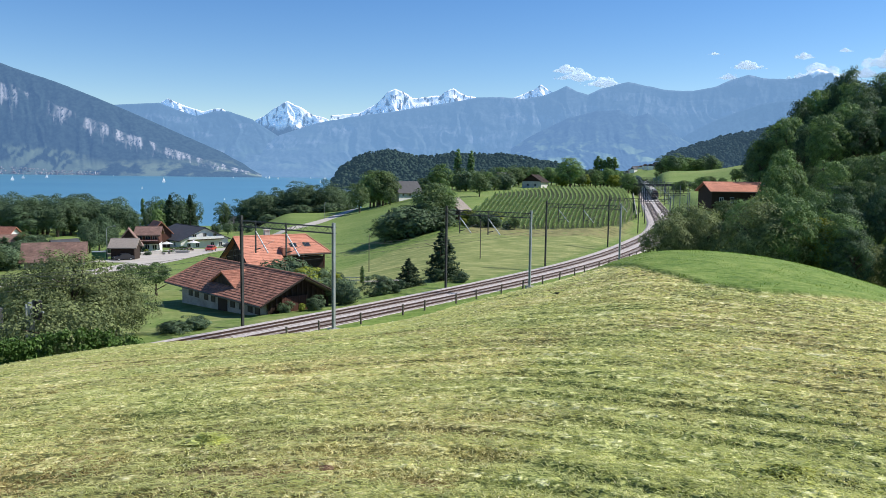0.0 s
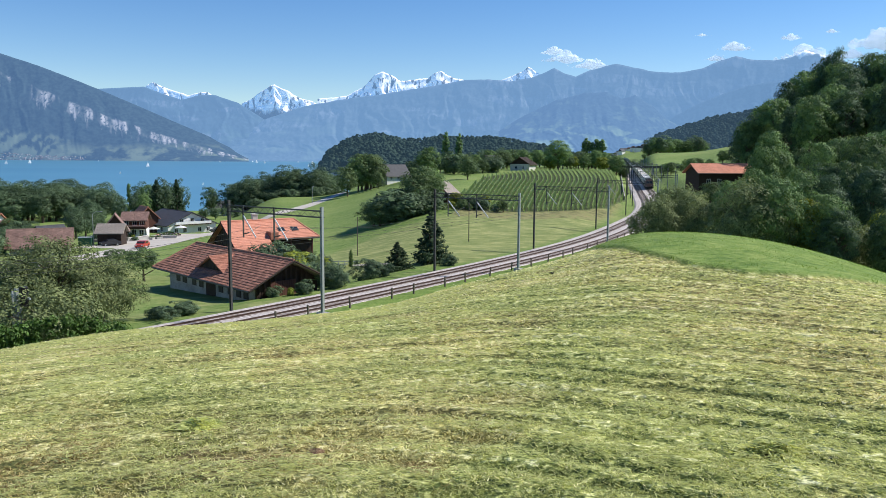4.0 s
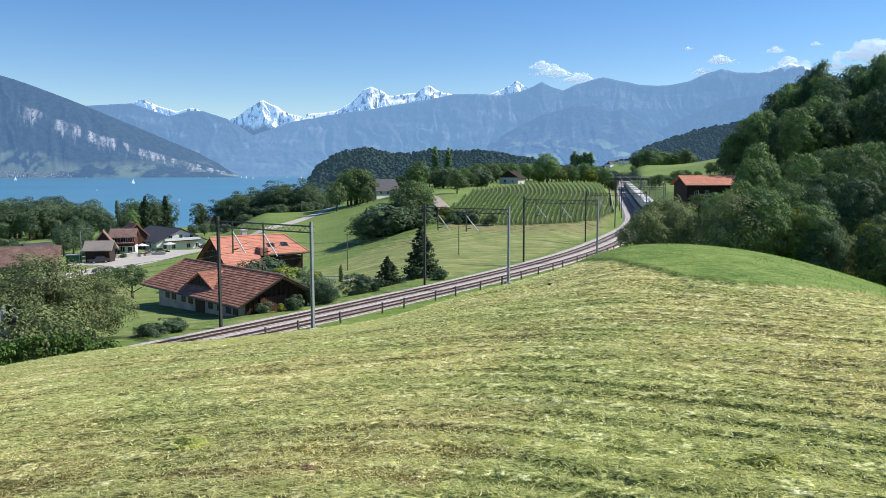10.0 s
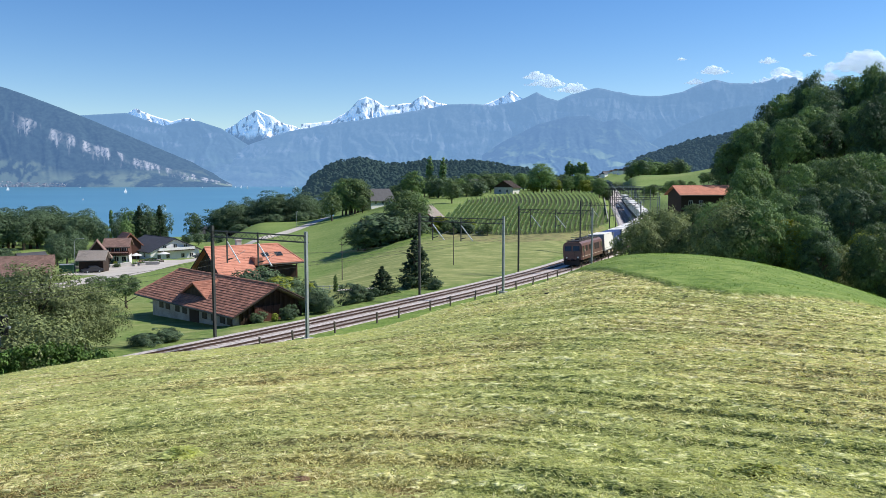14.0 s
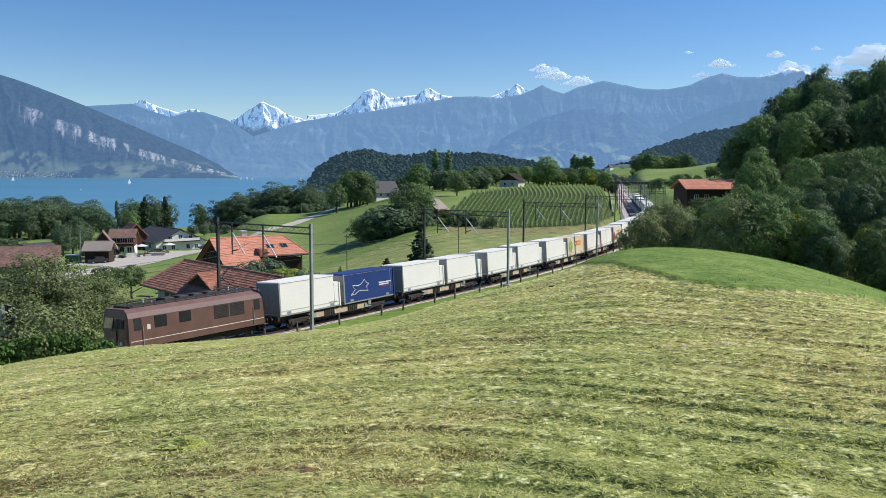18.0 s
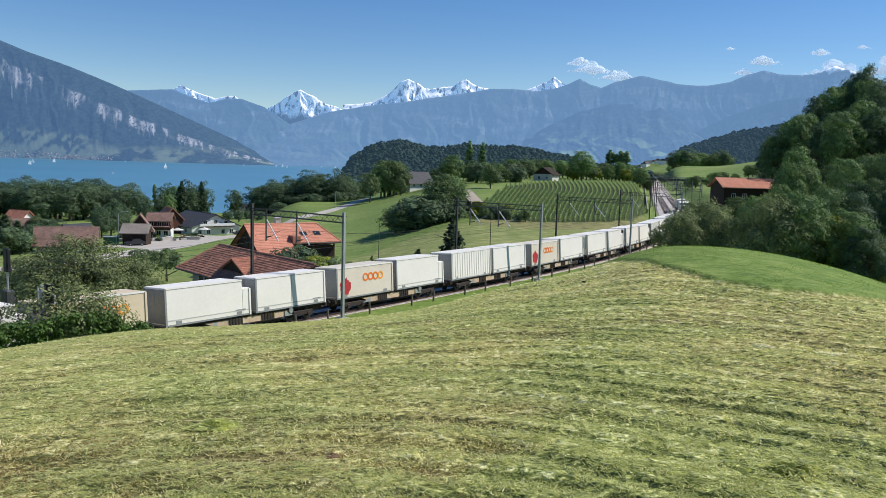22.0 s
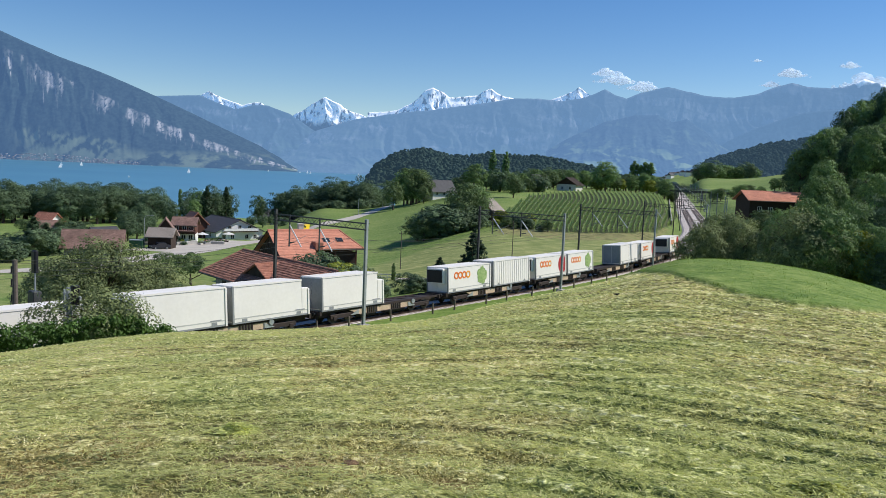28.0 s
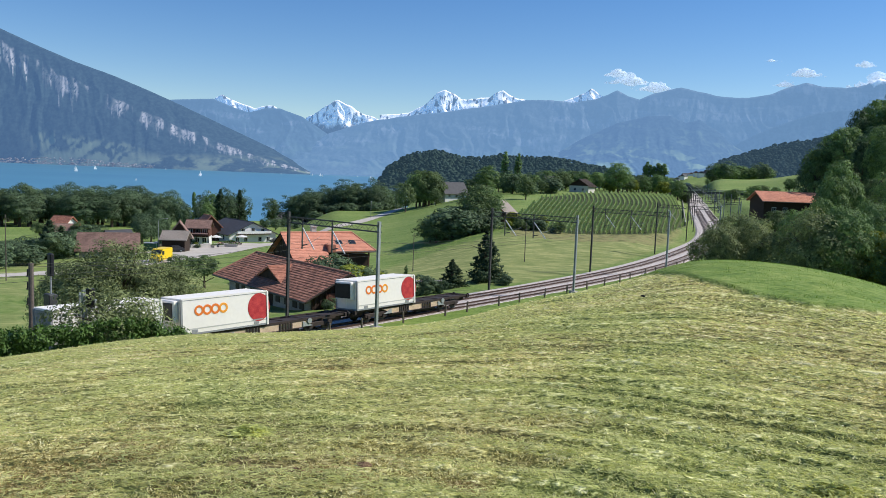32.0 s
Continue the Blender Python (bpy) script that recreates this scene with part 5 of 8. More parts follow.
def ring_shape(g, x, z, r, t, y):
    """A plain ring of width t."""
    n = 20
    for i in range(n):
        p, q = 2 * math.pi * i / n, 2 * math.pi * (i + 1) / n
        v = []
        for yy in (y - 0.01, y + 0.01):
            v += [(x + math.cos(p) * r, yy, z + math.sin(p) * r), (x + math.cos(q) * r, yy, z + math.sin(q) * r),
                  (x + math.cos(q) * (r - t), yy, z + math.sin(q) * (r - t)), (x + math.cos(p) * (r - t), yy, z + math.sin(p) * (r - t))]
        g.add(v, [(0, 1, 2, 3), (7, 6, 5, 4), (0, 4, 5, 1), (2, 6, 7, 3)])


def build_box(kind, length=7.8, reefer=False, height=2.72):
    """A swap body on its corner castings, floor at z = 0; its show side is -y, its front -x."""
    look_of = {"white": ("box_white", "plain off-white swap-body container"), "blue": ("box_blue", "dark blue container with a white animal outline"),
               "cream": ("box_cream", "cream container with orange ring marks and a green printed disc"), "beige": ("box_beige", "beige container with orange ring marks and a red printed fruit"),
               "red": ("box_white", "white refrigerated container with orange ring marks and a red disc"), "green": ("box_white", "white refrigerated container with orange ring marks and a green disc"),
               "ribbed": ("box_white", "off-white ribbed steel container"), "split": ("box_white", "off-white container with a vertical side door gap"),
               "pink": ("box_beige", "beige container with a pale red print")}[kind]
    th = thing("swap_body_container", look_of[1], "container", None, "containers on the train")
    a, w = length / 2, 1.25
    step = 0.65 if kind == "white" and not reefer else 0.0       # some bodies are stepped down at the tail end
    tail = height * 0.76 if step else height
    hull = Geo().block(-a, a - step, -w, w, 0.12, height, 0.03)
    if step:
        hull.block(a - step, a, -w, w, 0.12, tail, 0.03)
    part("body", hull, M[look_of[0]], th)
    part("base_frame", Geo().box(-a, a, -w - 0.01, w + 0.01, 0.0, 0.11), M["box_grey"], th, "grey steel base frame")
    part("roof_edge", Geo().box(-a - 0.01, a - step + 0.01, -w - 0.015, -w + 0.03, height - 0.1, height + 0.015).box(-a - 0.01, a - step + 0.01, w - 0.03, w + 0.015, height - 0.1, height + 0.015), M["box_white"] if kind != "blue" else M["box_blue"], th)
    part("roof_seam", Geo().box(-a - 0.02, a - step + 0.02, -w - 0.02, -w + 0.02, height - 0.13, height - 0.105), M["box_grey"], th)
    for sx in (-1, 1):
        for sy in (-1, 1):
            part("corner_post", Geo().box(sx * a - 0.07, sx * a + 0.07, sy * w - 0.06, sy * w + 0.06, 0.0, (height if sx < 0 else tail) - 0.05), M["box_grey"] if sx < 0 else M[look_of[0]], th)
    for x in (-a * 0.72, a * 0.72):
        part("lifting_pocket", Geo().box(x - 0.22, x + 0.22, -w - 0.02, -w + 0.01, 0.14, 0.34), M["box_grey"], th)
    part("end_door", Geo().box(-a - 0.03, -a - 0.005, -w + 0.1, -0.02, 0.2, height - 0.12).box(-a - 0.03, -a - 0.005, 0.02, w - 0.1, 0.2, height - 0.12), M["box_grey"] if not reefer else M["box_white"], th, "end doors")
    if reefer:
        u = part("cooling_unit", Geo().block(-a - 0.45, -a - 0.03, -0.98, 0.98, 0.95, height - 0.1, 0.08), M["box_white"], th, "white cooling unit on the end wall")
        part("cooling_grille", Geo().block(-a - 0.50, -a - 0.44, -0.92, 0.92, 1.05, height - 0.25, 0.03), M["black"], u, "black grille")
    y = -w - 0.012
    if kind == "blue":
        g = Geo()
        # running animal in outline
        pts = [(-2.6, 0.7), (-2.0, 1.15), (-2.35, 1.55), (-1.6, 1.45), (-1.1, 1.6), (-0.7, 1.95), (-0.45, 1.65), (-0.15, 1.5), (-0.5, 1.25), (-0.25, 0.85), (-0.8, 0.95), (-1.5, 1.0), (-2.0, 0.75), (-2.6, 0.7)]
        for p, q in zip(pts[:-1], pts[1:]):
            g.tube((p[0], y, p[1]), (q[0], y, q[1]), 0.035, 0.035, 4)
        part("outline_print", g, M["sail"], th, "white outline of a running dog")
        bars(th, y, 1.3, 1.35, 1.8, (1.0, 0.8), "sail", 0.12)
        bars(th, y, 1.6, 1.0, 1.4, (0.8,), "print_red", 0.08)
        part("door_seam", Geo().box(a - 0.5, a - 0.46, y - 0.004, y + 0.004, 0.4, height - 0.15), M["box_grey"], th)
    if kind in ("cream", "beige", "red", "green"):
        # the chain's mark as four plain rings
        x0 = -0.2 if kind in ("cream", "beige") else -2.35
        for i in range(4):
            g = Geo()
            ring_shape(g, x0 + i * 0.64 + 0.2, 1.62, 0.36, 0.15, y)
            part("ring_mark", g, M["orange"] if i < 3 else M["orange_light"], th, "orange ring of a printed mark")
        xd = {"cream": -2.2, "beige": -2.5, "red": 2.75, "green": 2.1}[kind]
        disc = Geo()
        n = 28
        r = 0.95 if kind != "beige" else 0.75
        rr = [r * (1.0 if kind in ("red",) else 0.86 + 0.16 * math.sin(i * 2.3) * math.cos(i * 1.1)) for i in range(n)]
        v = [(xd + math.cos(6.2832 * i / n) * rr[i], yy, 1.35 + math.sin(6.2832 * i / n) * rr[i] * 1.08) for yy in (y - 0.006, y + 0.006) for i in range(n)]
        disc.add(v, [tuple(range(n)), tuple(range(2 * n - 1, n - 1, -1))] + [(i, i + n, (i + 1) % n + n, (i + 1) % n) for i in range(n)])
        d = part("printed_disc", disc, M["print_red"] if kind in ("red", "beige") else M["print_green"], th, "printed fruit disc")
        if kind == "beige":
            d.location.z = -0.35
    if kind == "pink":
        part("pale_print", Geo().box(-a + 0.4, a - 2.2, y - 0.006, y + 0.006, 0.7, 2.0), M["plaster_pink"], th, "pale red print")
    if kind == "ribbed":
        for i in range(int(length / 0.42)):
            part("side_rib", Geo().box(-a + 0.25 + i * 0.42, -a + 0.40 + i * 0.42, -w - 0.03, -w + 0.01, 0.2, height - 0.14), M["box_white"], th)
    if kind == "split":
        part("door_gap", Geo().box(-0.04, 0.02, -w - 0.012, -w + 0.01, 0.15, height - 0.12), M["box_grey"], th, "dark vertical gap")
    if kind in ("white", "red", "green", "split"):
        part("side_rail", Geo().box(-a + 0.05, a - 0.05, -w - 0.012, -w + 0.01, 0.36, 0.44), M["box_rail"], th)
        bars(th, y, a - 1.3, 0.42, 0.9, (1.0,), "box_grey", 0.08)
    return th


# vehicles from the head of the train: distance of the middle behind the head, and what stands on each wagon (place, kind, reefer)

WAGON_PITCH, SLOT = 15.93, 7.55
HEAD_AT = -115.6                 # where the first container's front end is at 24 s, along the line
LOAD = [  # kind and whether it carries a cooling unit, slot by slot
    ("white", 0), ("blue", 0), ("white", 0), ("white", 0), ("white", 0), ("white", 0), ("white", 0), ("cream", 0), ("white", 0), ("split", 0),
    ("beige", 0), ("white", 0), ("ribbed", 0), ("white", 1), ("beige", 0), ("white", 1), ("white", 1), ("white", 0), ("white", 1), ("white", 0),
    ("ribbed", 0), ("white", 0), ("white", 1), ("white", 0), ("white", 0), None, ("green", 1), ("ribbed", 0), ("red", 1), ("green", 1),
    None, ("split", 0), ("red", 1), None, ("red", 1), None]


def gone(t):
    """How far the train has come by t seconds, along the line."""
    return HEAD_AT - 19.24 * (t - 24) - 0.006 * (t - 24) ** 2


def ride(behind, up, t):
    p, h = on_track(gone(t) + behind, TRAIN_SIDE, up)
    return pose(p.x, p.y, p.z, -4, 0, 90 - math.degrees(h))


TRAIN = []


def build_train():
    """All vehicles and their loads; each is kept with its distance behind the first container's front and its floor height."""
    loco = build_locomotive()
    TRAIN.append((loco, -7.4, 0.03))
    first = build_wagon(14.9)
    made = {}
    for i in range(18):
        w = first if i == 0 else copy_thing(first, Matrix.Identity(4))
        TRAIN.append((w, i * WAGON_PITCH + 7.4, 0.03))
        for k in (0, 1):
            load = LOAD[2 * i + k]
            if not load:
                continue
            tall = 2.5 if load[0] in ("red", "green") else 2.78 if load[1] or (i + k) % 3 == 0 else 2.66
            key = load + (tall,)
            if key in made:
                box = copy_thing(made[key], Matrix.Identity(4))
            else:
                box = made[key] = build_box(load[0], 6.98, bool(load[1]), tall)
            TRAIN.append((box, i * WAGON_PITCH + k * SLOT + 3.63, 1.20))




def spot(az, r, up=0.0):
    x, y = polar(az, r)
    return x, y, ground_z(x, y) + up


def ground_z(x, y):
    return float(land(np.array([float(x)]), np.array([float(y)]))[0])


def ribbon(name, label, pts, wide, material, category="road", up=0.06):
    """A strip of road or path laid on the ground."""
    pts = np.array(pts, dtype=float)
    seg = np.concatenate([[0], np.cumsum(np.hypot(*np.diff(pts, axis=0).T))])
    t = np.arange(0, seg[-1], 2.5)
    w = ramp(t, seg, wide) if hasattr(wide, "__len__") else np.full(len(t), wide)
    x, y = ramp(t, seg, pts[:, 0]), ramp(t, seg, pts[:, 1])
    k = np.ones(9) / 9
    x, y = np.convolve(np.pad(x, 4, mode="edge"), k, "valid"), np.convolve(np.pad(y, 4, mode="edge"), k, "valid")
    dx, dy = np.gradient(x), np.gradient(y)
    n = np.hypot(dx, dy)
    cols = []
    for a in (-0.5, -0.25, 0, 0.25, 0.5):
        px, py = x + dy / n * w * a, y - dx / n * w * a
        cols.append(np.stack([px, py, land(px, py) + up], -1))
    v = np.stack(cols, 1)
    m = len(t)
    idx = np.arange(m * 5).reshape(m, 5)
    f = np.stack([idx[:-1, :-1], idx[:-1, 1:], idx[1:, 1:], idx[1:, :-1]], -1).reshape(-1, 4)
    return tagged(new(name, array_mesh(name, v.reshape(-1, 3), f, M[material], True)), label, category, kind="structure")


ROAD = [(-150, 72), (-95, 92), (-71, 106), (-66, 125), (-66, 148), (-67, 168), (-69, 185), (-70, 200), (-70, 218), (-66, 245), (-62, 285), (-58, 335), (-55, 380), (-40, 440)]


def along_road(d, side=0.0):
    """The place d metres along the road from its near end, with its heading."""
    p = np.array(ROAD, dtype=float)
    seg = np.concatenate([[0], np.cumsum(np.hypot(*np.diff(p, axis=0).T))])
    x, y = ramp(d, seg, p[:, 0]), ramp(d, seg, p[:, 1])
    x1, y1 = ramp(d + 3, seg, p[:, 0]), ramp(d + 3, seg, p[:, 1])
    h = math.atan2(x1 - x, y1 - y)
    return x + side * math.cos(h), y - side * math.sin(h), h


def build_barn():
    """The long low barn below the line: half-hipped brown tile roof with a dormer, plaster walls, dark timber gable."""
    th = thing("farm_barn", "long low barn with weathered brown tile roof and plastered walls", "barn", pose(-23.9, 86.0, -15.5, 0, 0, -46))
    a, b, zt = 9.9, 3.6, 2.75            # walls
    ea, eb, ze, zr = 11.2, 5.1, 2.35, 4.95   # eaves and ridge
    hip = 1.0
    wall = part("wall", Geo().box(-a, a, -b, -b + 0.3, -0.6, zt).box(-a, a, b - 0.3, b, -0.6, zt).box(-a, -a + 0.3, -b + 0.3, b - 0.3, -0.6, zt).box(a - 0.3, a, -b + 0.3, b - 0.3, -0.6, zt), M["plaster_old"], th, "grey weathered plastered wall")
    part("gable_boarding", Geo().prism([(-b, 1.3), (b, 1.3), (b, zt), (0, zr - 0.25), (-b, zt)], 0, 0.2), M["wood_dark"], th, "dark timber boarding", pose(a + 0.02, 0, 0, 0, 0, 90))
    for i in range(12):
        y = -b + 0.3 + i * (2 * b - 0.6) / 11
        top = zt + (zr - 0.3 - zt) * (1 - abs(y) / b)
        part("board", Geo().box(-0.11, 0.11, -0.03, 0.0, 1.2, top), M["wood_dark"], th, "", pose(a + 0.24, y, 0, 0, 0, 90))
    door = part("gable_door", Geo().box(-1.5, 1.5, -0.08, 0, 1.0, 2.9), M["wood_red"], th, "reddish-brown plank double door", pose(a + 0.28, -0.7, 0, 0, 0, 90))
    for i in range(11):
        part("plank", Geo().box(-0.12, 0.12, -0.03, 0, 1.02, 2.88), M["wood_red"], door, "", pose(-1.35 + i * 0.27, -0.08, 0))
    base = part("roof", Geo().add([(-ea, -eb, ze), (ea, -eb, ze), (ea, 0, zr), (-ea + hip, 0, zr), (-ea, eb, ze), (ea, eb, ze), (-ea, -eb, ze - 0.16), (ea, -eb, ze - 0.16), (ea, 0, zr - 0.18), (-ea + hip, 0, zr - 0.18), (-ea, eb, ze - 0.16), (ea, eb, ze - 0.16)],
                                  [(0, 1, 2, 3), (5, 4, 3, 2), (4, 0, 3), (6, 9, 8, 7), (11, 8, 9, 10), (10, 9, 6), (0, 6, 7, 1), (1, 7, 8, 2), (2, 8, 11, 5), (5, 11, 10, 4), (4, 10, 6, 0)]), M["wood_grey"], th)
    tile_field("roof_tiles", (-ea, -eb, ze + 0.02), (ea, -eb, ze + 0.02), (ea, 0, zr + 0.02), (-ea + hip, 0, zr + 0.02), M["tile_brown"], base, 0.3, 0.36, 0.06, "weathered brown clay tiles")
    tile_field("roof_tiles", (ea, eb, ze + 0.02), (-ea, eb, ze + 0.02), (-ea + hip, 0, zr + 0.02), (ea, 0, zr + 0.02), M["tile_brown"], base, 0.3, 0.36, 0.06)
    tile_field("roof_tiles", (-ea, eb, ze + 0.02), (-ea, -eb, ze + 0.02), (-ea + hip, -0.02, zr + 0.02), (-ea + hip, 0.02, zr + 0.02), M["tile_brown"], base, 0.3, 0.36, 0.06)
    part("ridge_cap", Geo().tube((-ea + hip, 0, zr + 0.04), (ea, 0, zr + 0.04), 0.14, 0.14, 8), M["tile_brown"], base)
    for sy in (-1, 1):
        part("hip_cap", Geo().tube((-ea + hip, 0, zr + 0.04), (-ea, sy * eb, ze + 0.04), 0.11, 0.11, 7), M["tile_brown"], base)
        part("verge_board", Geo().tube((ea + 0.03, 0, zr - 0.04), (ea + 0.03, sy * eb, ze - 0.04), 0.09, 0.09, 4), M["wood_dark"], base)
    part("gutter", Geo().tube((-ea, -eb - 0.08, ze - 0.05), (ea, -eb - 0.08, ze - 0.05), 0.08, 0.08, 7), M["steel_dark"], base)
    # dormer: a dark timber front under a small hipped lid of tiles
    dx, dw = 0.3, 3.1
    y0 = -3.7
    zf = ze + (zr - ze) * (eb + y0) / eb
    zk = zf + 1.5
    y1 = y0 + 1.5 * eb / (zr - ze)
    dm = part("dormer", Geo().prism([(dx - dw, zf - 0.25), (dx + dw, zf - 0.25), (dx + dw, zf), (dx, zk - 0.06), (dx - dw, zf)], y0 + 0.25, y0 + 0.5), M["wood_dark"], base, "dark timber dormer gable")
    for i in range(19):
        x = dx - dw + 0.25 + i * (2 * dw - 0.5) / 18
        part("dormer_board", Geo().box(x - 0.13, x + 0.13, y0 + 0.20, y0 + 0.25, zf - 0.2, zf + (zk - zf) * (1 - abs(x - dx) / dw) - 0.05), M["wood_dark"], dm)
    for sx in (-1, 1):
        lid = part("dormer_roof", Geo().add([(dx + sx * dw, y0, zf + 0.03), (dx, y0, zk), (dx, y1 + 0.1, zk), (dx + sx * dw, y0, zf - 0.07), (dx, y0, zk - 0.1), (dx, y1 + 0.1, zk - 0.1)], [(0, 1, 2), (5, 4, 3), (0, 3, 4, 1), (1, 4, 5, 2), (2, 5, 3, 0)]), M["tile_rust"], dm, "small rusty tiled dormer roof")
        tile_field("dormer_tiles", (dx + sx * dw, y0 - 0.02, zf + 0.06), (dx + sx * dw, y0 + 0.1, zf + 0.06), (dx, y1, zk + 0.03), (dx, y0 - 0.02, zk + 0.03), M["tile_rust"], lid, 0.3, 0.34, 0.04)
    part("dormer_ridge", Geo().tube((dx, y0 - 0.05, zk + 0.04), (dx, y1, zk + 0.04), 0.1, 0.1, 6), M["tile_rust"], dm)
    for i, x in enumerate((-7.6, -6.0, -3.6, -1.9, 2.6, 4.6, 6.4, 7.9)):
        w = part("window", Geo().box(x - 0.5, x + 0.5, -b - 0.03, -b + 0.05, 1.0, 1.9), M["wood_dark"], wall, "small barn window")
        part("pane", Geo().box(x - 0.4, x + 0.4, -b - 0.045, -b, 1.08, 1.82), M["black"], w)
    part("barn_door", Geo().box(-0.7, 1.4, -b - 0.06, -b + 0.04, -0.5, 2.1), M["wood_dark"], wall, "dark plank barn door")
    for x in (-5.0, 0.0, 5.0):
        part("rafter_post", Geo().tube((x, -b - 0.02, 1.9), (x, -eb + 0.1, ze - 0.1), 0.07, 0.07, 4), M["wood_dark"], wall)
    return th


def build_farmhouse():
    """The farmhouse: a broad orange roof, half-hipped at its far end, whose front pitch reaches lower over the stable at the near end."""
    th = thing("farmhouse", "farmhouse with broad orange tile roof and dark timber walls", "farmhouse", pose(-26.5, 109.1, -17.0, 0, 0, 35))
    a, b, eave, ridge, over = 5.45, 5.7, 4.7, 7.9, 0.9
    pitch = (ridge - eave) / b
    low, high = b + over, b - 1.7             # how far the front pitch reaches over the stable and over the house
    kink = -1.0

    def at(y):
        return ridge - pitch * abs(y)

    part("wall", Geo().box(-a, kink, -b, b, -1.5, eave).box(kink, a, -b + 2.4, b, -1.5, eave + 0.4), M["wood_dark"], th, "dark timber wall")
    part("plinth", Geo().box(-a - 0.04, kink + 0.04, -b - 0.04, b + 0.04, -1.5, 0.9).box(kink + 0.04, a + 0.04, -b + 2.36, b + 0.04, -1.5, 0.9), M["plaster_old"], th, "weathered plaster plinth")
    part("gable", Geo().prism([(-b, eave), (b, eave), (0, ridge - 0.15)], 0, 0.25), M["wood_dark"], th, "dark boarded gable", pose(-a, 0, 0, 0, 0, 90))
    for i in range(15):
        y = -b + 0.4 + i * (2 * b - 0.8) / 14
        part("gable_board", Geo().box(-a - 0.3, -a - 0.25, y - 0.17, y + 0.17, eave - 1.6, at(y) - 0.35), M["wood_dark"], th)
    end, hip = a + over, a + over - 2.1
    roof_ob = part("roof", Geo().add([(-end, -low, at(low)), (kink, -low, at(low)), (kink, 0, ridge), (-end, 0, ridge), (kink, -high, at(high)), (end, -high, at(high)), (hip, 0, ridge), (end, low, at(low)), (-end, low, at(low)),
                                     (-end, -low, at(low) - 0.2), (kink, -low, at(low) - 0.2), (kink, 0, ridge - 0.2), (-end, 0, ridge - 0.2), (kink, -high, at(high) - 0.2), (end, -high, at(high) - 0.2), (hip, 0, ridge - 0.2), (end, low, at(low) - 0.2), (-end, low, at(low) - 0.2)],
                                    [(0, 1, 4, 2, 3), (4, 5, 6, 2), (5, 7, 6), (7, 8, 3, 2, 6), (12, 11, 13, 10, 9), (11, 15, 14, 13), (15, 16, 14), (15, 11, 12, 17, 16),
                                     (0, 9, 10, 1), (1, 10, 13, 4), (4, 13, 14, 5), (5, 14, 16, 7), (7, 16, 17, 8), (8, 17, 12, 3), (3, 12, 9, 0)]), M["tile_orange"], th)
    up = 0.03
    for q in (((-end, -low, at(low)), (kink, -low, at(low)), (kink, 0, ridge), (-end, 0, ridge)), ((kink, -high, at(high)), (end, -high, at(high)), (hip, 0, ridge), (kink, 0, ridge)),
              ((end, low, at(low)), (-end, low, at(low)), (-end, 0, ridge), (hip, 0, ridge)), ((end, -high, at(high)), (end, low, at(low)), (hip, 0.03, ridge), (hip, -0.03, ridge))):
        tile_field("roof_tiles", *[(x, y, z + up) for x, y, z in q], M["tile_orange"], roof_ob, 0.27, 0.36, 0.045)
    part("ridge_cap", Geo().tube((-end, 0, ridge + 0.06), (hip, 0, ridge + 0.06), 0.14, 0.14, 8), M["tile_orange"], roof_ob)
    for y, z in ((-high, at(high)), (low, at(low))):
        part("hip_cap", Geo().tube((hip, 0, ridge + 0.06), (end, y, z + 0.05), 0.11, 0.11, 7), M["tile_orange"], roof_ob)
    part("verge_board", Geo().tube((-end - 0.02, 0, ridge - 0.08), (-end - 0.02, -low, at(low) - 0.08), 0.1, 0.1, 4).tube((-end - 0.02, 0, ridge - 0.08), (-end - 0.02, low, at(low) - 0.08), 0.1, 0.1, 4), M["wood_dark"], roof_ob)
    for x0, x1, y in ((-end, kink, -low), (kink, end, -high), (-end, end, low)):
        part("gutter", Geo().tube((x0, y * 1.01, at(y) - 0.1), (x1, y * 1.01, at(y) - 0.1), 0.07, 0.07, 6), M["steel_dark"], roof_ob)
    part("chimney", Geo().box(-1.85, -1.15, -0.1, 0.5, ridge - 0.8, ridge + 0.85).box(-1.95, -1.05, -0.2, 0.6, ridge + 0.85, ridge + 0.97), M["plaster"], roof_ob, "plastered chimney")
    for x in (1.4, 3.4):
        sky_light = part("skylight", Geo().box(x - 0.48, x + 0.48, -0.45, 0.45, -0.04, 0.09), M["steel_dark"], roof_ob, "dark skylight frame", pose(0, -2.2, at(2.2) + 0.05, 29.3, 0, 0))
        part("pane", Geo().box(x - 0.4, x + 0.4, -0.37, 0.37, 0.09, 0.10), M["pane"], sky_light)
    part("dormer_box", Geo().block(-0.95, 0.25, -high - 0.2, -high + 1.3, at(high) - 0.1, at(high) + 0.95, 0.05), M["tile_rust"], roof_ob, "small tiled dormer")
    for x in (0.6, 2.4, 4.2):
        window(th, pose(x, -b + 2.38, 2.9), 0.9, 1.0)
    for x in (-4.2, -2.6):
        window(th, pose(x, -b - 0.06, 2.3), 0.8, 0.8)
    for x in (kink + 0.2, 2.2, a - 0.1):
        part("porch_post", Geo().box(x - 0.09, x + 0.09, -high + 0.15, -high + 0.33, -1.0, at(high) - 0.15), M["wood_red"], th, "timber porch post")
    return th


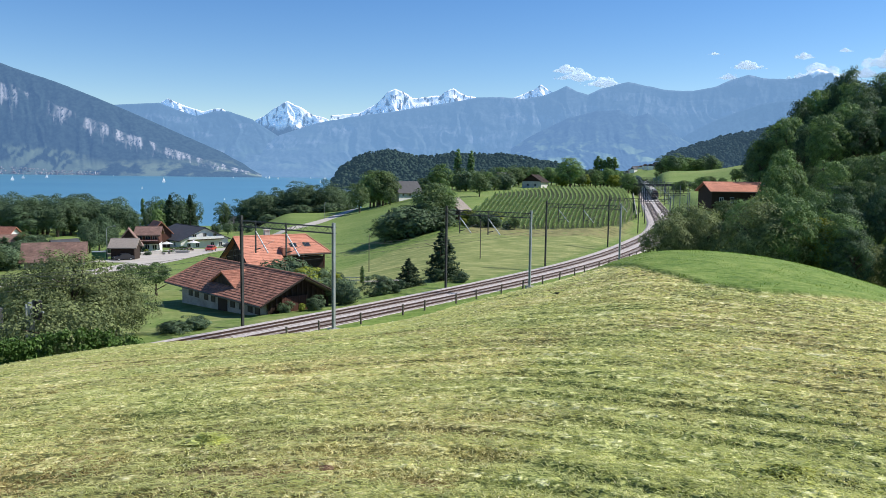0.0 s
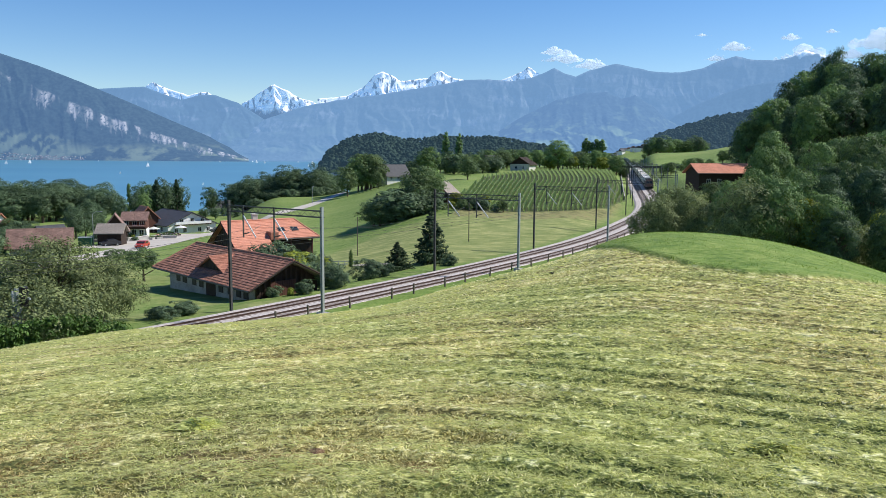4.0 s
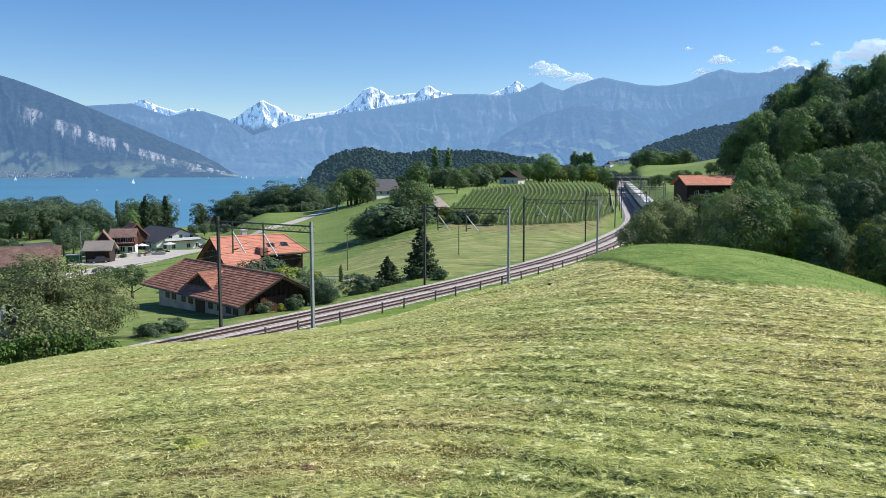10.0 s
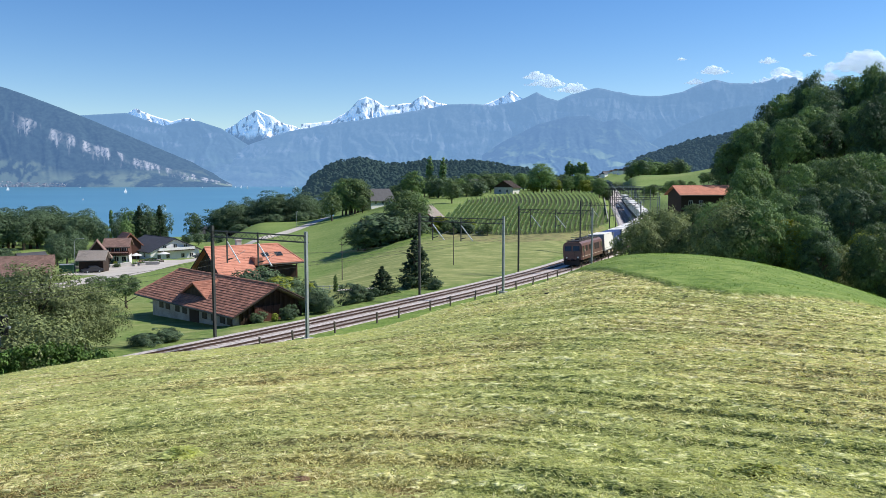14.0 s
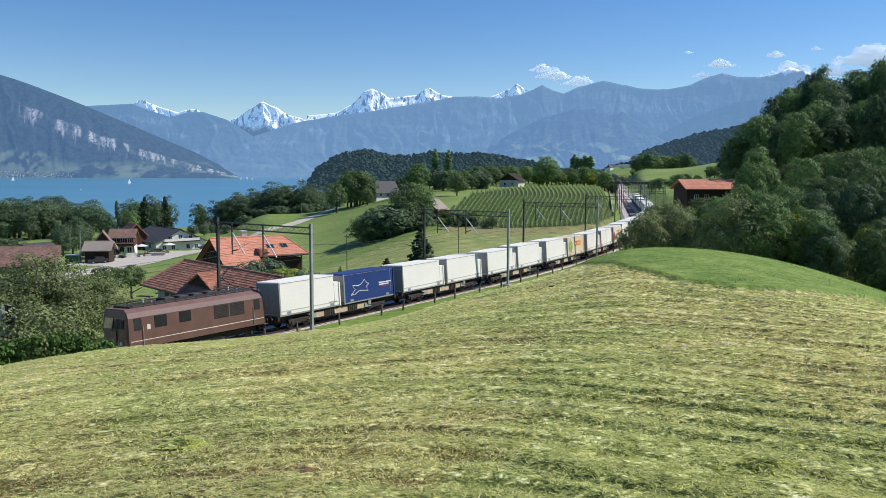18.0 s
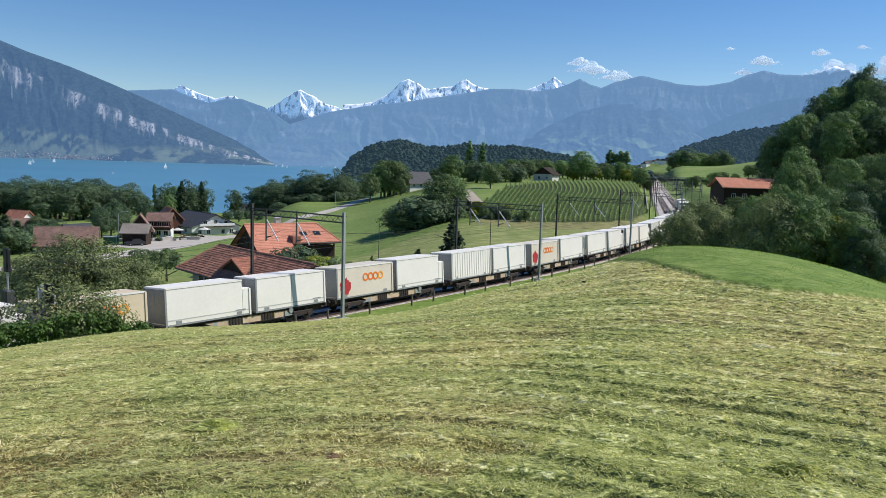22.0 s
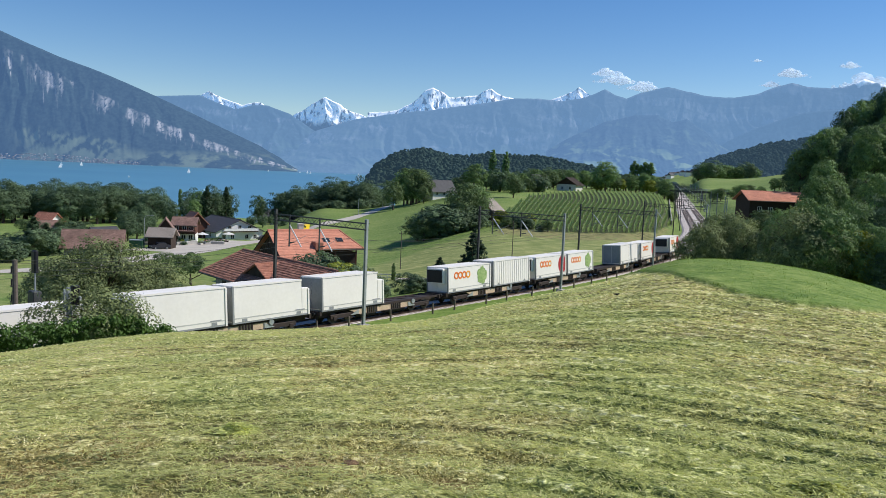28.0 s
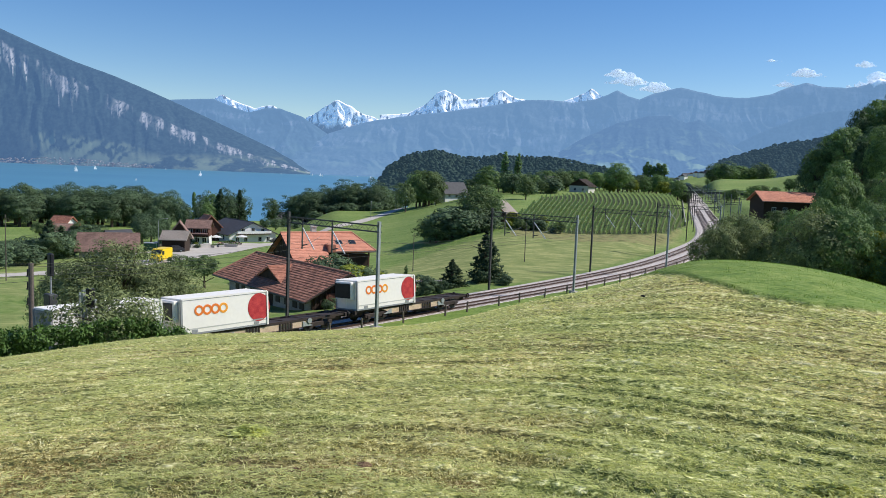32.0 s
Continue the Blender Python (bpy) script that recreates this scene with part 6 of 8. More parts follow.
def build_village():
    def hs(name, label, x, y, turn, length, depth, eave, ridge, wall, roof, **kw):
        return house(name, label, x, y, ground_z(x, y) - 0.1, turn, length, depth, eave, ridge, wall, roof, **kw)

    hs("chalet_house", "large chalet with dark roof and white balconied gable front", -84.8, 238, -46, 20, 15, 3.0, 6.4, "plaster_white", "slate", gable="plaster_white", over=0.7,
       windows=(("r", -5, 1.4), ("r", -2.3, 1.4), ("r", 2.3, 1.4), ("r", 5, 1.4), ("r", -3.2, 4.0), ("r", 0, 4.2), ("r", 3.2, 4.0), ("f", -6, 1.8), ("f", -2, 1.8), ("f", 2, 1.8), ("f", 6, 1.8)))
    # balcony and clutter before the chalet
    for up in (3.0,):
        b = thing("balcony", "timber balcony on the chalet gable", "balcony", pose(-84.8, 238, ground_z(-84.8, 238), 0, 0, -46))
        part("floor_slab", Geo().box(10.05, 11.3, -5.5, 5.5, up - 0.2, up), M["wood_dark"], b)
        part("balustrade", Geo().box(11.22, 11.3, -5.5, 5.5, up + 0.1, up + 0.85), M["plaster_white"], b, "white boarded balustrade")
    hs("timber_house", "timber house with brown roof and long balcony", -84.2, 205.4, 14, 5.6, 7, 4.8, 6.5, "plaster_white", "tile_dark", upper="wood_red", over=0.6, windows=(("f", -1.8, 1.6), ("f", 0, 1.6), ("f", 1.8, 1.6), ("f", -1.8, 4.0), ("f", 0.2, 4.0), ("f", 1.9, 4.0)))
    hs("house", "house with steep brown roof and pale verge boards behind the yard", -82.8, 189.6, 112, 5.5, 5.4, 2.9, 6.5, "wood_dark", "tile_dark", over=0.5, windows=(("l", -1.2, 2.2), ("l", 1.2, 2.2)))
    hs("house", "small house with a steep pinkish tile roof", -92.5, 232, -50, 6.5, 6, 4.6, 7.7, "wood_red", "tile_rust", over=0.5, windows=(("f", -1.5, 3.2), ("f", 1.5, 3.2)))
    hs("carport_shed", "open timber shed with pale grey roof", -76.9, 174.2, 10, 5.0, 5, 3.1, 4.6, "wood_dark", "wood_grey", category="shed", over=0.6)
    hs("house", "low house with brown tile roof and weathered walls", -79.8, 149.4, 24, 10, 9, 2.0, 4.7, "plaster_old", "tile_dark", gable="wood_dark", windows=(("f", -3, 1.4), ("f", 0, 1.4), ("f", 3, 1.4)))
    hs("house", "small dark gabled house among trees", -96, 184, 60, 5.6, 5, 2.2, 4.0, "wood_dark", "slate", windows=(("l", 0, 1.6),))
    hs("house", "house with red tile roof among trees", -144, 241, -15, 6.4, 6, 3.6, 6.2, "plaster_white", "tile_rust", windows=(("f", -1.8, 2.0), ("f", 1.8, 2.0)))
    hs("house", "low outbuilding with dark red roof", -139, 234, 30, 5, 4, 2.2, 3.8, "wood_dark", "tile_dark", windows=(("f", 0, 1.2),))
    hs("house", "small white house near the shore", -126, 412, 30, 8, 7, 4.2, 7.0, "plaster_white", "slate", windows=(("f", -2, 2.4), ("f", 2, 2.4)))
    hs("house", "low shed with dark roof near the shore", -108, 390, 10, 14, 7, 2.6, 4.4, "plaster", "slate", category="shed")
    hs("house", "house with pale grey solar roof on the ridge", -29.5, 372, 40, 13, 9, 4.0, 8.6, "plaster_white", "slate", gable="plaster_white", windows=(("r", -2.5, 2.5), ("r", 2.5, 2.5), ("f", -4, 2.5), ("f", 0, 2.5), ("f", 4, 2.5)))
    hs("house", "brown gabled house at the top of the maize field", 35, 408, 68, 12, 10, 3.4, 6.6, "plaster", "wood_dark", gable="wood_dark", upper=None, windows=(("l", -2, 1.6), ("l", 2, 1.6)))
    hs("house", "white house among trees on the ridge", 20, 432, 30, 8, 7, 4.5, 7.5, "plaster_white", "slate", windows=(("f", 0, 2.5),))
    hs("chalet_house", "small chalet with brown roof half hidden by trees", -3.4, 199, 66, 5.6, 5.6, 3.0, 5.4, "wood_dark", "wood_grey", gable="wood_orange", windows=(("l", 0, 2.0),))
    x, y, z = spot(18.4, 232)
    hs("farm_shed", "farm building with orange tile roof behind bushes", x, y, 8, 15.5, 8.5, 4.0, 6.1, "wood_dark", "tile_orange", category="farm building", windows=(("f", -5, 1.5), ("f", -2, 1.5)))


def build_yard():
    """Parasols, planters and tables of the yard."""
    rs = random.Random(14)
    for i, (x, y) in enumerate(((-79, 204), (-75, 213))):
        th = thing("parasol", "pale canvas parasol in the yard", "parasol", pose(x, y, ground_z(x, y)), "parasols in the yard")
        part("pole", Geo().tube((0, 0, 0), (0, 0, 2.4), 0.03, 0.03, 6), M["steel_light"], th)
        n = 8
        part("canopy", Geo().add([(math.cos(k * 0.785) * 1.7, math.sin(k * 0.785) * 1.7, 2.15) for k in range(n)] + [(0, 0, 2.75)], [(k, (k + 1) % n, n) for k in range(n)]), M["sail"], th)
    for i in range(16):
        x, y = -80 + rs.uniform(0, 8), 198 + rs.uniform(-6, 18)
        th = thing("planter", "stone planter with low shrubs", "planter", pose(x, y, ground_z(x, y), 0, 0, rs.uniform(0, 90)), "planters in the yard")
        part("tub", Geo().block(-0.8, 0.8, -0.4, 0.4, 0, 0.55, 0.06), M["plaster_pink"] if i % 3 == 0 else M["concrete"], th)
        c = np.array([[rs.uniform(-0.6, 0.6), rs.uniform(-0.2, 0.2), 0.75] for k in range(5)])
        part("shrub", leaf_mesh("shrub", c, np.full(5, 0.4), 20, 0.14, M["leaf"], i), None, th)


def build_bench(x, y, turn):
    th = thing("garden_table", "pale timber garden table with two benches in the yard", "table", pose(x, y, ground_z(x, y), 0, 0, turn), "garden tables in the yard")
    part("tabletop", Geo().block(-0.9, 0.9, -0.38, 0.38, 0.70, 0.76, 0.01), M["wood_grey"], th)
    for sy in (-1, 1):
        part("bench", Geo().block(-0.9, 0.9, sy * 0.75 - 0.15, sy * 0.75 + 0.15, 0.42, 0.47, 0.01), M["wood_grey"], th)
        for sx in (-1, 1):
            part("leg", Geo().box(sx * 0.75 - 0.05, sx * 0.75 + 0.05, sy * 0.75 - 0.05, sy * 0.3 + 0.05, -0.05, 0.42) if sy < 0 else Geo().box(sx * 0.75 - 0.05, sx * 0.75 + 0.05, 0.25, 0.8, -0.05, 0.42), M["wood_dark"], th)
    part("trestle", Geo().box(-0.78, -0.7, -0.3, 0.3, -0.05, 0.7).box(0.7, 0.78, -0.3, 0.3, -0.05, 0.7), M["wood_dark"], th)


def build_molehill(x, y, wide, seed):
    """A small mound of thrown-up earth."""
    rs = np.random.RandomState(seed)
    th = thing("molehill", "small dark brown molehill on the mown meadow", "molehill", pose(x, y, ground_z(x, y)), "molehills")
    g = Geo()
    n = 14
    v = [(0, 0, wide * 0.42)]
    for k, (rad, up) in enumerate(((0.3, 0.36), (0.62, 0.2), (0.9, 0.06), (1.05, -0.06))):
        v += [(math.cos(6.2832 * i / n) * rad * wide * rs.uniform(0.8, 1.15), math.sin(6.2832 * i / n) * rad * wide * rs.uniform(0.8, 1.15), wide * up * rs.uniform(0.7, 1.3)) for i in range(n)]
    f = [(0, 1 + i, 1 + (i + 1) % n) for i in range(n)]
    for k in range(3):
        f += [(1 + k * n + i, 1 + k * n + n + i, 1 + k * n + n + (i + 1) % n, 1 + k * n + (i + 1) % n) for i in range(n)]
    part("mound", g.add(v, f), M["earth"], th)
    for k in range(12):
        a, r = rs.uniform(0, 6.28), wide * rs.uniform(0.3, 1.2)
        s = wide * rs.uniform(0.05, 0.13)
        part("clod", Geo().block(-s, s, -s, s, -s, s, s * 0.4), M["earth"], th, "", pose(math.cos(a) * r, math.sin(a) * r, wide * 0.25 * max(0.1, 1.1 - r / wide), rs.uniform(0, 90), rs.uniform(0, 90), rs.uniform(0, 90)))


M["earth"] = mat("earth", (0.30, 0.19, 0.105), (0.16, 0.10, 0.055), 20, 0.95, bump=0.8)


def build_crow():
    """A black bird that walks on the mown grass; its beak points along +x."""
    th = thing("blackbird", "small black bird walking on the mown meadow", "bird")

    def blob(name, cx, cz, rx, ry, rz, tilt=0.0):
        g = Geo()
        g.smooth = True
        n, m = 10, 6
        v = [(rx * math.cos(math.pi * (j / m - 0.5)) * math.cos(6.2832 * i / n), ry * math.cos(math.pi * (j / m - 0.5)) * math.sin(6.2832 * i / n), rz * math.sin(math.pi * (j / m - 0.5))) for j in range(m + 1) for i in range(n)]
        f = [(j * n + i, j * n + (i + 1) % n, (j + 1) * n + (i + 1) % n, (j + 1) * n + i) for j in range(m) for i in range(n)]
        return part(name, g.add(v, f, pose(cx, 0, cz, 0, tilt, 0)), M["black"], th)

    blob("body", 0, 0.2, 0.17, 0.085, 0.09, 12)
    blob("head", 0.17, 0.31, 0.06, 0.05, 0.055)
    part("beak", Geo().tube((0.21, 0, 0.31), (0.29, 0, 0.295), 0.022, 0.004, 6), M["black"], th)
    part("tail", Geo().box(-0.34, -0.12, -0.05, 0.05, 0.13, 0.16), M["black"], th)
    for sy in (-1, 1):
        part("wing", Geo().block(-0.24, 0.1, sy * 0.085 - 0.012, sy * 0.085 + 0.012, 0.15, 0.26, 0.01), M["black"], th)
        part("leg", Geo().tube((0.0, sy * 0.04, 0.0), (0.0, sy * 0.04, 0.14), 0.01, 0.012, 5), M["black"], th)
    for ob in th.children:
        ob.scale = (0.26, 0.26, 0.26)
    return th


def build_yard_details():
    """Balcony of the timber house, garden walls, wood piles and shrubs by the yard."""
    z = ground_z(-84.2, 205.4)
    b = thing("timber_balcony", "timber balcony with flower boxes along the house front", "balcony", pose(-84.2, 205.4, z, 0, 0, 14))
    part("deck", Geo().box(-3.2, 3.2, -4.7, -3.55, 2.5, 2.65), M["wood_dark"], b)
    part("handrail", Geo().box(-3.2, 3.2, -4.72, -4.62, 3.5, 3.6), M["wood_red"], b)
    for i in range(14):
        part("baluster", Geo().box(-0.09, 0.09, -0.03, 0.03, 2.65, 3.5), M["wood_red"], b, "", pose(-3.1 + i * 0.477, -4.67, 0))
    for x in (-3.0, 0.0, 3.0):
        part("post", Geo().box(x - 0.08, x + 0.08, -4.7, -4.54, -0.4, 2.5), M["wood_dark"], b)
    part("flower_box", Geo().block(-2.9, 2.9, -5.0, -4.74, 3.1, 3.35, 0.03), M["plaster_pink"], b, "row of red flower boxes")
    rs = random.Random(41)
    for i, (x, y, t, n) in enumerate(((-78, 191, 70, 7.0), (-73.5, 196, 20, 6.0), (-88, 195, 5, 7.0))):
        w = thing("garden_wall", "low pale stone garden wall", "wall", pose(x, y, ground_z(x, y), 0, 0, t), "garden walls")
        part("wall_body", Geo().block(-n / 2, n / 2, -0.2, 0.2, -0.5, 0.75, 0.03), M["concrete"], w)
        part("coping", Geo().block(-n / 2 - 0.05, n / 2 + 0.05, -0.27, 0.27, 0.75, 0.85, 0.02), M["plaster"], w)
    for i, (x, y, t) in enumerate(((-84.5, 183.5, 8), (-90.5, 205, 60))):
        p = thing("wood_pile", "stack of split firewood logs", "wood pile", pose(x, y, ground_z(x, y), 0, 0, t), "wood piles")
        for k in range(24):
            part("log", Geo().tube((0, -0.5, 0), (0, 0.5 + rs.uniform(-0.08, 0.08), 0), 0.13, 0.12, 7), M["wood_grey"], p, "", pose(-1.1 + (k % 8) * 0.29 + rs.uniform(-0.03, 0.03), 0, 0.14 + (k // 8) * 0.25))
    for i in range(14):
        x, y = -92 + rs.uniform(0, 16), 180 + rs.uniform(0, 26)
        tree(rs.choice(["bush", "light", "bush"]), x, y, rs.uniform(0.9, 2.0), 1.2, "shrubs in the yard")


def build_far_village():
    """Houses of the far village and farms on the slopes, a few metres tall in the haze."""
    rs = random.Random(9)
    for i in range(40):
        az, r = rs.uniform(11.0, 13.8), rs.uniform(1300, 1900)
        x, y, z = spot(az, r)
        w, d, h = rs.uniform(7, 12), rs.uniform(6, 9), rs.uniform(4, 6.5)
        th = thing("village_house", "small distant white house with a pitched roof", "house", pose(x, y, z, 0, 0, rs.uniform(0, 180)), "houses of the far village")
        part("wall", Geo().box(-w / 2, w / 2, -d / 2, d / 2, -1, h), M["plaster_white"], th)
        part("roof", Geo().prism([(-d / 2 - .6, h - .3), (d / 2 + .6, h - .3), (0, h + 3)], -w / 2 - .5, w / 2 + .5, pose(0, 0, 0, 0, 0, 90)), M[rs.choice(["slate", "slate", "tile_dark"])], th)
    # the lakeside town below the wooded mountain
    g = Geo()
    for i in range(420):
        u = rs.uniform(-0.72, -0.47)
        k = rs.random() ** 1.6
        d = 4005 - 40 * (1 - k) + 60 * k
        zz = LAKE_Z + 1.0 + k * 40 * max(0.25, 1 - abs(u + 0.60) * 5)
        s = rs.uniform(2.0, 6.0)
        g.box(u * d - s, u * d + s, d - 14, d - 8, zz, zz + rs.uniform(2, 4.5))
    tagged(new("lakeside_town", g.mesh("lakeside_town", M["town"])), "small pale houses of a lakeside town across the water", "town", kind="stuff")


def build_maize():
    """Maize in rows that run away over the ridge; each plant a few arching leaves."""
    rs = np.random.RandomState(12)
    # the rows fan out a little, from a point behind the meadow
    ox, oy = -10.5, -59.0
    pts = []
    for k in np.arange(1.0, 17.0, 0.262):
        t = np.arange(205, 500, 0.42)
        a = np.radians(k + 0.25 * np.sin(t / 45.0))
        xy = np.stack([ox + t * np.sin(a), oy + t * np.cos(a)], -1)
        pts.append(xy[inside(xy[:, 0], xy[:, 1], MAIZE)])
    p = np.concatenate(pts) + rs.normal(size=(sum(len(q) for q in pts), 2)) * 0.07
    z = land(p[:, 0], p[:, 1])
    n = len(p)
    allv = []
    for leaf in range(5):
        an = rs.uniform(0, 6.283, n)
        d = np.stack([np.cos(an), np.sin(an), np.zeros(n)], -1)
        side = np.stack([-np.sin(an), np.cos(an), np.zeros(n)], -1)
        hgt = rs.uniform(0.95, 1.25, n)
        base = np.stack([p[:, 0], p[:, 1], z + hgt * (0.25 + 0.15 * leaf)], -1)
        w = 0.075
        tip = base + d * rs.uniform(0.2, 0.45, (n, 1)) + np.array([0, 0, 1]) * rs.uniform(0.1, 0.4, (n, 1))
        root = base - np.array([0, 0, 1]) * (hgt * 0.3)[:, None]
        allv.append(np.stack([root - side * w * 0.5, root + side * w * 0.5, tip + side * w, tip - side * w], 1))
    v = np.concatenate(allv).reshape(-1, 3)
    me = array_mesh("maize_crop", v, np.arange(len(v)).reshape(-1, 4), M["maize"])
    tagged(new("maize_crop", me), "field of green maize in straight rows on the ridge", "maize", kind="stuff")


M["maize"] = leafy(mat("maize", (0.29, 0.37, 0.155), (0.19, 0.25, 0.095), 0.8, 0.6, tint=0.3, spec=0.08), 0.3)
M["straw"] = leafy(mat("straw", (0.64, 0.65, 0.29), (0.42, 0.44, 0.15), 3.0, 0.7, tint=0.5), 0.4)
M["hedge"] = leafy(mat("hedge", (0.15, 0.25, 0.065), (0.055, 0.105, 0.03), 1.2, 0.5, tint=0.45, spec=0.08))
M["van_yellow"] = mat("van_yellow", (0.85, 0.58, 0.02), (0.80, 0.54, 0.02), 1, 0.35, spec=0.5)
M["car_red"] = mat("car_red", (0.45, 0.05, 0.03), (0.40, 0.04, 0.03), 1, 0.3, spec=0.5)
M["car_dark"] = mat("car_dark", (0.03, 0.032, 0.04), (0.025, 0.026, 0.03), 1, 0.3, spec=0.5)
M["green_paint"] = mat("green_paint", (0.03, 0.10, 0.05), (0.02, 0.08, 0.04), 1, 0.6)


def blade_material():
    """Blades from dark olive to bleached straw, blade by blade, in greener and drier patches."""
    m = bpy.data.materials.new("cut_blade")
    m.use_nodes = True
    n, l = m.node_tree.nodes, m.node_tree.links
    p = n["Principled BSDF"]
    p.inputs["Roughness"].default_value, p.inputs["Specular IOR Level"].default_value = 0.65, 0.15
    g = n.new("ShaderNodeNewGeometry")

    def tones(v, *stops):
        r = n.new("ShaderNodeValToRGB")
        while len(r.color_ramp.elements) < len(stops):
            r.color_ramp.elements.new(0.5)
        for e, (at, c) in zip(r.color_ramp.elements, stops):
            e.position, e.color = at, rgb(c)
        l.new(v, r.inputs[0])
        return r.outputs[0]

    def patch(scale, lo, hi):
        t = n.new("ShaderNodeTexNoise")
        t.inputs["Scale"].default_value, t.inputs["Detail"].default_value = scale, 4
        l.new(g.outputs["Position"], t.inputs["Vector"])
        r = n.new("ShaderNodeMapRange")
        r.inputs[1].default_value, r.inputs[2].default_value = lo, hi
        l.new(t.outputs[0], r.inputs[0])
        return r.outputs[0]

    def mixed(f, a, b):
        x = n.new("ShaderNodeMix")
        x.data_type = "RGBA"
        l.new(f, x.inputs[0])
        l.new(a, x.inputs[6])
        l.new(b, x.inputs[7])
        return x.outputs[2]

    # the raked ridges are drier and paler; the rows' shade is also put in, as darker blades between
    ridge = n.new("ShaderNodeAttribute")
    ridge.attribute_name = "dry_row_shade"
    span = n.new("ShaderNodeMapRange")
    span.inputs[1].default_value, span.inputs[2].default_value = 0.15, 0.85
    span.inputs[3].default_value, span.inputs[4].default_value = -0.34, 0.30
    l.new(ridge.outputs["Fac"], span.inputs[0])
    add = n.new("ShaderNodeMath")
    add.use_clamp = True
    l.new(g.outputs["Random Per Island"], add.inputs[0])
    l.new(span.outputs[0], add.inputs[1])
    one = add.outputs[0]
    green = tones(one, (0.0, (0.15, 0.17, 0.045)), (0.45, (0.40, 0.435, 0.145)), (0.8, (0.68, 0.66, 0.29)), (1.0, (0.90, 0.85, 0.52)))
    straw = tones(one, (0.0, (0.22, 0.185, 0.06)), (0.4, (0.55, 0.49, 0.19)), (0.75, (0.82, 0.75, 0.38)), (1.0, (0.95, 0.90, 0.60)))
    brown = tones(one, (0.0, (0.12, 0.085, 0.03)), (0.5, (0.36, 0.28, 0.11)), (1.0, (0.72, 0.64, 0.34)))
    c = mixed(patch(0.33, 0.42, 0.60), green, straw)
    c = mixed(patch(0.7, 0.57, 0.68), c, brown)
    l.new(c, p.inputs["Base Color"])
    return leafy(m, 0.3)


def build_hay():
    """Cut hay lying loose in swaths, and the short stubble between, over the nearer meadow."""
    rs = np.random.RandomState(31)
    n = 280000
    az = np.radians(rs.uniform(-38, 36, n))
    r = 3.2 * np.exp(rs.uniform(0, 1, n) ** 0.8 * math.log(27 / 3.2))
    x, y = r * np.sin(az), r * np.cos(az)
    w = windrow(x, y) + 0.6 * fractal(x / 0.35, y / 0.35, 2)
    keep = (rs.uniform(-0.3, 0.75, n) < w) & (lush_mask(x, y) < 0.5)
    x, y, r = x[keep], y[keep], r[keep]
    n = len(x)
    z = land(x, y) + 0.016 * windrow(x, y) + 0.012
    an = -np.arctan(0.6 * (1 + np.tanh((x - 0.5) / 1.7))) + rs.normal(size=n) * (0.75 - 0.5 * smooth(r, 5, 11))
    d = np.stack([np.cos(an), np.sin(an), rs.normal(size=n) * 0.12], -1)
    s = np.stack([-np.sin(an), np.cos(an), rs.normal(size=n) * 0.5], -1)
    ln = (rs.uniform(0.008, 0.026, n) * (1 + r / 14))[:, None]
    wd = (rs.uniform(0.0009, 0.0019, n) * (1 + r / 9))[:, None]
    p = np.stack([x, y, z + rs.uniform(0, 0.035, n)], -1)
    v = np.stack([p - d * ln - s * wd, p - d * ln + s * wd, p + d * ln + s * wd, p + d * ln - s * wd], 1).reshape(-1, 3)
    tagged(new("cut_hay", array_mesh("cut_hay", v, np.arange(len(v)).reshape(-1, 4), M["straw"])), "pale cut hay lying in swaths on the meadow", "hay", kind="stuff")
    # tousled tufts of cut grass that stand proud of the sward
    n = 190000
    az = np.radians(rs.uniform(-38, 36, n))
    u = rs.uniform(0, 1, n)
    r = np.where(rs.uniform(0, 1, n) < 0.5, 1 / (1 / 46 + u * (1 / 2.5 - 1 / 46)), 2.5 * np.exp(u * math.log(46 / 2.5)))
    x, y = r * np.sin(az), r * np.cos(az)
    thick = 0.55 * windrow(x, y) + 0.9 * fractal(x / (0.16 + 0.012 * r), y / (0.16 + 0.012 * r), 2, seed=4.0)
    keep = (rs.uniform(-1.3, 0.45, n) < thick) & (lush_mask(x, y) < 0.5) & (near_meadow(x, y) > 0.5)
    x, y, r = x[keep], y[keep], r[keep]
    n = len(x)
    z = land(x, y) + 0.022 * windrow(x, y) - 0.004
    size = rs.uniform(0.6, 1.5, n) * (0.011 + 0.0021 * r)
    vs = []
    for k in range(5):
        an = rs.uniform(0, 6.283, n)
        lean = np.stack([np.cos(an), np.sin(an), 0 * an], -1) * (size * rs.uniform(0.4, 1.8, n))[:, None]
        side = np.stack([-np.sin(an), np.cos(an), rs.normal(size=n) * 0.4], -1) * (size * rs.uniform(0.10, 0.22, n))[:, None]
        p = np.stack([x, y, z], -1) + rs.normal(size=(n, 3)) * (size * 0.55)[:, None] * np.array([1, 1, 0.1])
        top = np.stack([0 * an, 0 * an, size * rs.uniform(0.12, 0.85, n) * (1 - 0.55 * smooth(r, 5, 18))], -1)
        vs.append(np.stack([p - side, p + side, p + lean + top], 1))
    v = np.concatenate(vs).reshape(-1, 3)
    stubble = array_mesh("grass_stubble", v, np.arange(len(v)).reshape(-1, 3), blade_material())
    dry_row_shade = stubble.attributes.new("dry_row_shade", "FLOAT", "POINT")
    dry_row_shade.data.foreach_set("value", np.tile(np.repeat(windrow(x, y) * 0.5 + 0.5, 3), 5).astype(np.float32))
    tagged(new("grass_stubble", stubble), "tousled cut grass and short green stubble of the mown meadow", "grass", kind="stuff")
    # longer grass on the uncut strip
    n = 90000
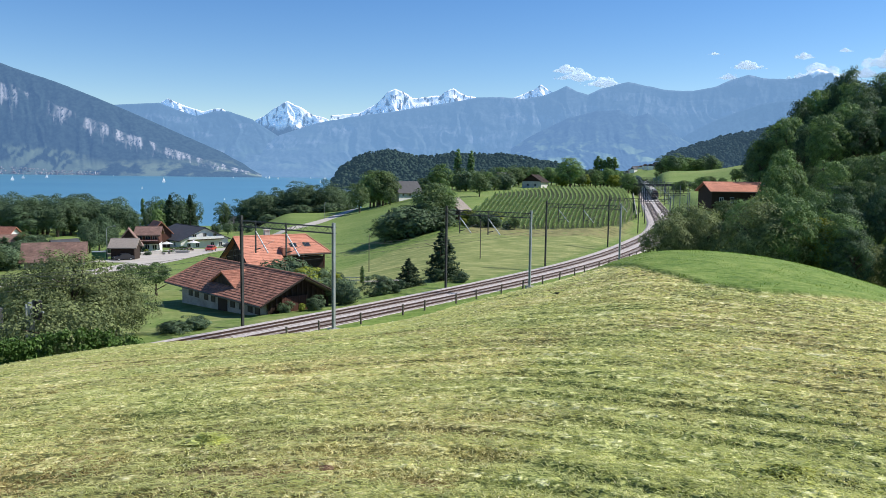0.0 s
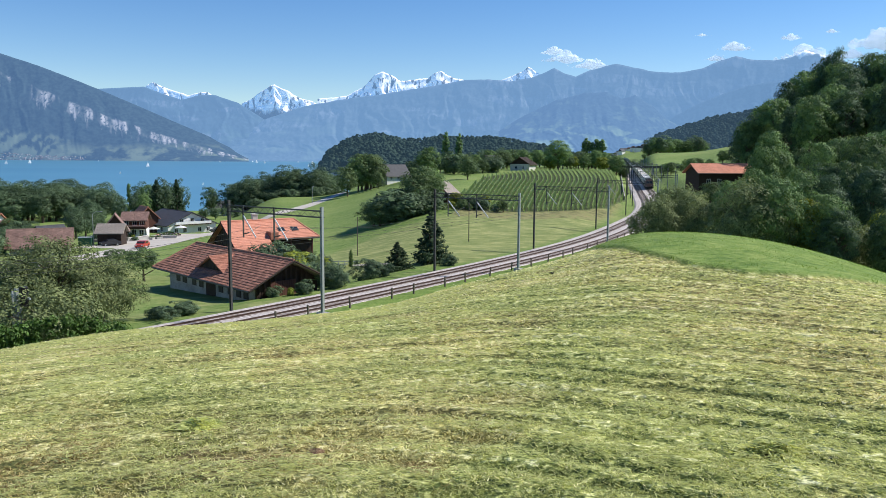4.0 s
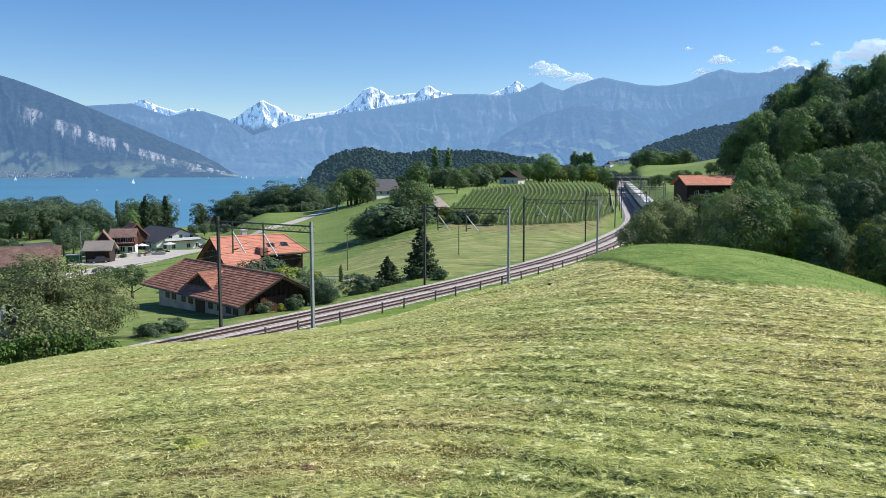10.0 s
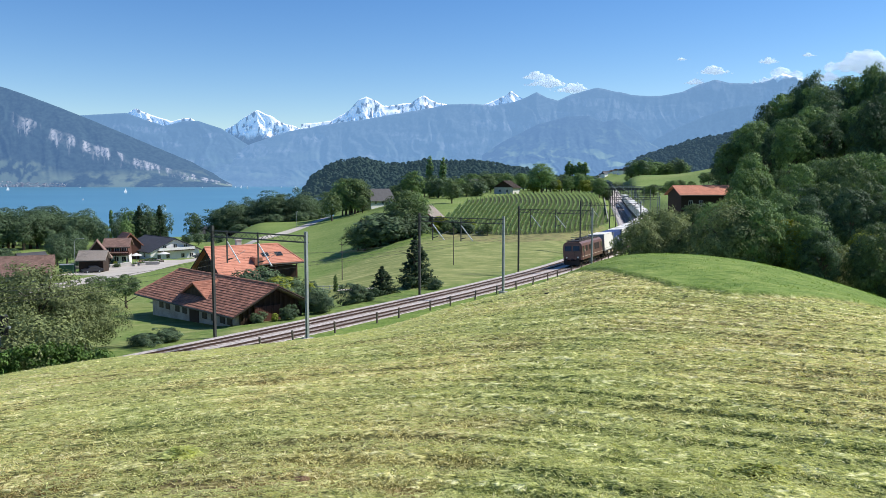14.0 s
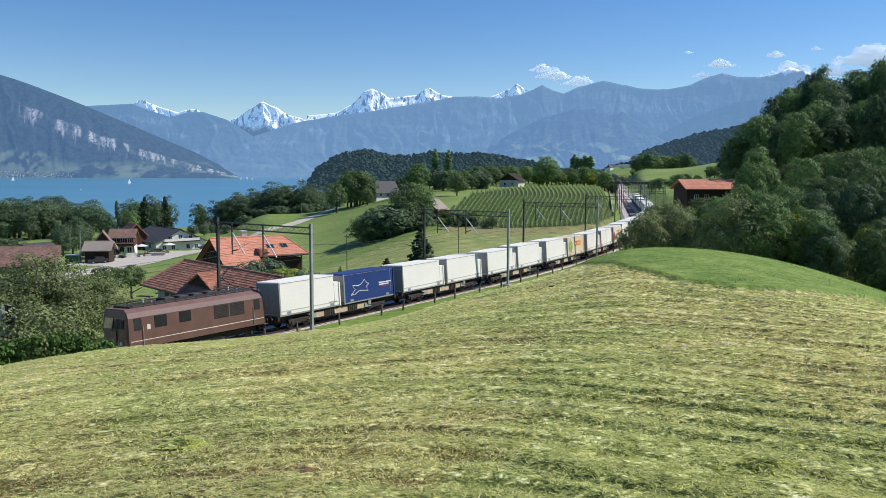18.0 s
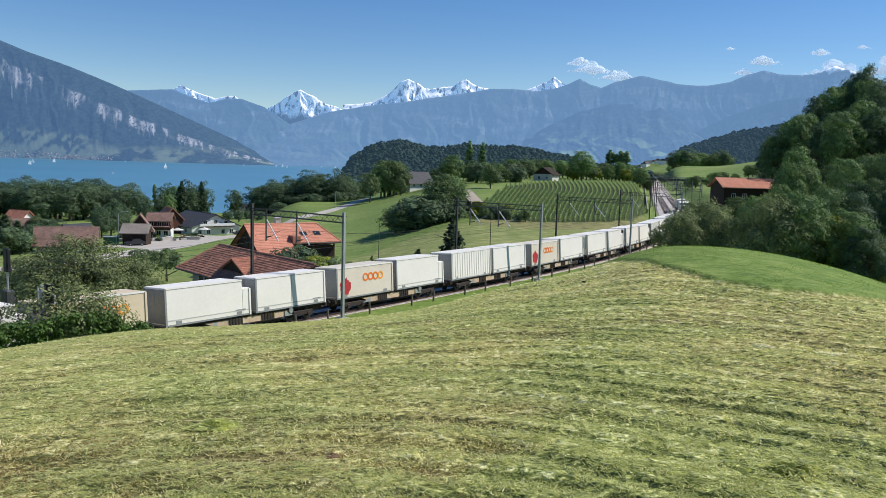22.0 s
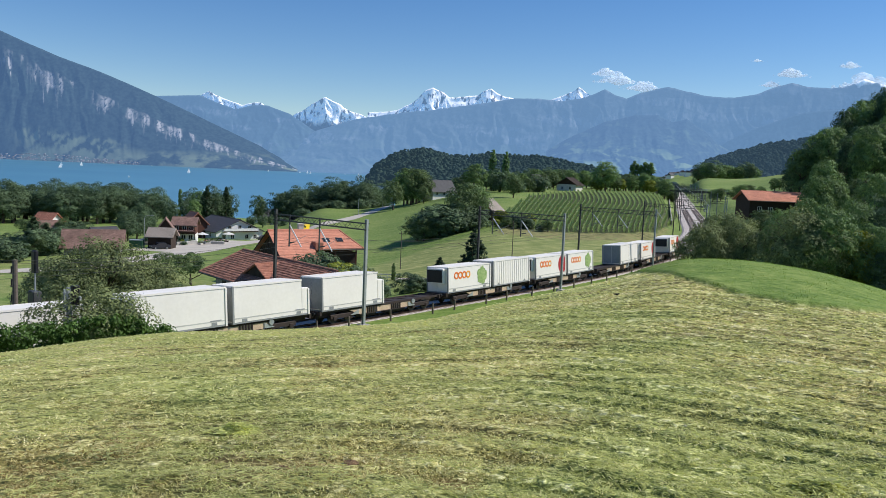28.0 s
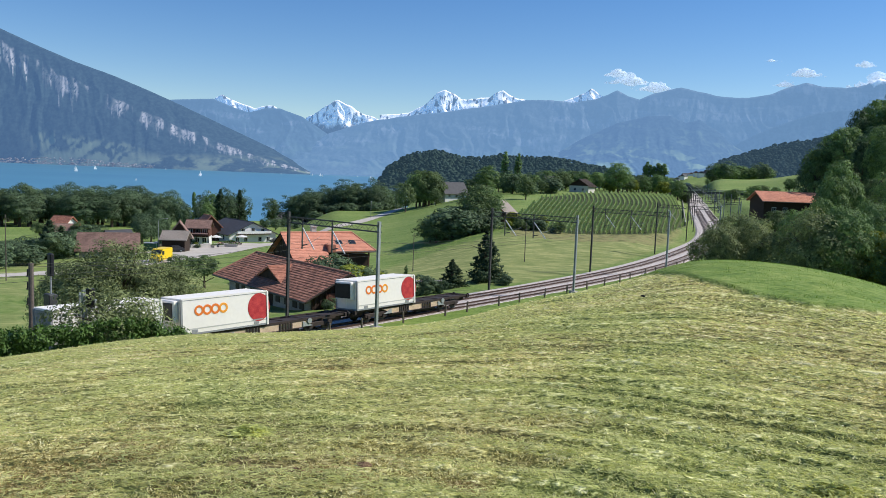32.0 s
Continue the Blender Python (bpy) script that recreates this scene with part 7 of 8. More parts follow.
    az = np.radians(rs.uniform(7, 38, n))
    r = rs.uniform(15, 60, n)
    x, y = r * np.sin(az), r * np.cos(az)
    keep = lush_mask(x, y) > 0.5
    x, y, r = x[keep], y[keep], r[keep]
    n = len(x)
    z = land(x, y) + 0.08
    an = rs.uniform(0, 6.283, n)
    s = np.stack([np.cos(an), np.sin(an), 0 * an], -1) * rs.uniform(0.006, 0.016, n)[:, None]
    t = np.stack([rs.normal(size=n) * 0.05, rs.normal(size=n) * 0.05, rs.uniform(0.02, 0.085, n) * (1 + 0.9 * gnoise(x / 0.8, y / 0.8))], -1)
    p = np.stack([x, y, z - 0.03], -1)
    v = np.stack([p - s, p + s, p + t], 1).reshape(-1, 3)
    tagged(new("long_grass", array_mesh("long_grass", v, np.arange(len(v)).reshape(-1, 3), M["lush_blade"])), "uncut bright green grass along the crest", "grass", kind="stuff")


M["lush_blade"] = leafy(mat("lush_blade", (0.23, 0.31, 0.07), (0.09, 0.16, 0.028), 1.1, 0.6, tint=0.5, spec=0.08), 0.35)


def build_heap(x, y, wide, seed):
    """A small heap of raked hay: loose stalks lying across one another over a low mound."""
    rs = np.random.RandomState(seed)
    n = 700
    q = rs.normal(size=(n, 2)) * np.array([wide * 0.5, wide * 0.28])
    z = 0.06 * np.exp(-(q[:, 0] / wide) ** 2 * 3 - (q[:, 1] / wide) ** 2 * 8) * rs.uniform(0.2, 1.3, n)
    an = rs.normal(size=n) * 0.9
    d = np.stack([np.cos(an), np.sin(an), rs.normal(size=n) * 0.14], -1) * rs.uniform(0.02, 0.07, n)[:, None]
    w = np.stack([-np.sin(an), np.cos(an), rs.normal(size=n) * 0.6], -1) * rs.uniform(0.002, 0.0055, n)[:, None]
    p = np.stack([q[:, 0], q[:, 1], z + 0.02], -1)
    v = np.stack([p - d - w, p - d + w, p + d + w, p + d - w], 1).reshape(-1, 3)
    th = thing("hay_heap", "small heap of loose pale hay stalks on the mown meadow", "hay", pose(x, y, ground_z(x, y)), "hay heaps")
    tagged(part("stalk_tangle", array_mesh("stalk_tangle", v, np.arange(len(v)).reshape(-1, 4), M["straw"]), None, th), kind="stuff")


def build_fence():
    """Low timber posts with wires along the camera's side of the line."""
    th = thing("pasture_fence", "low pasture fence of weathered timber posts and wire", "fence")
    post = Geo().block(-0.07, 0.07, -0.07, 0.07, -0.4, 1.1, 0.02).mesh("post", M["fence_wood"])
    rs = random.Random(3)
    places = []
    for s in np.arange(-8, 92, 4.4):
        p, h = on_track(s + rs.uniform(-0.9, 0.9), 5.0)
        z = ground_z(p.x, p.y)
        places.append(Vector((p.x, p.y, z)))
        part("post", post, None, th, "", pose(p.x, p.y, z, rs.uniform(-4, 4), rs.uniform(-4, 4), -math.degrees(h)))
    for up in (0.45, 0.9):
        g = Geo()
        for a, b in zip(places[:-1], places[1:]):
            g.tube(a + Vector((0, 0, up)), b + Vector((0, 0, up)), 0.004, 0.004, 3)
        part("wire", g, M["steel_dark"], th)


def build_hedges():
    """The clipped hedge before the line and the shrubs round it."""
    rs = np.random.RandomState(8)
    n = 2100
    s = rs.uniform(-46, -18.4, n)
    side = rs.uniform(7.0, 9.8, n)
    pts = np.array([on_track(a, b)[0] for a, b in zip(s, side)])
    pts[:, 2] = land(pts[:, 0], pts[:, 1]) + rs.uniform(0.1, 1.0, n) ** 0.6 * 2.0 * ramp(s, [-46, -21, -18.4], [1.0, 0.9, 0.6])
    me = leaf_mesh("foliage", pts, np.full(n, 0.38), 30, 0.088, M["hedge"], 8)
    th = thing("hedge", "dense dark green hedge at the meadow's edge", "hedge")
    part("foliage", me, None, th)
    g = Geo()
    for a in np.arange(-45, -17, 1.5):
        p = on_track(a, 8.5)[0]
        z = ground_z(p.x, p.y)
        g.tube((p.x, p.y, z - 0.2), (p.x + 0.1, p.y, z + 1.2), 0.05, 0.02, 5)
    part("stems", g, M["bark"], th)


def build_signals():
    """Masts beside the line on the left of the meadow."""
    p, h = on_track(-22.6, 6.0)
    th = thing("trackside_mast", "grey steel mast with cross arms and insulators", "mast", pose(p.x, p.y, p.z, 0, 0, -math.degrees(h)))
    part("mast", Geo().box(-0.12, 0.12, -0.12, 0.12, -0.5, 5.2), M["steel_light"], th)
    for z in (2.6, 3.2, 4.1, 4.8):
        part("cross_arm", Geo().box(-0.75, 0.35, -0.04, 0.04, z - 0.04, z + 0.04), M["steel_light"], th)
    part("side_bar", Geo().box(-0.62, -0.54, -0.04, 0.04, 2.3, 5.0), M["steel_light"], th)
    part("upper_arm", Geo().box(0.1, 1.5, -0.04, 0.04, 4.75, 4.85), M["steel_light"], th)
    part("signal_box", Geo().block(0.6, 0.95, -0.2, 0.2, 4.3, 5.4, 0.05), M["black"], th, "black signal box")
    p, h = on_track(-20.8, -6.4)
    th = thing("timber_pole", "weathered timber pole with insulator rack", "pole", pose(p.x, p.y, p.z - 0.4, 0, 0, -math.degrees(h)))
    part("pole", Geo().tube((0, 0, -0.5), (0, 0, 6.6), 0.2, 0.16, 10), M["fence_wood"], th)
    for z in (3.6, 4.7, 5.6):
        part("cross_arm", Geo().box(-0.8, 0.1, -0.05, 0.05, z - 0.04, z + 0.04), M["fence_wood"], th)
        part("insulator", Geo().tube((-0.6, 0, z), (-0.6, 0, z + 0.5), 0.06, 0.05, 6), M["black"], th)
    p, h = on_track(-19.4, -6.6)
    th = thing("railway_signal", "railway light signal with black head on a mast", "signal", pose(p.x, p.y, p.z - 0.4, 0, 0, -math.degrees(h)))
    part("mast", Geo().tube((0, 0, -0.4), (0, 0, 7.0), 0.07, 0.07, 8), M["steel_light"], th)
    part("signal_head", Geo().block(-0.3, 0.3, -0.15, 0.15, 5.6, 7.2, 0.08), M["black"], th, "black signal head")
    part("control_box", Geo().block(-0.55, 0.45, -0.3, 0.3, 2.9, 4.3, 0.05), M["steel_dark"], th)


def build_lamp(x, y, h=7.0, arm=1.4, turn=0):
    th = thing("street_lamp", "grey street lamp with curved arm", "street lamp", pose(x, y, ground_z(x, y), 0, 0, turn), "street lamps")
    part("pole", Geo().tube((0, 0, -0.3), (0, 0, h - 0.6), 0.09, 0.06, 8), M["steel_light"], th)
    part("arm", Geo().tube((0, 0, h - 0.6), (arm * 0.4, 0, h - 0.1), 0.05, 0.05, 6).tube((arm * 0.4, 0, h - 0.1), (arm, 0, h), 0.05, 0.04, 6), M["steel_light"], th)
    part("lamp_head", Geo().block(arm - 0.1, arm + 0.6, -0.14, 0.14, h - 0.1, h + 0.05, 0.03), M["steel_light"], th)


def build_pole(x, y, h):
    th = thing("utility_pole", "thin dark timber utility pole in the field", "pole", pose(x, y, ground_z(x, y)), "utility poles")
    part("pole", Geo().tube((0, 0, -0.4), (0, 0, h), 0.075, 0.055, 8), M["fence_wood"], th)
    part("cross_arm", Geo().box(-0.4, 0.4, -0.04, 0.04, h - 0.5, h - 0.42), M["fence_wood"], th)


def build_car(material, label, category="car", van=False):
    th = thing("delivery_van" if van else "car", label, category)
    L, W, H = (5.4, 0.98, 2.5) if van else (4.2, 0.88, 1.45)
    if van:
        prof = [(-L / 2, 0.45), (L / 2, 0.45), (L / 2, H - 0.15), (L / 2 - 0.15, H), (-L / 2 + 1.4, H), (-L / 2 + 0.55, 1.45), (-L / 2, 1.15)]
    else:
        prof = [(-L / 2, 0.35), (L / 2, 0.35), (L / 2, 0.9), (L / 2 - 0.6, 1.0), (L / 2 - 1.1, H), (-L / 2 + 1.6, H), (-L / 2 + 0.95, 0.95), (-L / 2, 0.8)]
    part("body", Geo().prism(prof, -W, W), M[material], th)
    if van:
        part("windscreen", Geo().box(-0.02, 0.02, -W + 0.12, W - 0.12, -0.4, 0.4), M["pane"], th, "", pose(-L / 2 + 0.94, 0, 1.98, 0, 39, 0))
        for sy in (-1, 1):
            part("side_window", Geo().box(-L / 2 + 1.0, -L / 2 + 1.9, sy * W - 0.01, sy * W + 0.01, 1.45, 2.1), M["pane"], th)
    else:
        for sy in (-1, 1):
            part("side_window", Geo().prism([(-L / 2 + 1.25, 0.98), (L / 2 - 0.95, 0.98), (L / 2 - 1.25, H - 0.1), (-L / 2 + 1.65, H - 0.1)], sy * W - 0.01, sy * W + 0.01), M["pane"], th)
        part("windscreen", Geo().box(-0.02, 0.02, -W + 0.1, W - 0.1, -0.3, 0.3), M["pane"], th, "", pose(-L / 2 + 1.26, 0, 1.2, 0, 52, 0))
    for x in (-L / 2 + 0.85, L / 2 - 0.85):
        for sy in (-1, 1):
            w = part("wheel", Geo().tube((0, -0.1, 0), (0, 0.1, 0), 0.32, 0.32, 14), M["black"], th, "", pose(x, sy * (W - 0.06), 0.32))
            part("hub", Geo().tube((0, -0.11, 0), (0, 0.11, 0), 0.17, 0.17, 10), M["steel_light"], w)
    for sy in (-0.62, 0.62):
        part("headlight", Geo().box(-L / 2 - 0.02, -L / 2 + 0.03, sy - 0.16, sy + 0.16, 0.62, 0.78), M["insulator"], th)
        part("tail_light", Geo().box(L / 2 - 0.03, L / 2 + 0.02, sy - 0.1, sy + 0.1, 0.65, 0.85), M["print_red"], th)
    return th


M["sail"] = leafy(M["sail"], 0.45)


def build_boat(x, y, size, label="small white sailing boat on the lake"):
    th = thing("sailing_boat", label, "sailing boat", pose(x, y, LAKE_Z, 0, 0, 30 + (x * 7) % 30), "sailing boats")
    s = size
    part("hull", Geo().add([(-0.5 * s, 0, 0.08 * s), (0, -0.14 * s, 0.1 * s), (0.45 * s, -0.1 * s, 0.1 * s), (0.45 * s, 0.1 * s, 0.1 * s), (0, 0.14 * s, 0.1 * s), (-0.35 * s, 0, -0.05 * s), (0.4 * s, 0, -0.05 * s)],
                           [(0, 1, 2, 3, 4), (0, 5, 1), (1, 5, 6, 2), (2, 6, 3), (3, 6, 5, 4), (4, 5, 0)]), M["sail"], th)
    part("mast", Geo().tube((0, 0, 0), (0, 0, 1.35 * s), 0.012 * s, 0.008 * s, 5), M["steel_light"], th)
    part("mainsail", Geo().prism([(0.02 * s, 0.18 * s), (0.5 * s, 0.18 * s), (0.02 * s, 1.3 * s)], -0.01 * s, 0.01 * s), M["sail"], th, "white sail")
    part("jib", Geo().prism([(-0.45 * s, 0.16 * s), (-0.03 * s, 0.2 * s), (-0.02 * s, 1.0 * s)], -0.008 * s, 0.008 * s), M["sail"], th, "white sail")
    return th


def build_cloud(az, up, wide, seed):
    """A small fair-weather cloud far behind: overlapping soft-edged puffs."""
    rs = np.random.RandomState(seed)
    d = 4870.0
    x, y = math.tan(radians(az)) * d, d
    z = up * d
    g = bmesh.new()
    n = 60
    for i in range(n):
        a = rs.normal() * 0.35
        r = wide * rs.uniform(0.05, 0.17) * (1.1 - min(0.85, abs(a) * 1.3))
        m = Matrix.Translation((x + a * wide, y + rs.normal() * wide * 0.1, z + abs(rs.normal()) * wide * 0.11 * (1 - min(0.8, abs(a) * 1.6)) - abs(a) * wide * 0.04)) @ Matrix.Diagonal((r * 1.25, r, r * 0.72, 1))
        bmesh.ops.create_icosphere(g, subdivisions=2, radius=1.0, matrix=m)
    for v in g.verts:
        k = noise.fractal(v.co / (wide * 0.09), 1.0, 2.0, 3)
        v.co += Vector((rs.normal() * 0.2, 0, 1)).normalized() * k * wide * 0.02 + v.normal * k * wide * 0.03
    me = bpy.data.meshes.new("cloud")
    g.to_mesh(me)
    g.free()
    me.materials.append(M["cloud"])
    me.polygons.foreach_set("use_smooth", [True] * len(me.polygons))
    tagged(new("cloud", me), "small white fair-weather cloud over the mountains", "cloud", "clouds", "structure")


# part of the clouds' brightness is a pale blue glow put into the material
M["cloud"] = mat("cloud", (0.75, 0.77, 0.8), (0.65, 0.69, 0.75), 0.01, 1.0, spec=0.0, coords="World", glow=(0.40, 0.52, 0.66), glow_by=0.55)
cn, cl_ = M["cloud"].node_tree.nodes, M["cloud"].node_tree.links
thin, soft_mix = cn.new("ShaderNodeBsdfTransparent"), cn.new("ShaderNodeMixShader")
soft_mix.inputs[0].default_value = 0.3
cl_.new(thin.outputs[0], soft_mix.inputs[1])
cl_.new(cn["Principled BSDF"].outputs[0], soft_mix.inputs[2])
cl_.new(soft_mix.outputs[0], cn["Material Output"].inputs["Surface"])


def build_bridge():
    """The road bridge over the line, with the cutting's retaining wall."""
    p, h = on_track(395, 0)
    th = thing("road_bridge", "dark steel girder road bridge over the railway", "bridge", pose(p.x, p.y, p.z, 0, 0, -math.degrees(h)))
    part("deck", Geo().box(-16, 42, -3, 3, 5.4, 6.0), M["concrete"], th)
    for sy in (-1, 1):
        part("girder", Geo().box(-16, 42, sy * 2.9 - 0.15, sy * 2.9 + 0.15, 5.0, 6.1), M["steel_dark"], th)
        part("railing", Geo().box(-16, 42, sy * 3.0 - 0.04, sy * 3.0 + 0.04, 7.0, 7.1).box(-16, 42, sy * 3.0 - 0.03, sy * 3.0 + 0.03, 6.5, 6.55), M["steel_light"], th)
        for i in range(20):
            part("railing_post", Geo().box(-0.05, 0.05, -0.04, 0.04, 6.0, 7.1), M["steel_light"], th, "", pose(-15.5 + i * 3, sy * 3.0, 0))
    for x in (-15, 9, 26, 41):
        part("pier", Geo().box(x - 0.6, x + 0.6, -2.6, 2.6, -4, 5.2), M["concrete"], th)
    wall = thing("retaining_wall", "pale concrete wall along the cutting", "wall", kind="structure")
    g = Geo()
    for a in np.arange(190, 420, 6.0):
        p0, h0 = on_track(a, -8.0)
        p1, _ = on_track(a + 6, -8.0)
        v = []
        for q in (p0, p1):
            nx, ny = math.cos(h0) * 0.3, -math.sin(h0) * 0.3
            v += [(q.x, q.y, q.z - 1), (q.x + nx, q.y + ny, q.z - 1), (q.x + nx, q.y + ny, q.z + 1.4), (q.x, q.y, q.z + 1.4)]
        g.add(v, [(0, 1, 5, 4), (1, 2, 6, 5), (2, 3, 7, 6), (3, 0, 4, 7), (0, 3, 2, 1), (4, 5, 6, 7)])
    part("wall_run", g, M["concrete"], wall)


def far_hill(name, label, crest, near, far, foot, h1, material, seed, power=0.7, gap=6.0):
    """A hill under continuous wood, from its near foot to its crest: the ground of the wood, and one small dome of foliage for each tree top."""
    def top(us, ts):
        tp = ramp(us, [c[0] for c in crest], [c[1] for c in crest]) * far - h1 * 0.95
        return foot - 2 + (np.maximum(tp, foot - 10) - foot) * np.clip(ts, 0, 1) ** power

    us = np.arange(crest[0][0], crest[-1][0], 6.0 / near)
    dd = np.arange(near, near + (far - near) * 1.25, 8.0)[:, None]
    xx, yy = us * dd, dd + 0 * us
    zz = top(us, (dd - near) / (far - near)) + h1 * 0.45
    n, k = zz.shape
    idx = np.arange(n * k).reshape(n, k)
    f = np.stack([idx[:-1, :-1], idx[:-1, 1:], idx[1:, 1:], idx[1:, :-1]], -1).reshape(-1, 4)
    f = np.concatenate([f[:, [0, 1, 2]], f[:, [0, 2, 3]]])
    v = np.stack([xx, yy, zz], -1).reshape(-1, 3)
    rs = np.random.RandomState(seed)
    m = int((crest[-1][0] - crest[0][0]) * near * (far - near) * 1.1 / gap ** 2)
    u, t = rs.uniform(crest[0][0], crest[-1][0], m), rs.uniform(-0.02, 1.08, m)
    d = near + (far - near) * t
    wide = gap * rs.uniform(0.45, 0.95, m) * (1 + 0.3 * gnoise(u * d / 60.0, d / 60.0))
    z = top(u, t) + h1 * (0.42 + 0.28 * rs.uniform(0, 1, m) + 0.30 * gnoise(u * d / 40.0 + seed, d / 40.0))
    tall = wide * rs.uniform(0.45, 1.0, m)
    rings = []
    for rad, up in ((1.0, -0.6), (0.92, 0.25), (0.55, 0.75)):
        a = np.arange(7) * (2 * math.pi / 7) + rs.uniform(0, 6.28, (m, 1))
        q = wide[:, None] * rad * rs.uniform(0.75, 1.2, (m, 7))
        rings.append(np.stack([(u * d)[:, None] + np.cos(a) * q, d[:, None] + np.sin(a) * q, z[:, None] + tall[:, None] * (up + rs.uniform(-0.12, 0.12, (m, 7)))], -1))
    tip = np.stack([u * d, d, z + tall], -1)[:, None, :]
    dome = np.concatenate(rings + [tip], axis=1)
    tri = []
    for i in range(7):
        j = (i + 1) % 7
        for o in (0, 7):
            tri += [(o + i, o + j, o + 7 + j), (o + i, o + 7 + j, o + 7 + i)]
        tri.append((14 + i, 14 + j, 21))
    g = (len(v) + np.arange(m)[:, None, None] * 22 + np.array(tri)[None]).reshape(-1, 3)
    me = array_mesh(name, np.concatenate([v, dome.reshape(-1, 3)]), np.concatenate([f, g]), material, True)
    tagged(new(name, me), label, "forest", kind="stuff")


# far woods: blue aerial haze is painted in as a faint glow
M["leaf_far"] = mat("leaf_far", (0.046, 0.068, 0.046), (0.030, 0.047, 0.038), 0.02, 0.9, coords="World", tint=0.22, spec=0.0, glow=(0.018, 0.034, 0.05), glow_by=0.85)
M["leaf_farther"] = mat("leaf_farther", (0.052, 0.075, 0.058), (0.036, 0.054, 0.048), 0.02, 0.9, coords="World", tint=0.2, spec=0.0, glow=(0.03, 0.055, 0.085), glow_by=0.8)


# ---------------------------------------------------------------- the place
build_ground()
build_lake()
build_distance()
for az, up, wide, seed in ((6.9, 0.128, 130, 1), (7.8, 0.119, 190, 12), (9.6, 0.112, 170, 2), (19.0, 0.134, 150, 3), (17.9, 0.121, 100, 13), (23.5, 0.122, 300, 4), (22.4, 0.147, 95, 5), (24.8, 0.155, 60, 6), (28.3, 0.140, 430, 7), (26.0, 0.126, 150, 8), (16.9, 0.150, 45, 9)):
    build_cloud(az, up, wide, seed)
build_railway()
for s_at in PORTALS:
    portal(s_at)
build_wires()
ribbon("road_village", "pale asphalt road through the hamlet", ROAD, (5.5, 5.5, 5.5, 6, 7, 8.5, 8.5, 8, 7, 6, 5.5, 5.5, 5.5, 5.5), "asphalt")
ribbon("yard", "pale gravel yard before the houses", [(-76, 160), (-74, 178), (-74, 200), (-73, 226)], 11, "asphalt", "yard", 0.04)
ribbon("path_garden", "pale winding garden path", [(-17, 112), (-12, 113), (-9, 109), (-8, 104)], 1.2, "asphalt", "path")
build_barn()
build_farmhouse()
build_village()
build_yard()
build_yard_details()
for x, y, turn in ((-77.5, 207, 20), (-75.5, 211, 70), (-78.5, 214, 40), (-74.0, 203, 10)):
    build_bench(x, y, turn)
blackbird = build_crow()
build_far_village()
for x, y, w, seed in ((-1.43, 5.33, 0.07, 1), (-0.98, 5.45, 0.06, 2)):
    build_molehill(x, y, w, seed)
for x, y, w, seed in ((1.98, 4.69, 0.24, 1), (-2.16, 6.45, 0.16, 3)):
    build_heap(x, y, w, seed)
build_bridge()
build_fence()
build_hedges()
build_signals()
build_lamp(-81.6, 175.2, 7.5, 1.6, 0)
build_lamp(-60, 330, 7.0, 1.4, 90)
build_lamp(-56, 372, 7.0, 1.4, 90)
x, y, z = spot(-8.5, 114)
fence = thing("garden_fence", "low white garden fence by the lawn", "fence", pose(x, y, z, 0, 0, 8))
for k in range(7):
    part("picket_post", Geo().box(-0.06, 0.06, -0.06, 0.06, -0.2, 0.9), M["plaster_white"], fence, "", pose(-2.7 + k * 0.9, 0, 0))
for up in (0.35, 0.75):
    part("rail", Geo().box(-2.75, 2.75, -0.03, 0.03, up, up + 0.12), M["plaster_white"], fence)
build_pole(-15.8, 126.7, 6.3)
build_pole(2.3, 128.0, 6.3)
build_pole(-68.0, 100.0, 9.0)
build_maize()
build_hay()
build_train()

van = build_car("van_yellow", "yellow delivery van on the road", "van", True)
red_car = build_car("car_red", "small red car on the road")
for x, y, m, label in ((-75.5, 170, "car_dark", "dark car before the shed"), (-70.5, 231, "car_dark", "dark car before the chalet")):
    c = build_car(m, label)
    c.matrix_basis = pose(x, y, ground_z(x, y) + 0.05, 0, 0, 40)
x, y = -81.2, 170.5
bin_ = thing("green_container", "dark green open steel container in the yard", "container", pose(x, y, ground_z(x, y), 0, 0, 15))
part("box", Geo().block(-1.4, 1.4, -1, 1, 0.1, 1.9, 0.05), M["green_paint"], bin_)
part("rim", Geo().box(-1.45, 1.45, -1.05, 1.05, 1.86, 1.96), M["steel_light"], bin_)

BOATS = [(u * (-LAKE_Z / e), -LAKE_Z / e, s * 0.75) for u, e, s in (
    (-0.395, 0.0165, 15), (-0.258, 0.0098, 10), (-0.252, 0.0102, 14), (-0.243, 0.0108, 12), (-0.182, 0.0108, 13), (-0.186, 0.0150, 9), (-0.300, 0.0100, 8), (-0.545, 0.0130, 16), (-0.575, 0.0140, 14),
    (-0.585, 0.0168, 14), (-0.455, 0.0098, 8), (-0.20, 0.0095, 8), (-0.335, 0.0385, 3), (-0.44, 0.0255, 5))]
SAILS = [build_boat(x, y, s) for x, y, s in BOATS]


# ---------------------------------------------------------------- woods and single trees
def grove(kinds, az0, az1, r0, r1, n, h0, h1, group, seed, w=1.0, label=""):
    rs = random.Random(seed)
    for i in range(n):
        tree_at(rs.choice(kinds), az0 + (az1 - az0) * (i + rs.random()) / n, rs.uniform(r0, r1), rs.uniform(h0, h1), w * rs.uniform(0.85, 1.2), group, label)


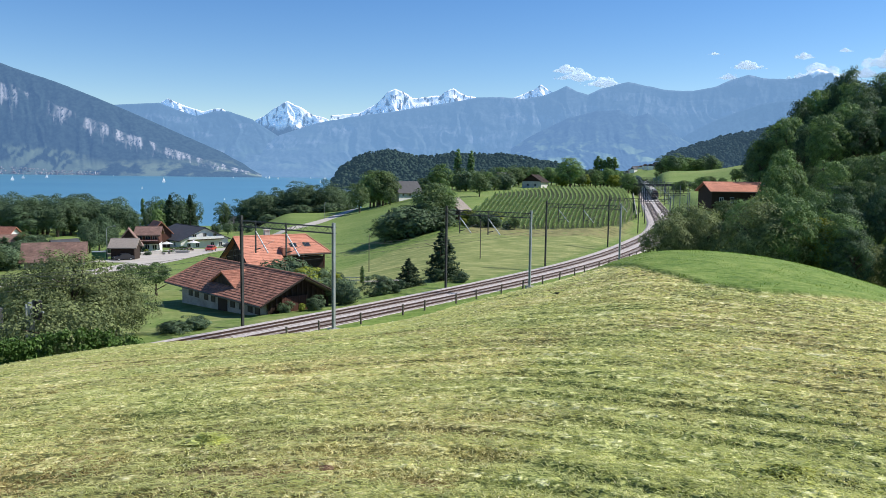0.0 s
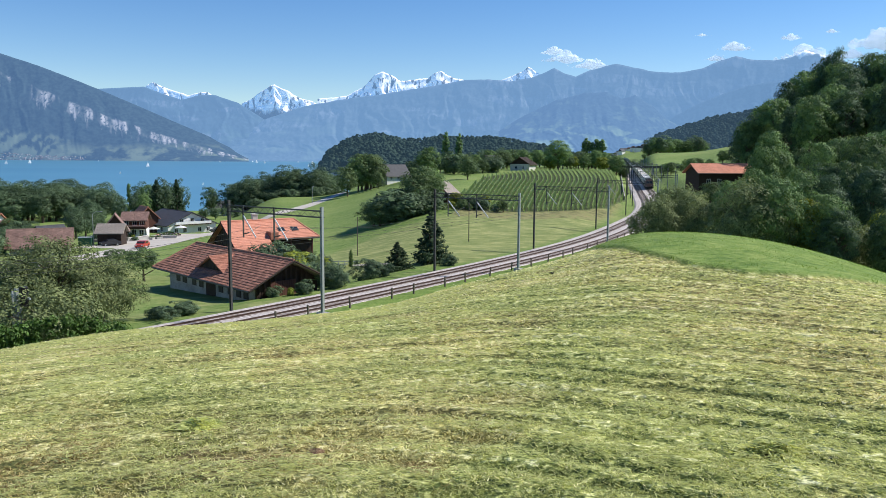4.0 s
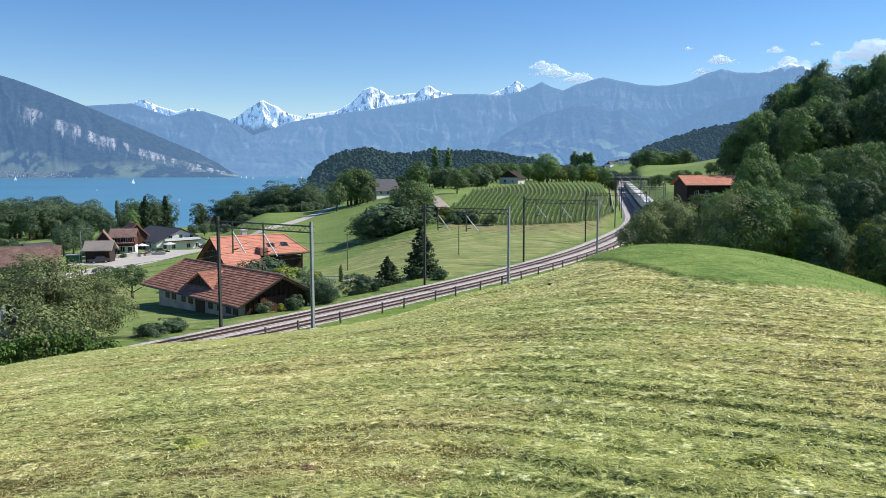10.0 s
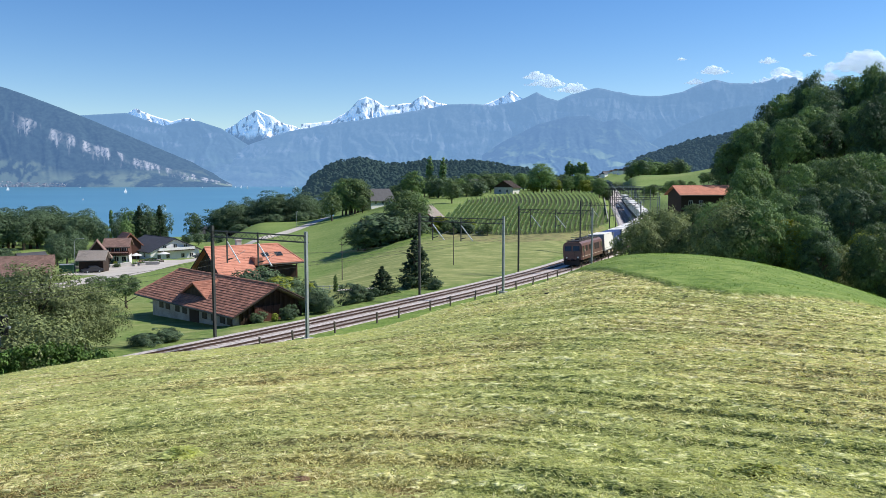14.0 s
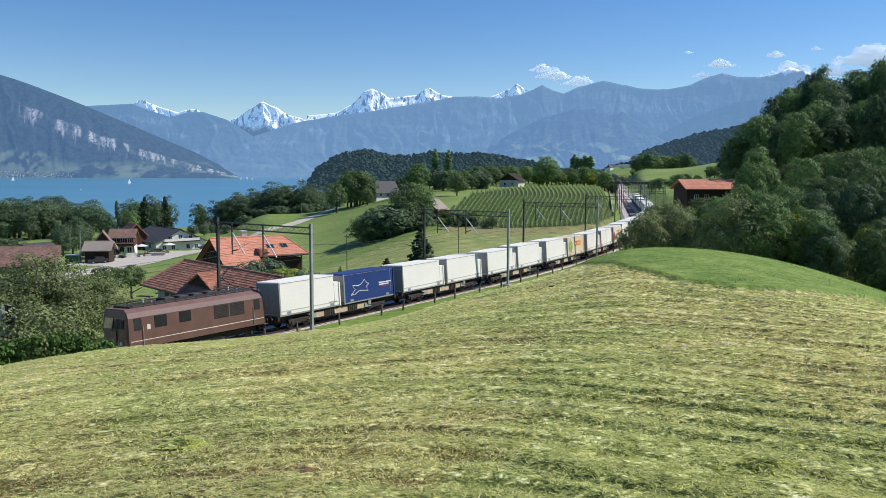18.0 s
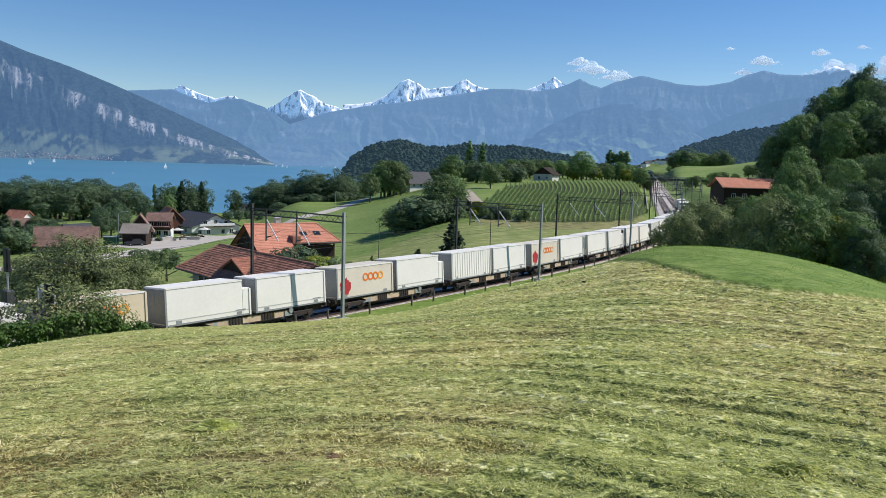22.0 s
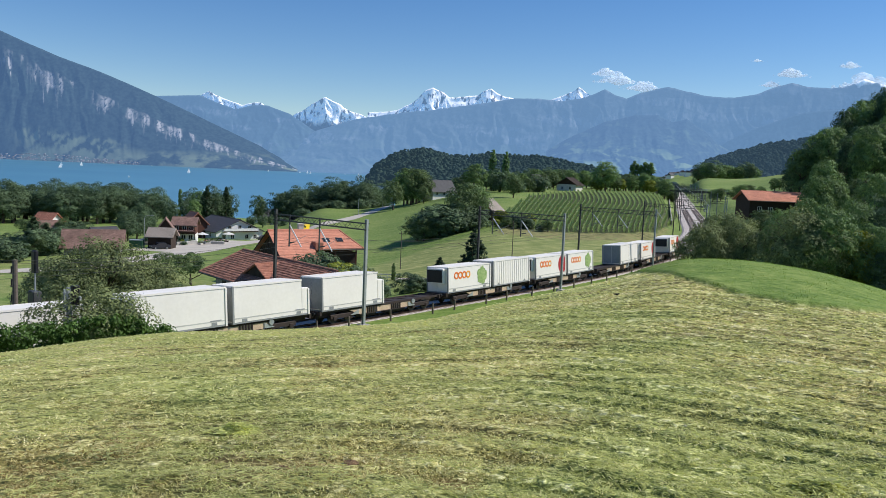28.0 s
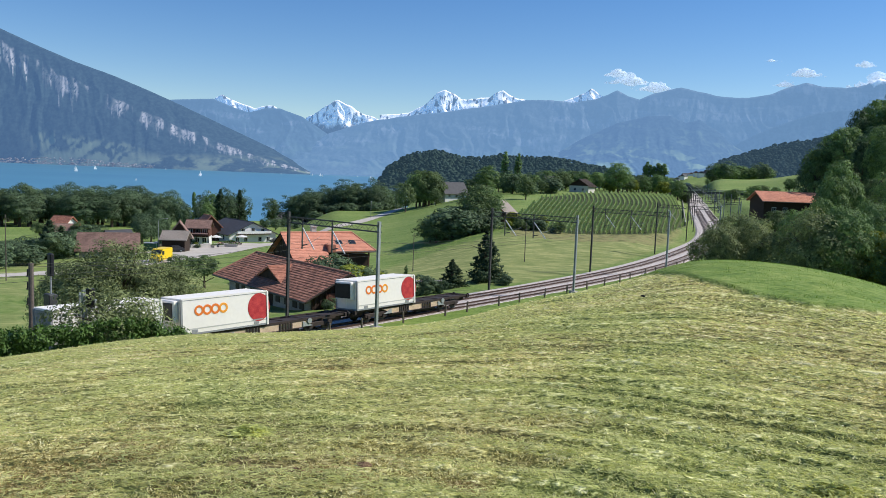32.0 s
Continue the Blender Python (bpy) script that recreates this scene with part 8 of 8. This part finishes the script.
def canopy(kinds, az0, az1, step, r0, r1, azs, tops, seed, w=1.0):
    """Trees whose tops reach the given heights per metre of distance above the eye."""
    rs = random.Random(seed)
    az = az0
    while az < az1:
        r = rs.uniform(r0, r1)
        x, y = polar(az, r)
        h = (float(ramp(az, azs, tops)) + rs.uniform(-0.012, 0.002)) * r - ground_z(x, y)
        tree(rs.choice(kinds), x, y, max(h, 5.0), w * rs.uniform(0.85, 1.15) * min(1.0, 16.0 / max(h, 5.0)), SLOPE)
        az += step * rs.uniform(0.8, 1.2)


SHORE, RIDGE, SLOPE = "trees along the shore", "trees on the ridge", "trees on the wooded slope"
grove(["wood", "wood", "wood"], -36, -24.2, 350, 400, 30, 13, 17, SHORE, 1, 1.25)
grove(["wood", "wood", "wood"], -36, -24.2, 395, 450, 22, 14, 18, SHORE, 11, 1.3)
grove(["bush", "wood"], -30.6, -28.6, 205, 250, 7, 2.5, 4.5, SHORE, 12, 1.3)
grove(["wood", "wood"], -26.4, -24.4, 215, 270, 7, 6, 10, SHORE, 14, 0.9)
grove(["wood", "round"], -32.4, -29.8, 252, 275, 5, 3, 5, SHORE, 13, 1.2)
tree_at("spruce", -31.7, 166, 7.4, 1.7)
tree_at("spruce", -31.0, 172, 6.0, 1.8)
grove(["round", "bush"], -36, -30.4, 128, 172, 11, 2.5, 5, "shrubs in the gardens", 15, 1.3)
grove(["wood", "broad", "wood", "poplar", "broad"], -23.6, -19.3, 330, 390, 12, 11, 16.5, SHORE, 2, 0.72)
tree_at("spruce", -20.9, 345, 17, 1.2, SHORE)
tree_at("spruce", -19.6, 352, 17, 1.0, SHORE)
tree_at("round", -17.3, 420, 15, 0.75)
grove(["bush", "wood"], -18.2, -15.6, 330, 420, 7, 4, 7, SHORE, 16)
grove(["wood", "wood", "wood"], -16.0, -8.8, 400, 450, 24, 12, 17, SHORE, 3, 1.25)
grove(["wood", "wood", "wood"], -13, -8.4, 440, 480, 10, 14, 18, SHORE, 31, 1.25)
grove(["bush"], -15, -9, 388, 396, 10, 3, 5, SHORE, 17, 1.5)
tree_at("round", -7.8, 345, 13.5, 0.95)
grove(["broad", "round"], -7.1, -5.7, 355, 375, 6, 14, 18, RIDGE, 4)
tree_at("round", -5.6, 350, 8.0, 1.0)
for az, h in ((-0.7, 19.5), (0.25, 18.5)):
    tree_at("poplar", az, 372, h, 1.0)
tree_at("broad", -2.0, 350, 14, 1.15)
tree_at("broad", -0.2, 395, 9, 1.2)
tree_at("round", 0.9, 300, 9.5, 1.0)
grove(["round", "bush"], -0.6, 3.4, 330, 420, 9, 5, 10, RIDGE, 18)
tree_at("round", -2.6, 182, 11.5, 1.0)
tree_at("broad", -1.6, 190, 9.5, 1.0)
grove(["bush", "bush", "round"], -6.0, -1.6, 176, 188, 16, 4.5, 6.5, "shrubs of the field hedge", 5, 1.35)
grove(["bush", "light", "round"], -1.2, 2.2, 178, 192, 7, 1.8, 3.6, "shrubs of the field hedge", 19, 1.0)
tree_at("spruce", -1.75, 102, 6.8, 1.5)
tree_at("spruce", -4.2, 97, 3.7, 2.1)
tree_at("poplar", -7.6, 112, 2.6, 1.3, "", "small dark clipped cypress in the garden")
tree_at("bush", -6.2, 90, 2.5, 1.1)
tree_at("bush", -8.9, 83, 2.6, 1.1)
tree_at("bush", -0.3, 99, 1.6, 1.0)
tree_at("bush", -5.2, 91, 1.6, 1.0)
grove(["round", "light", "bush"], -13.8, -10.6, 94, 99, 7, 3.4, 5.4, "shrubs by the farmhouse", 20, 1.1)
grove(["bush", "light"], -10.4, -9.0, 92, 97, 3, 1.6, 2.6, "shrubs by the farmhouse", 27, 1.1)
grove(["bush", "light"], -10.4, -9.0, 108, 114, 3, 1.6, 2.6, "shrubs by the farmhouse", 21)
grove(["bush", "light"], -13.4, -11.0, 78.5, 79.5, 3, 0.9, 1.5, "shrubs by the barn", 22)
tree_at("apple", -21.9, 106, 4.5, 1.1)
tree_at("apple", -23.6, 112, 4.2, 0.95)
tree_at("bush", -19.4, 71, 1.3, 1.7)
tree_at("bush", -21.0, 70, 1.2, 1.6)
for s_at, side, h, w in ((-8.2, -11.0, 6.0, 0.88), (-11.8, -11.5, 7.6, 0.92), (-15.2, -12, 6.6, 0.86)):
    p, _ = on_track(s_at, side)
    tree("scrub", p.x, p.y, h, w, "bushes beyond the line")
p, _ = on_track(-21.2, 6.8)
tree("scrub", p.x, p.y, 5.7, 1.02, "", "flowering shrub with small white blossoms before the line")
p, _ = on_track(-36, 7.0)
tree("bush", p.x, p.y, 3.0, 1.2)
# right of the line
tree_at("scrub", 14.5, 119, 8.4, 0.8, "bushes by the line")
tree_at("scrub", 16.6, 121, 9.0, 0.8, "bushes by the line")
tree_at("scrub", 15.6, 127, 10.2, 0.75, "bushes by the line")
tree_at("round", 17.9, 190, 6, 1.2, SLOPE)
tree_at("scrub", 16.9, 185, 4.5, 1.0, SLOPE)
tree_at("round", 16.2, 205, 5.5, 1.1, SLOPE)
canopy(["round", "broad"], 19.4, 21.6, 0.75, 112, 124, [18, 19.5, 21.6], [-0.028, -0.020, -0.024], 6, 0.85)
grove(["round", "beech", "scrub", "broad"], 20.0, 34, 74, 98, 20, 5.0, 8.8, SLOPE, 23, 0.85)
grove(["broad", "round", "beech"], 22.5, 36, 104, 132, 22, 9, 14, SLOPE, 24, 0.75)
tree_at("light", 23.7, 80, 7.4, 0.9, SLOPE)
tree_at("light", 24.6, 84, 6.4, 0.8, SLOPE)
tree_at("light", 28.4, 96, 8.0, 0.7, SLOPE)
# the pointed tree that stands before the wood, and its lower neighbours
for az, r, top, w in ((21.55, 150, 0.040, 0.62), (21.2, 146, 0.018, 0.6), (22.3, 152, 0.017, 0.62), (20.7, 140, -0.006, 0.65)):
    x, y = polar(az, r)
    tree("broad", x, y, top * r - ground_z(x, y), w, SLOPE)
WOOD_AZ, WOOD_TOP = [18.5, 19.6, 20.4, 21.8, 23.3, 24.9, 26.4, 27.4, 29.4, 33, 37], [0.02, 0.040, 0.052, 0.086, 0.108, 0.124, 0.116, 0.128, 0.132, 0.12, 0.12]
canopy(["beech", "broad", "wood"], 19.6, 37, 0.5, 240, 275, WOOD_AZ, WOOD_TOP, 26, 0.9)
canopy(["broad", "beech", "broad"], 22.8, 37, 0.62, 205, 232, [22.4, 23.3, 26.4, 29.4, 37], [0.055, 0.082, 0.09, 0.10, 0.095], 27, 0.8)
canopy(["round", "broad", "beech", "broad"], 23.3, 37, 0.62, 145, 176, [22.6, 25.6, 27.5, 37], [0.010, 0.028, 0.034, 0.034], 25, 0.66)
# along the ridge towards the far village
grove(["broad", "round", "wood"], -3.4, 2.6, 378, 430, 12, 6, 10, RIDGE, 41, 1.15)
grove(["wood", "broad"], 1.0, 11.0, 470, 560, 30, 8, 12, RIDGE, 42, 1.25)
grove(["broad", "round"], 2.4, 5.0, 425, 470, 6, 8, 13, RIDGE, 8, 1.2)
grove(["round", "bush"], 0.4, 3.6, 174, 181, 7, 1.6, 3.2, "shrubs of the field hedge", 43, 1.1)
tree_at("broad", 7.4, 430, 17, 1.25, RIDGE)
grove(["round", "light", "broad"], 6.4, 10.6, 430, 520, 14, 7, 12, RIDGE, 29, 1.15)
for az, h in ((9.15, 17), (9.3, 20), (9.55, 18), (9.8, 17), (10.05, 19), (10.3, 18), (10.5, 19)):
    tree_at("poplar", az, 540, h, 1.25, RIDGE)
tree_at("broad", 11.5, 428, 11, 1.2, RIDGE)
grove(["round", "bush"], 11.2, 12.2, 425, 480, 5, 5, 9, RIDGE, 30)
grove(["broad", "round"], 14.4, 17.2, 380, 470, 8, 4, 7, RIDGE, 32, 1.3)
grove(["broad", "round"], 17.4, 21, 300, 400, 6, 4, 7, SLOPE, 33, 1.2)
grove(["round", "broad"], 11.2, 13.4, 520, 800, 14, 4, 6, RIDGE, 34, 1.3)

HEADLAND = [(-0.178, -0.0225), (-0.171, -0.0057), (-0.16, 0.01), (-0.142, 0.0228), (-0.124, 0.0299), (-0.103, 0.0327), (-0.074, 0.027), (-0.046, 0.0242), (-0.017, 0.0299), (0.011, 0.0277), (0.047, 0.0292), (0.083, 0.0242), (0.118, 0.0157), (0.16, 0.007)]
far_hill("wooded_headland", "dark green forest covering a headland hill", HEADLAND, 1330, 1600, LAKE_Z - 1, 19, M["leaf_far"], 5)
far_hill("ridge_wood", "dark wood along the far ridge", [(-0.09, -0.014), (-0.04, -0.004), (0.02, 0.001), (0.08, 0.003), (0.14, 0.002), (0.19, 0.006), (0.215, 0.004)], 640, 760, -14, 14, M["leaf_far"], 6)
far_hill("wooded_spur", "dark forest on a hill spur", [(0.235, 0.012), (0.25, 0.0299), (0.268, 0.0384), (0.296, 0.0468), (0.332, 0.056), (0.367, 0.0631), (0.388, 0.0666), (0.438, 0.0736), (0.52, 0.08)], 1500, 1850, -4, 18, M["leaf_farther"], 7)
grove(["wood", "broad"], 13.5, 17.4, 880, 1000, 22, 14, 22, "trees above the green slope", 40, 1.3)


def motions():
    """The train rolls down the line; a van and a car pass on the road; the boats drift."""
    for ob, behind, up in TRAIN:
        walk(ob, [(t, ride(behind, up, t)) for t in range(0, 33)])
    for ob, times, places, side in ((van, [0, 20, 27, 29.6, 30.4, 31.2, 32], [470, 470, 262, 191, 166, 141, 121], 1.3), (red_car, [0, 16, 32], [189.5, 5, 4], 1.3)):
        rows = []
        for k in range(0, 65):
            x, y, h = along_road(float(ramp(k / 2, times, places)), side)
            rows.append((k / 2, pose(x, y, ground_z(x, y) + 0.07, 0, 0, 90 - math.degrees(h))))
        walk(ob, rows)
    at = [(0, 2.3, 19.6), (9, 2.7, 20.2), (19, 2.8, 20.2), (25, 2.85, 19.8), (30, 3.0, 18.6), (32, 3.1, 18.3)]
    walk(blackbird, [(t, pose(x, y, ground_z(x, y) + 0.02, 0, 0, -35)) for t, x, y in at])
    for ob, (x, y, s), v in zip(SAILS, BOATS, (1.35, 0.3, -0.4, 0.5, 0.2, -0.3, 0.2, 1.0, 0.6, -0.5, 0.2, 0.1, 2.5, 3.5)):
        h = ob.rotation_euler.z
        walk(ob, [(t, pose(x - v * (t - 9), y, LAKE_Z, 0, 0, math.degrees(h))) for t in (0, 8, 16, 24, 32)])


motions()
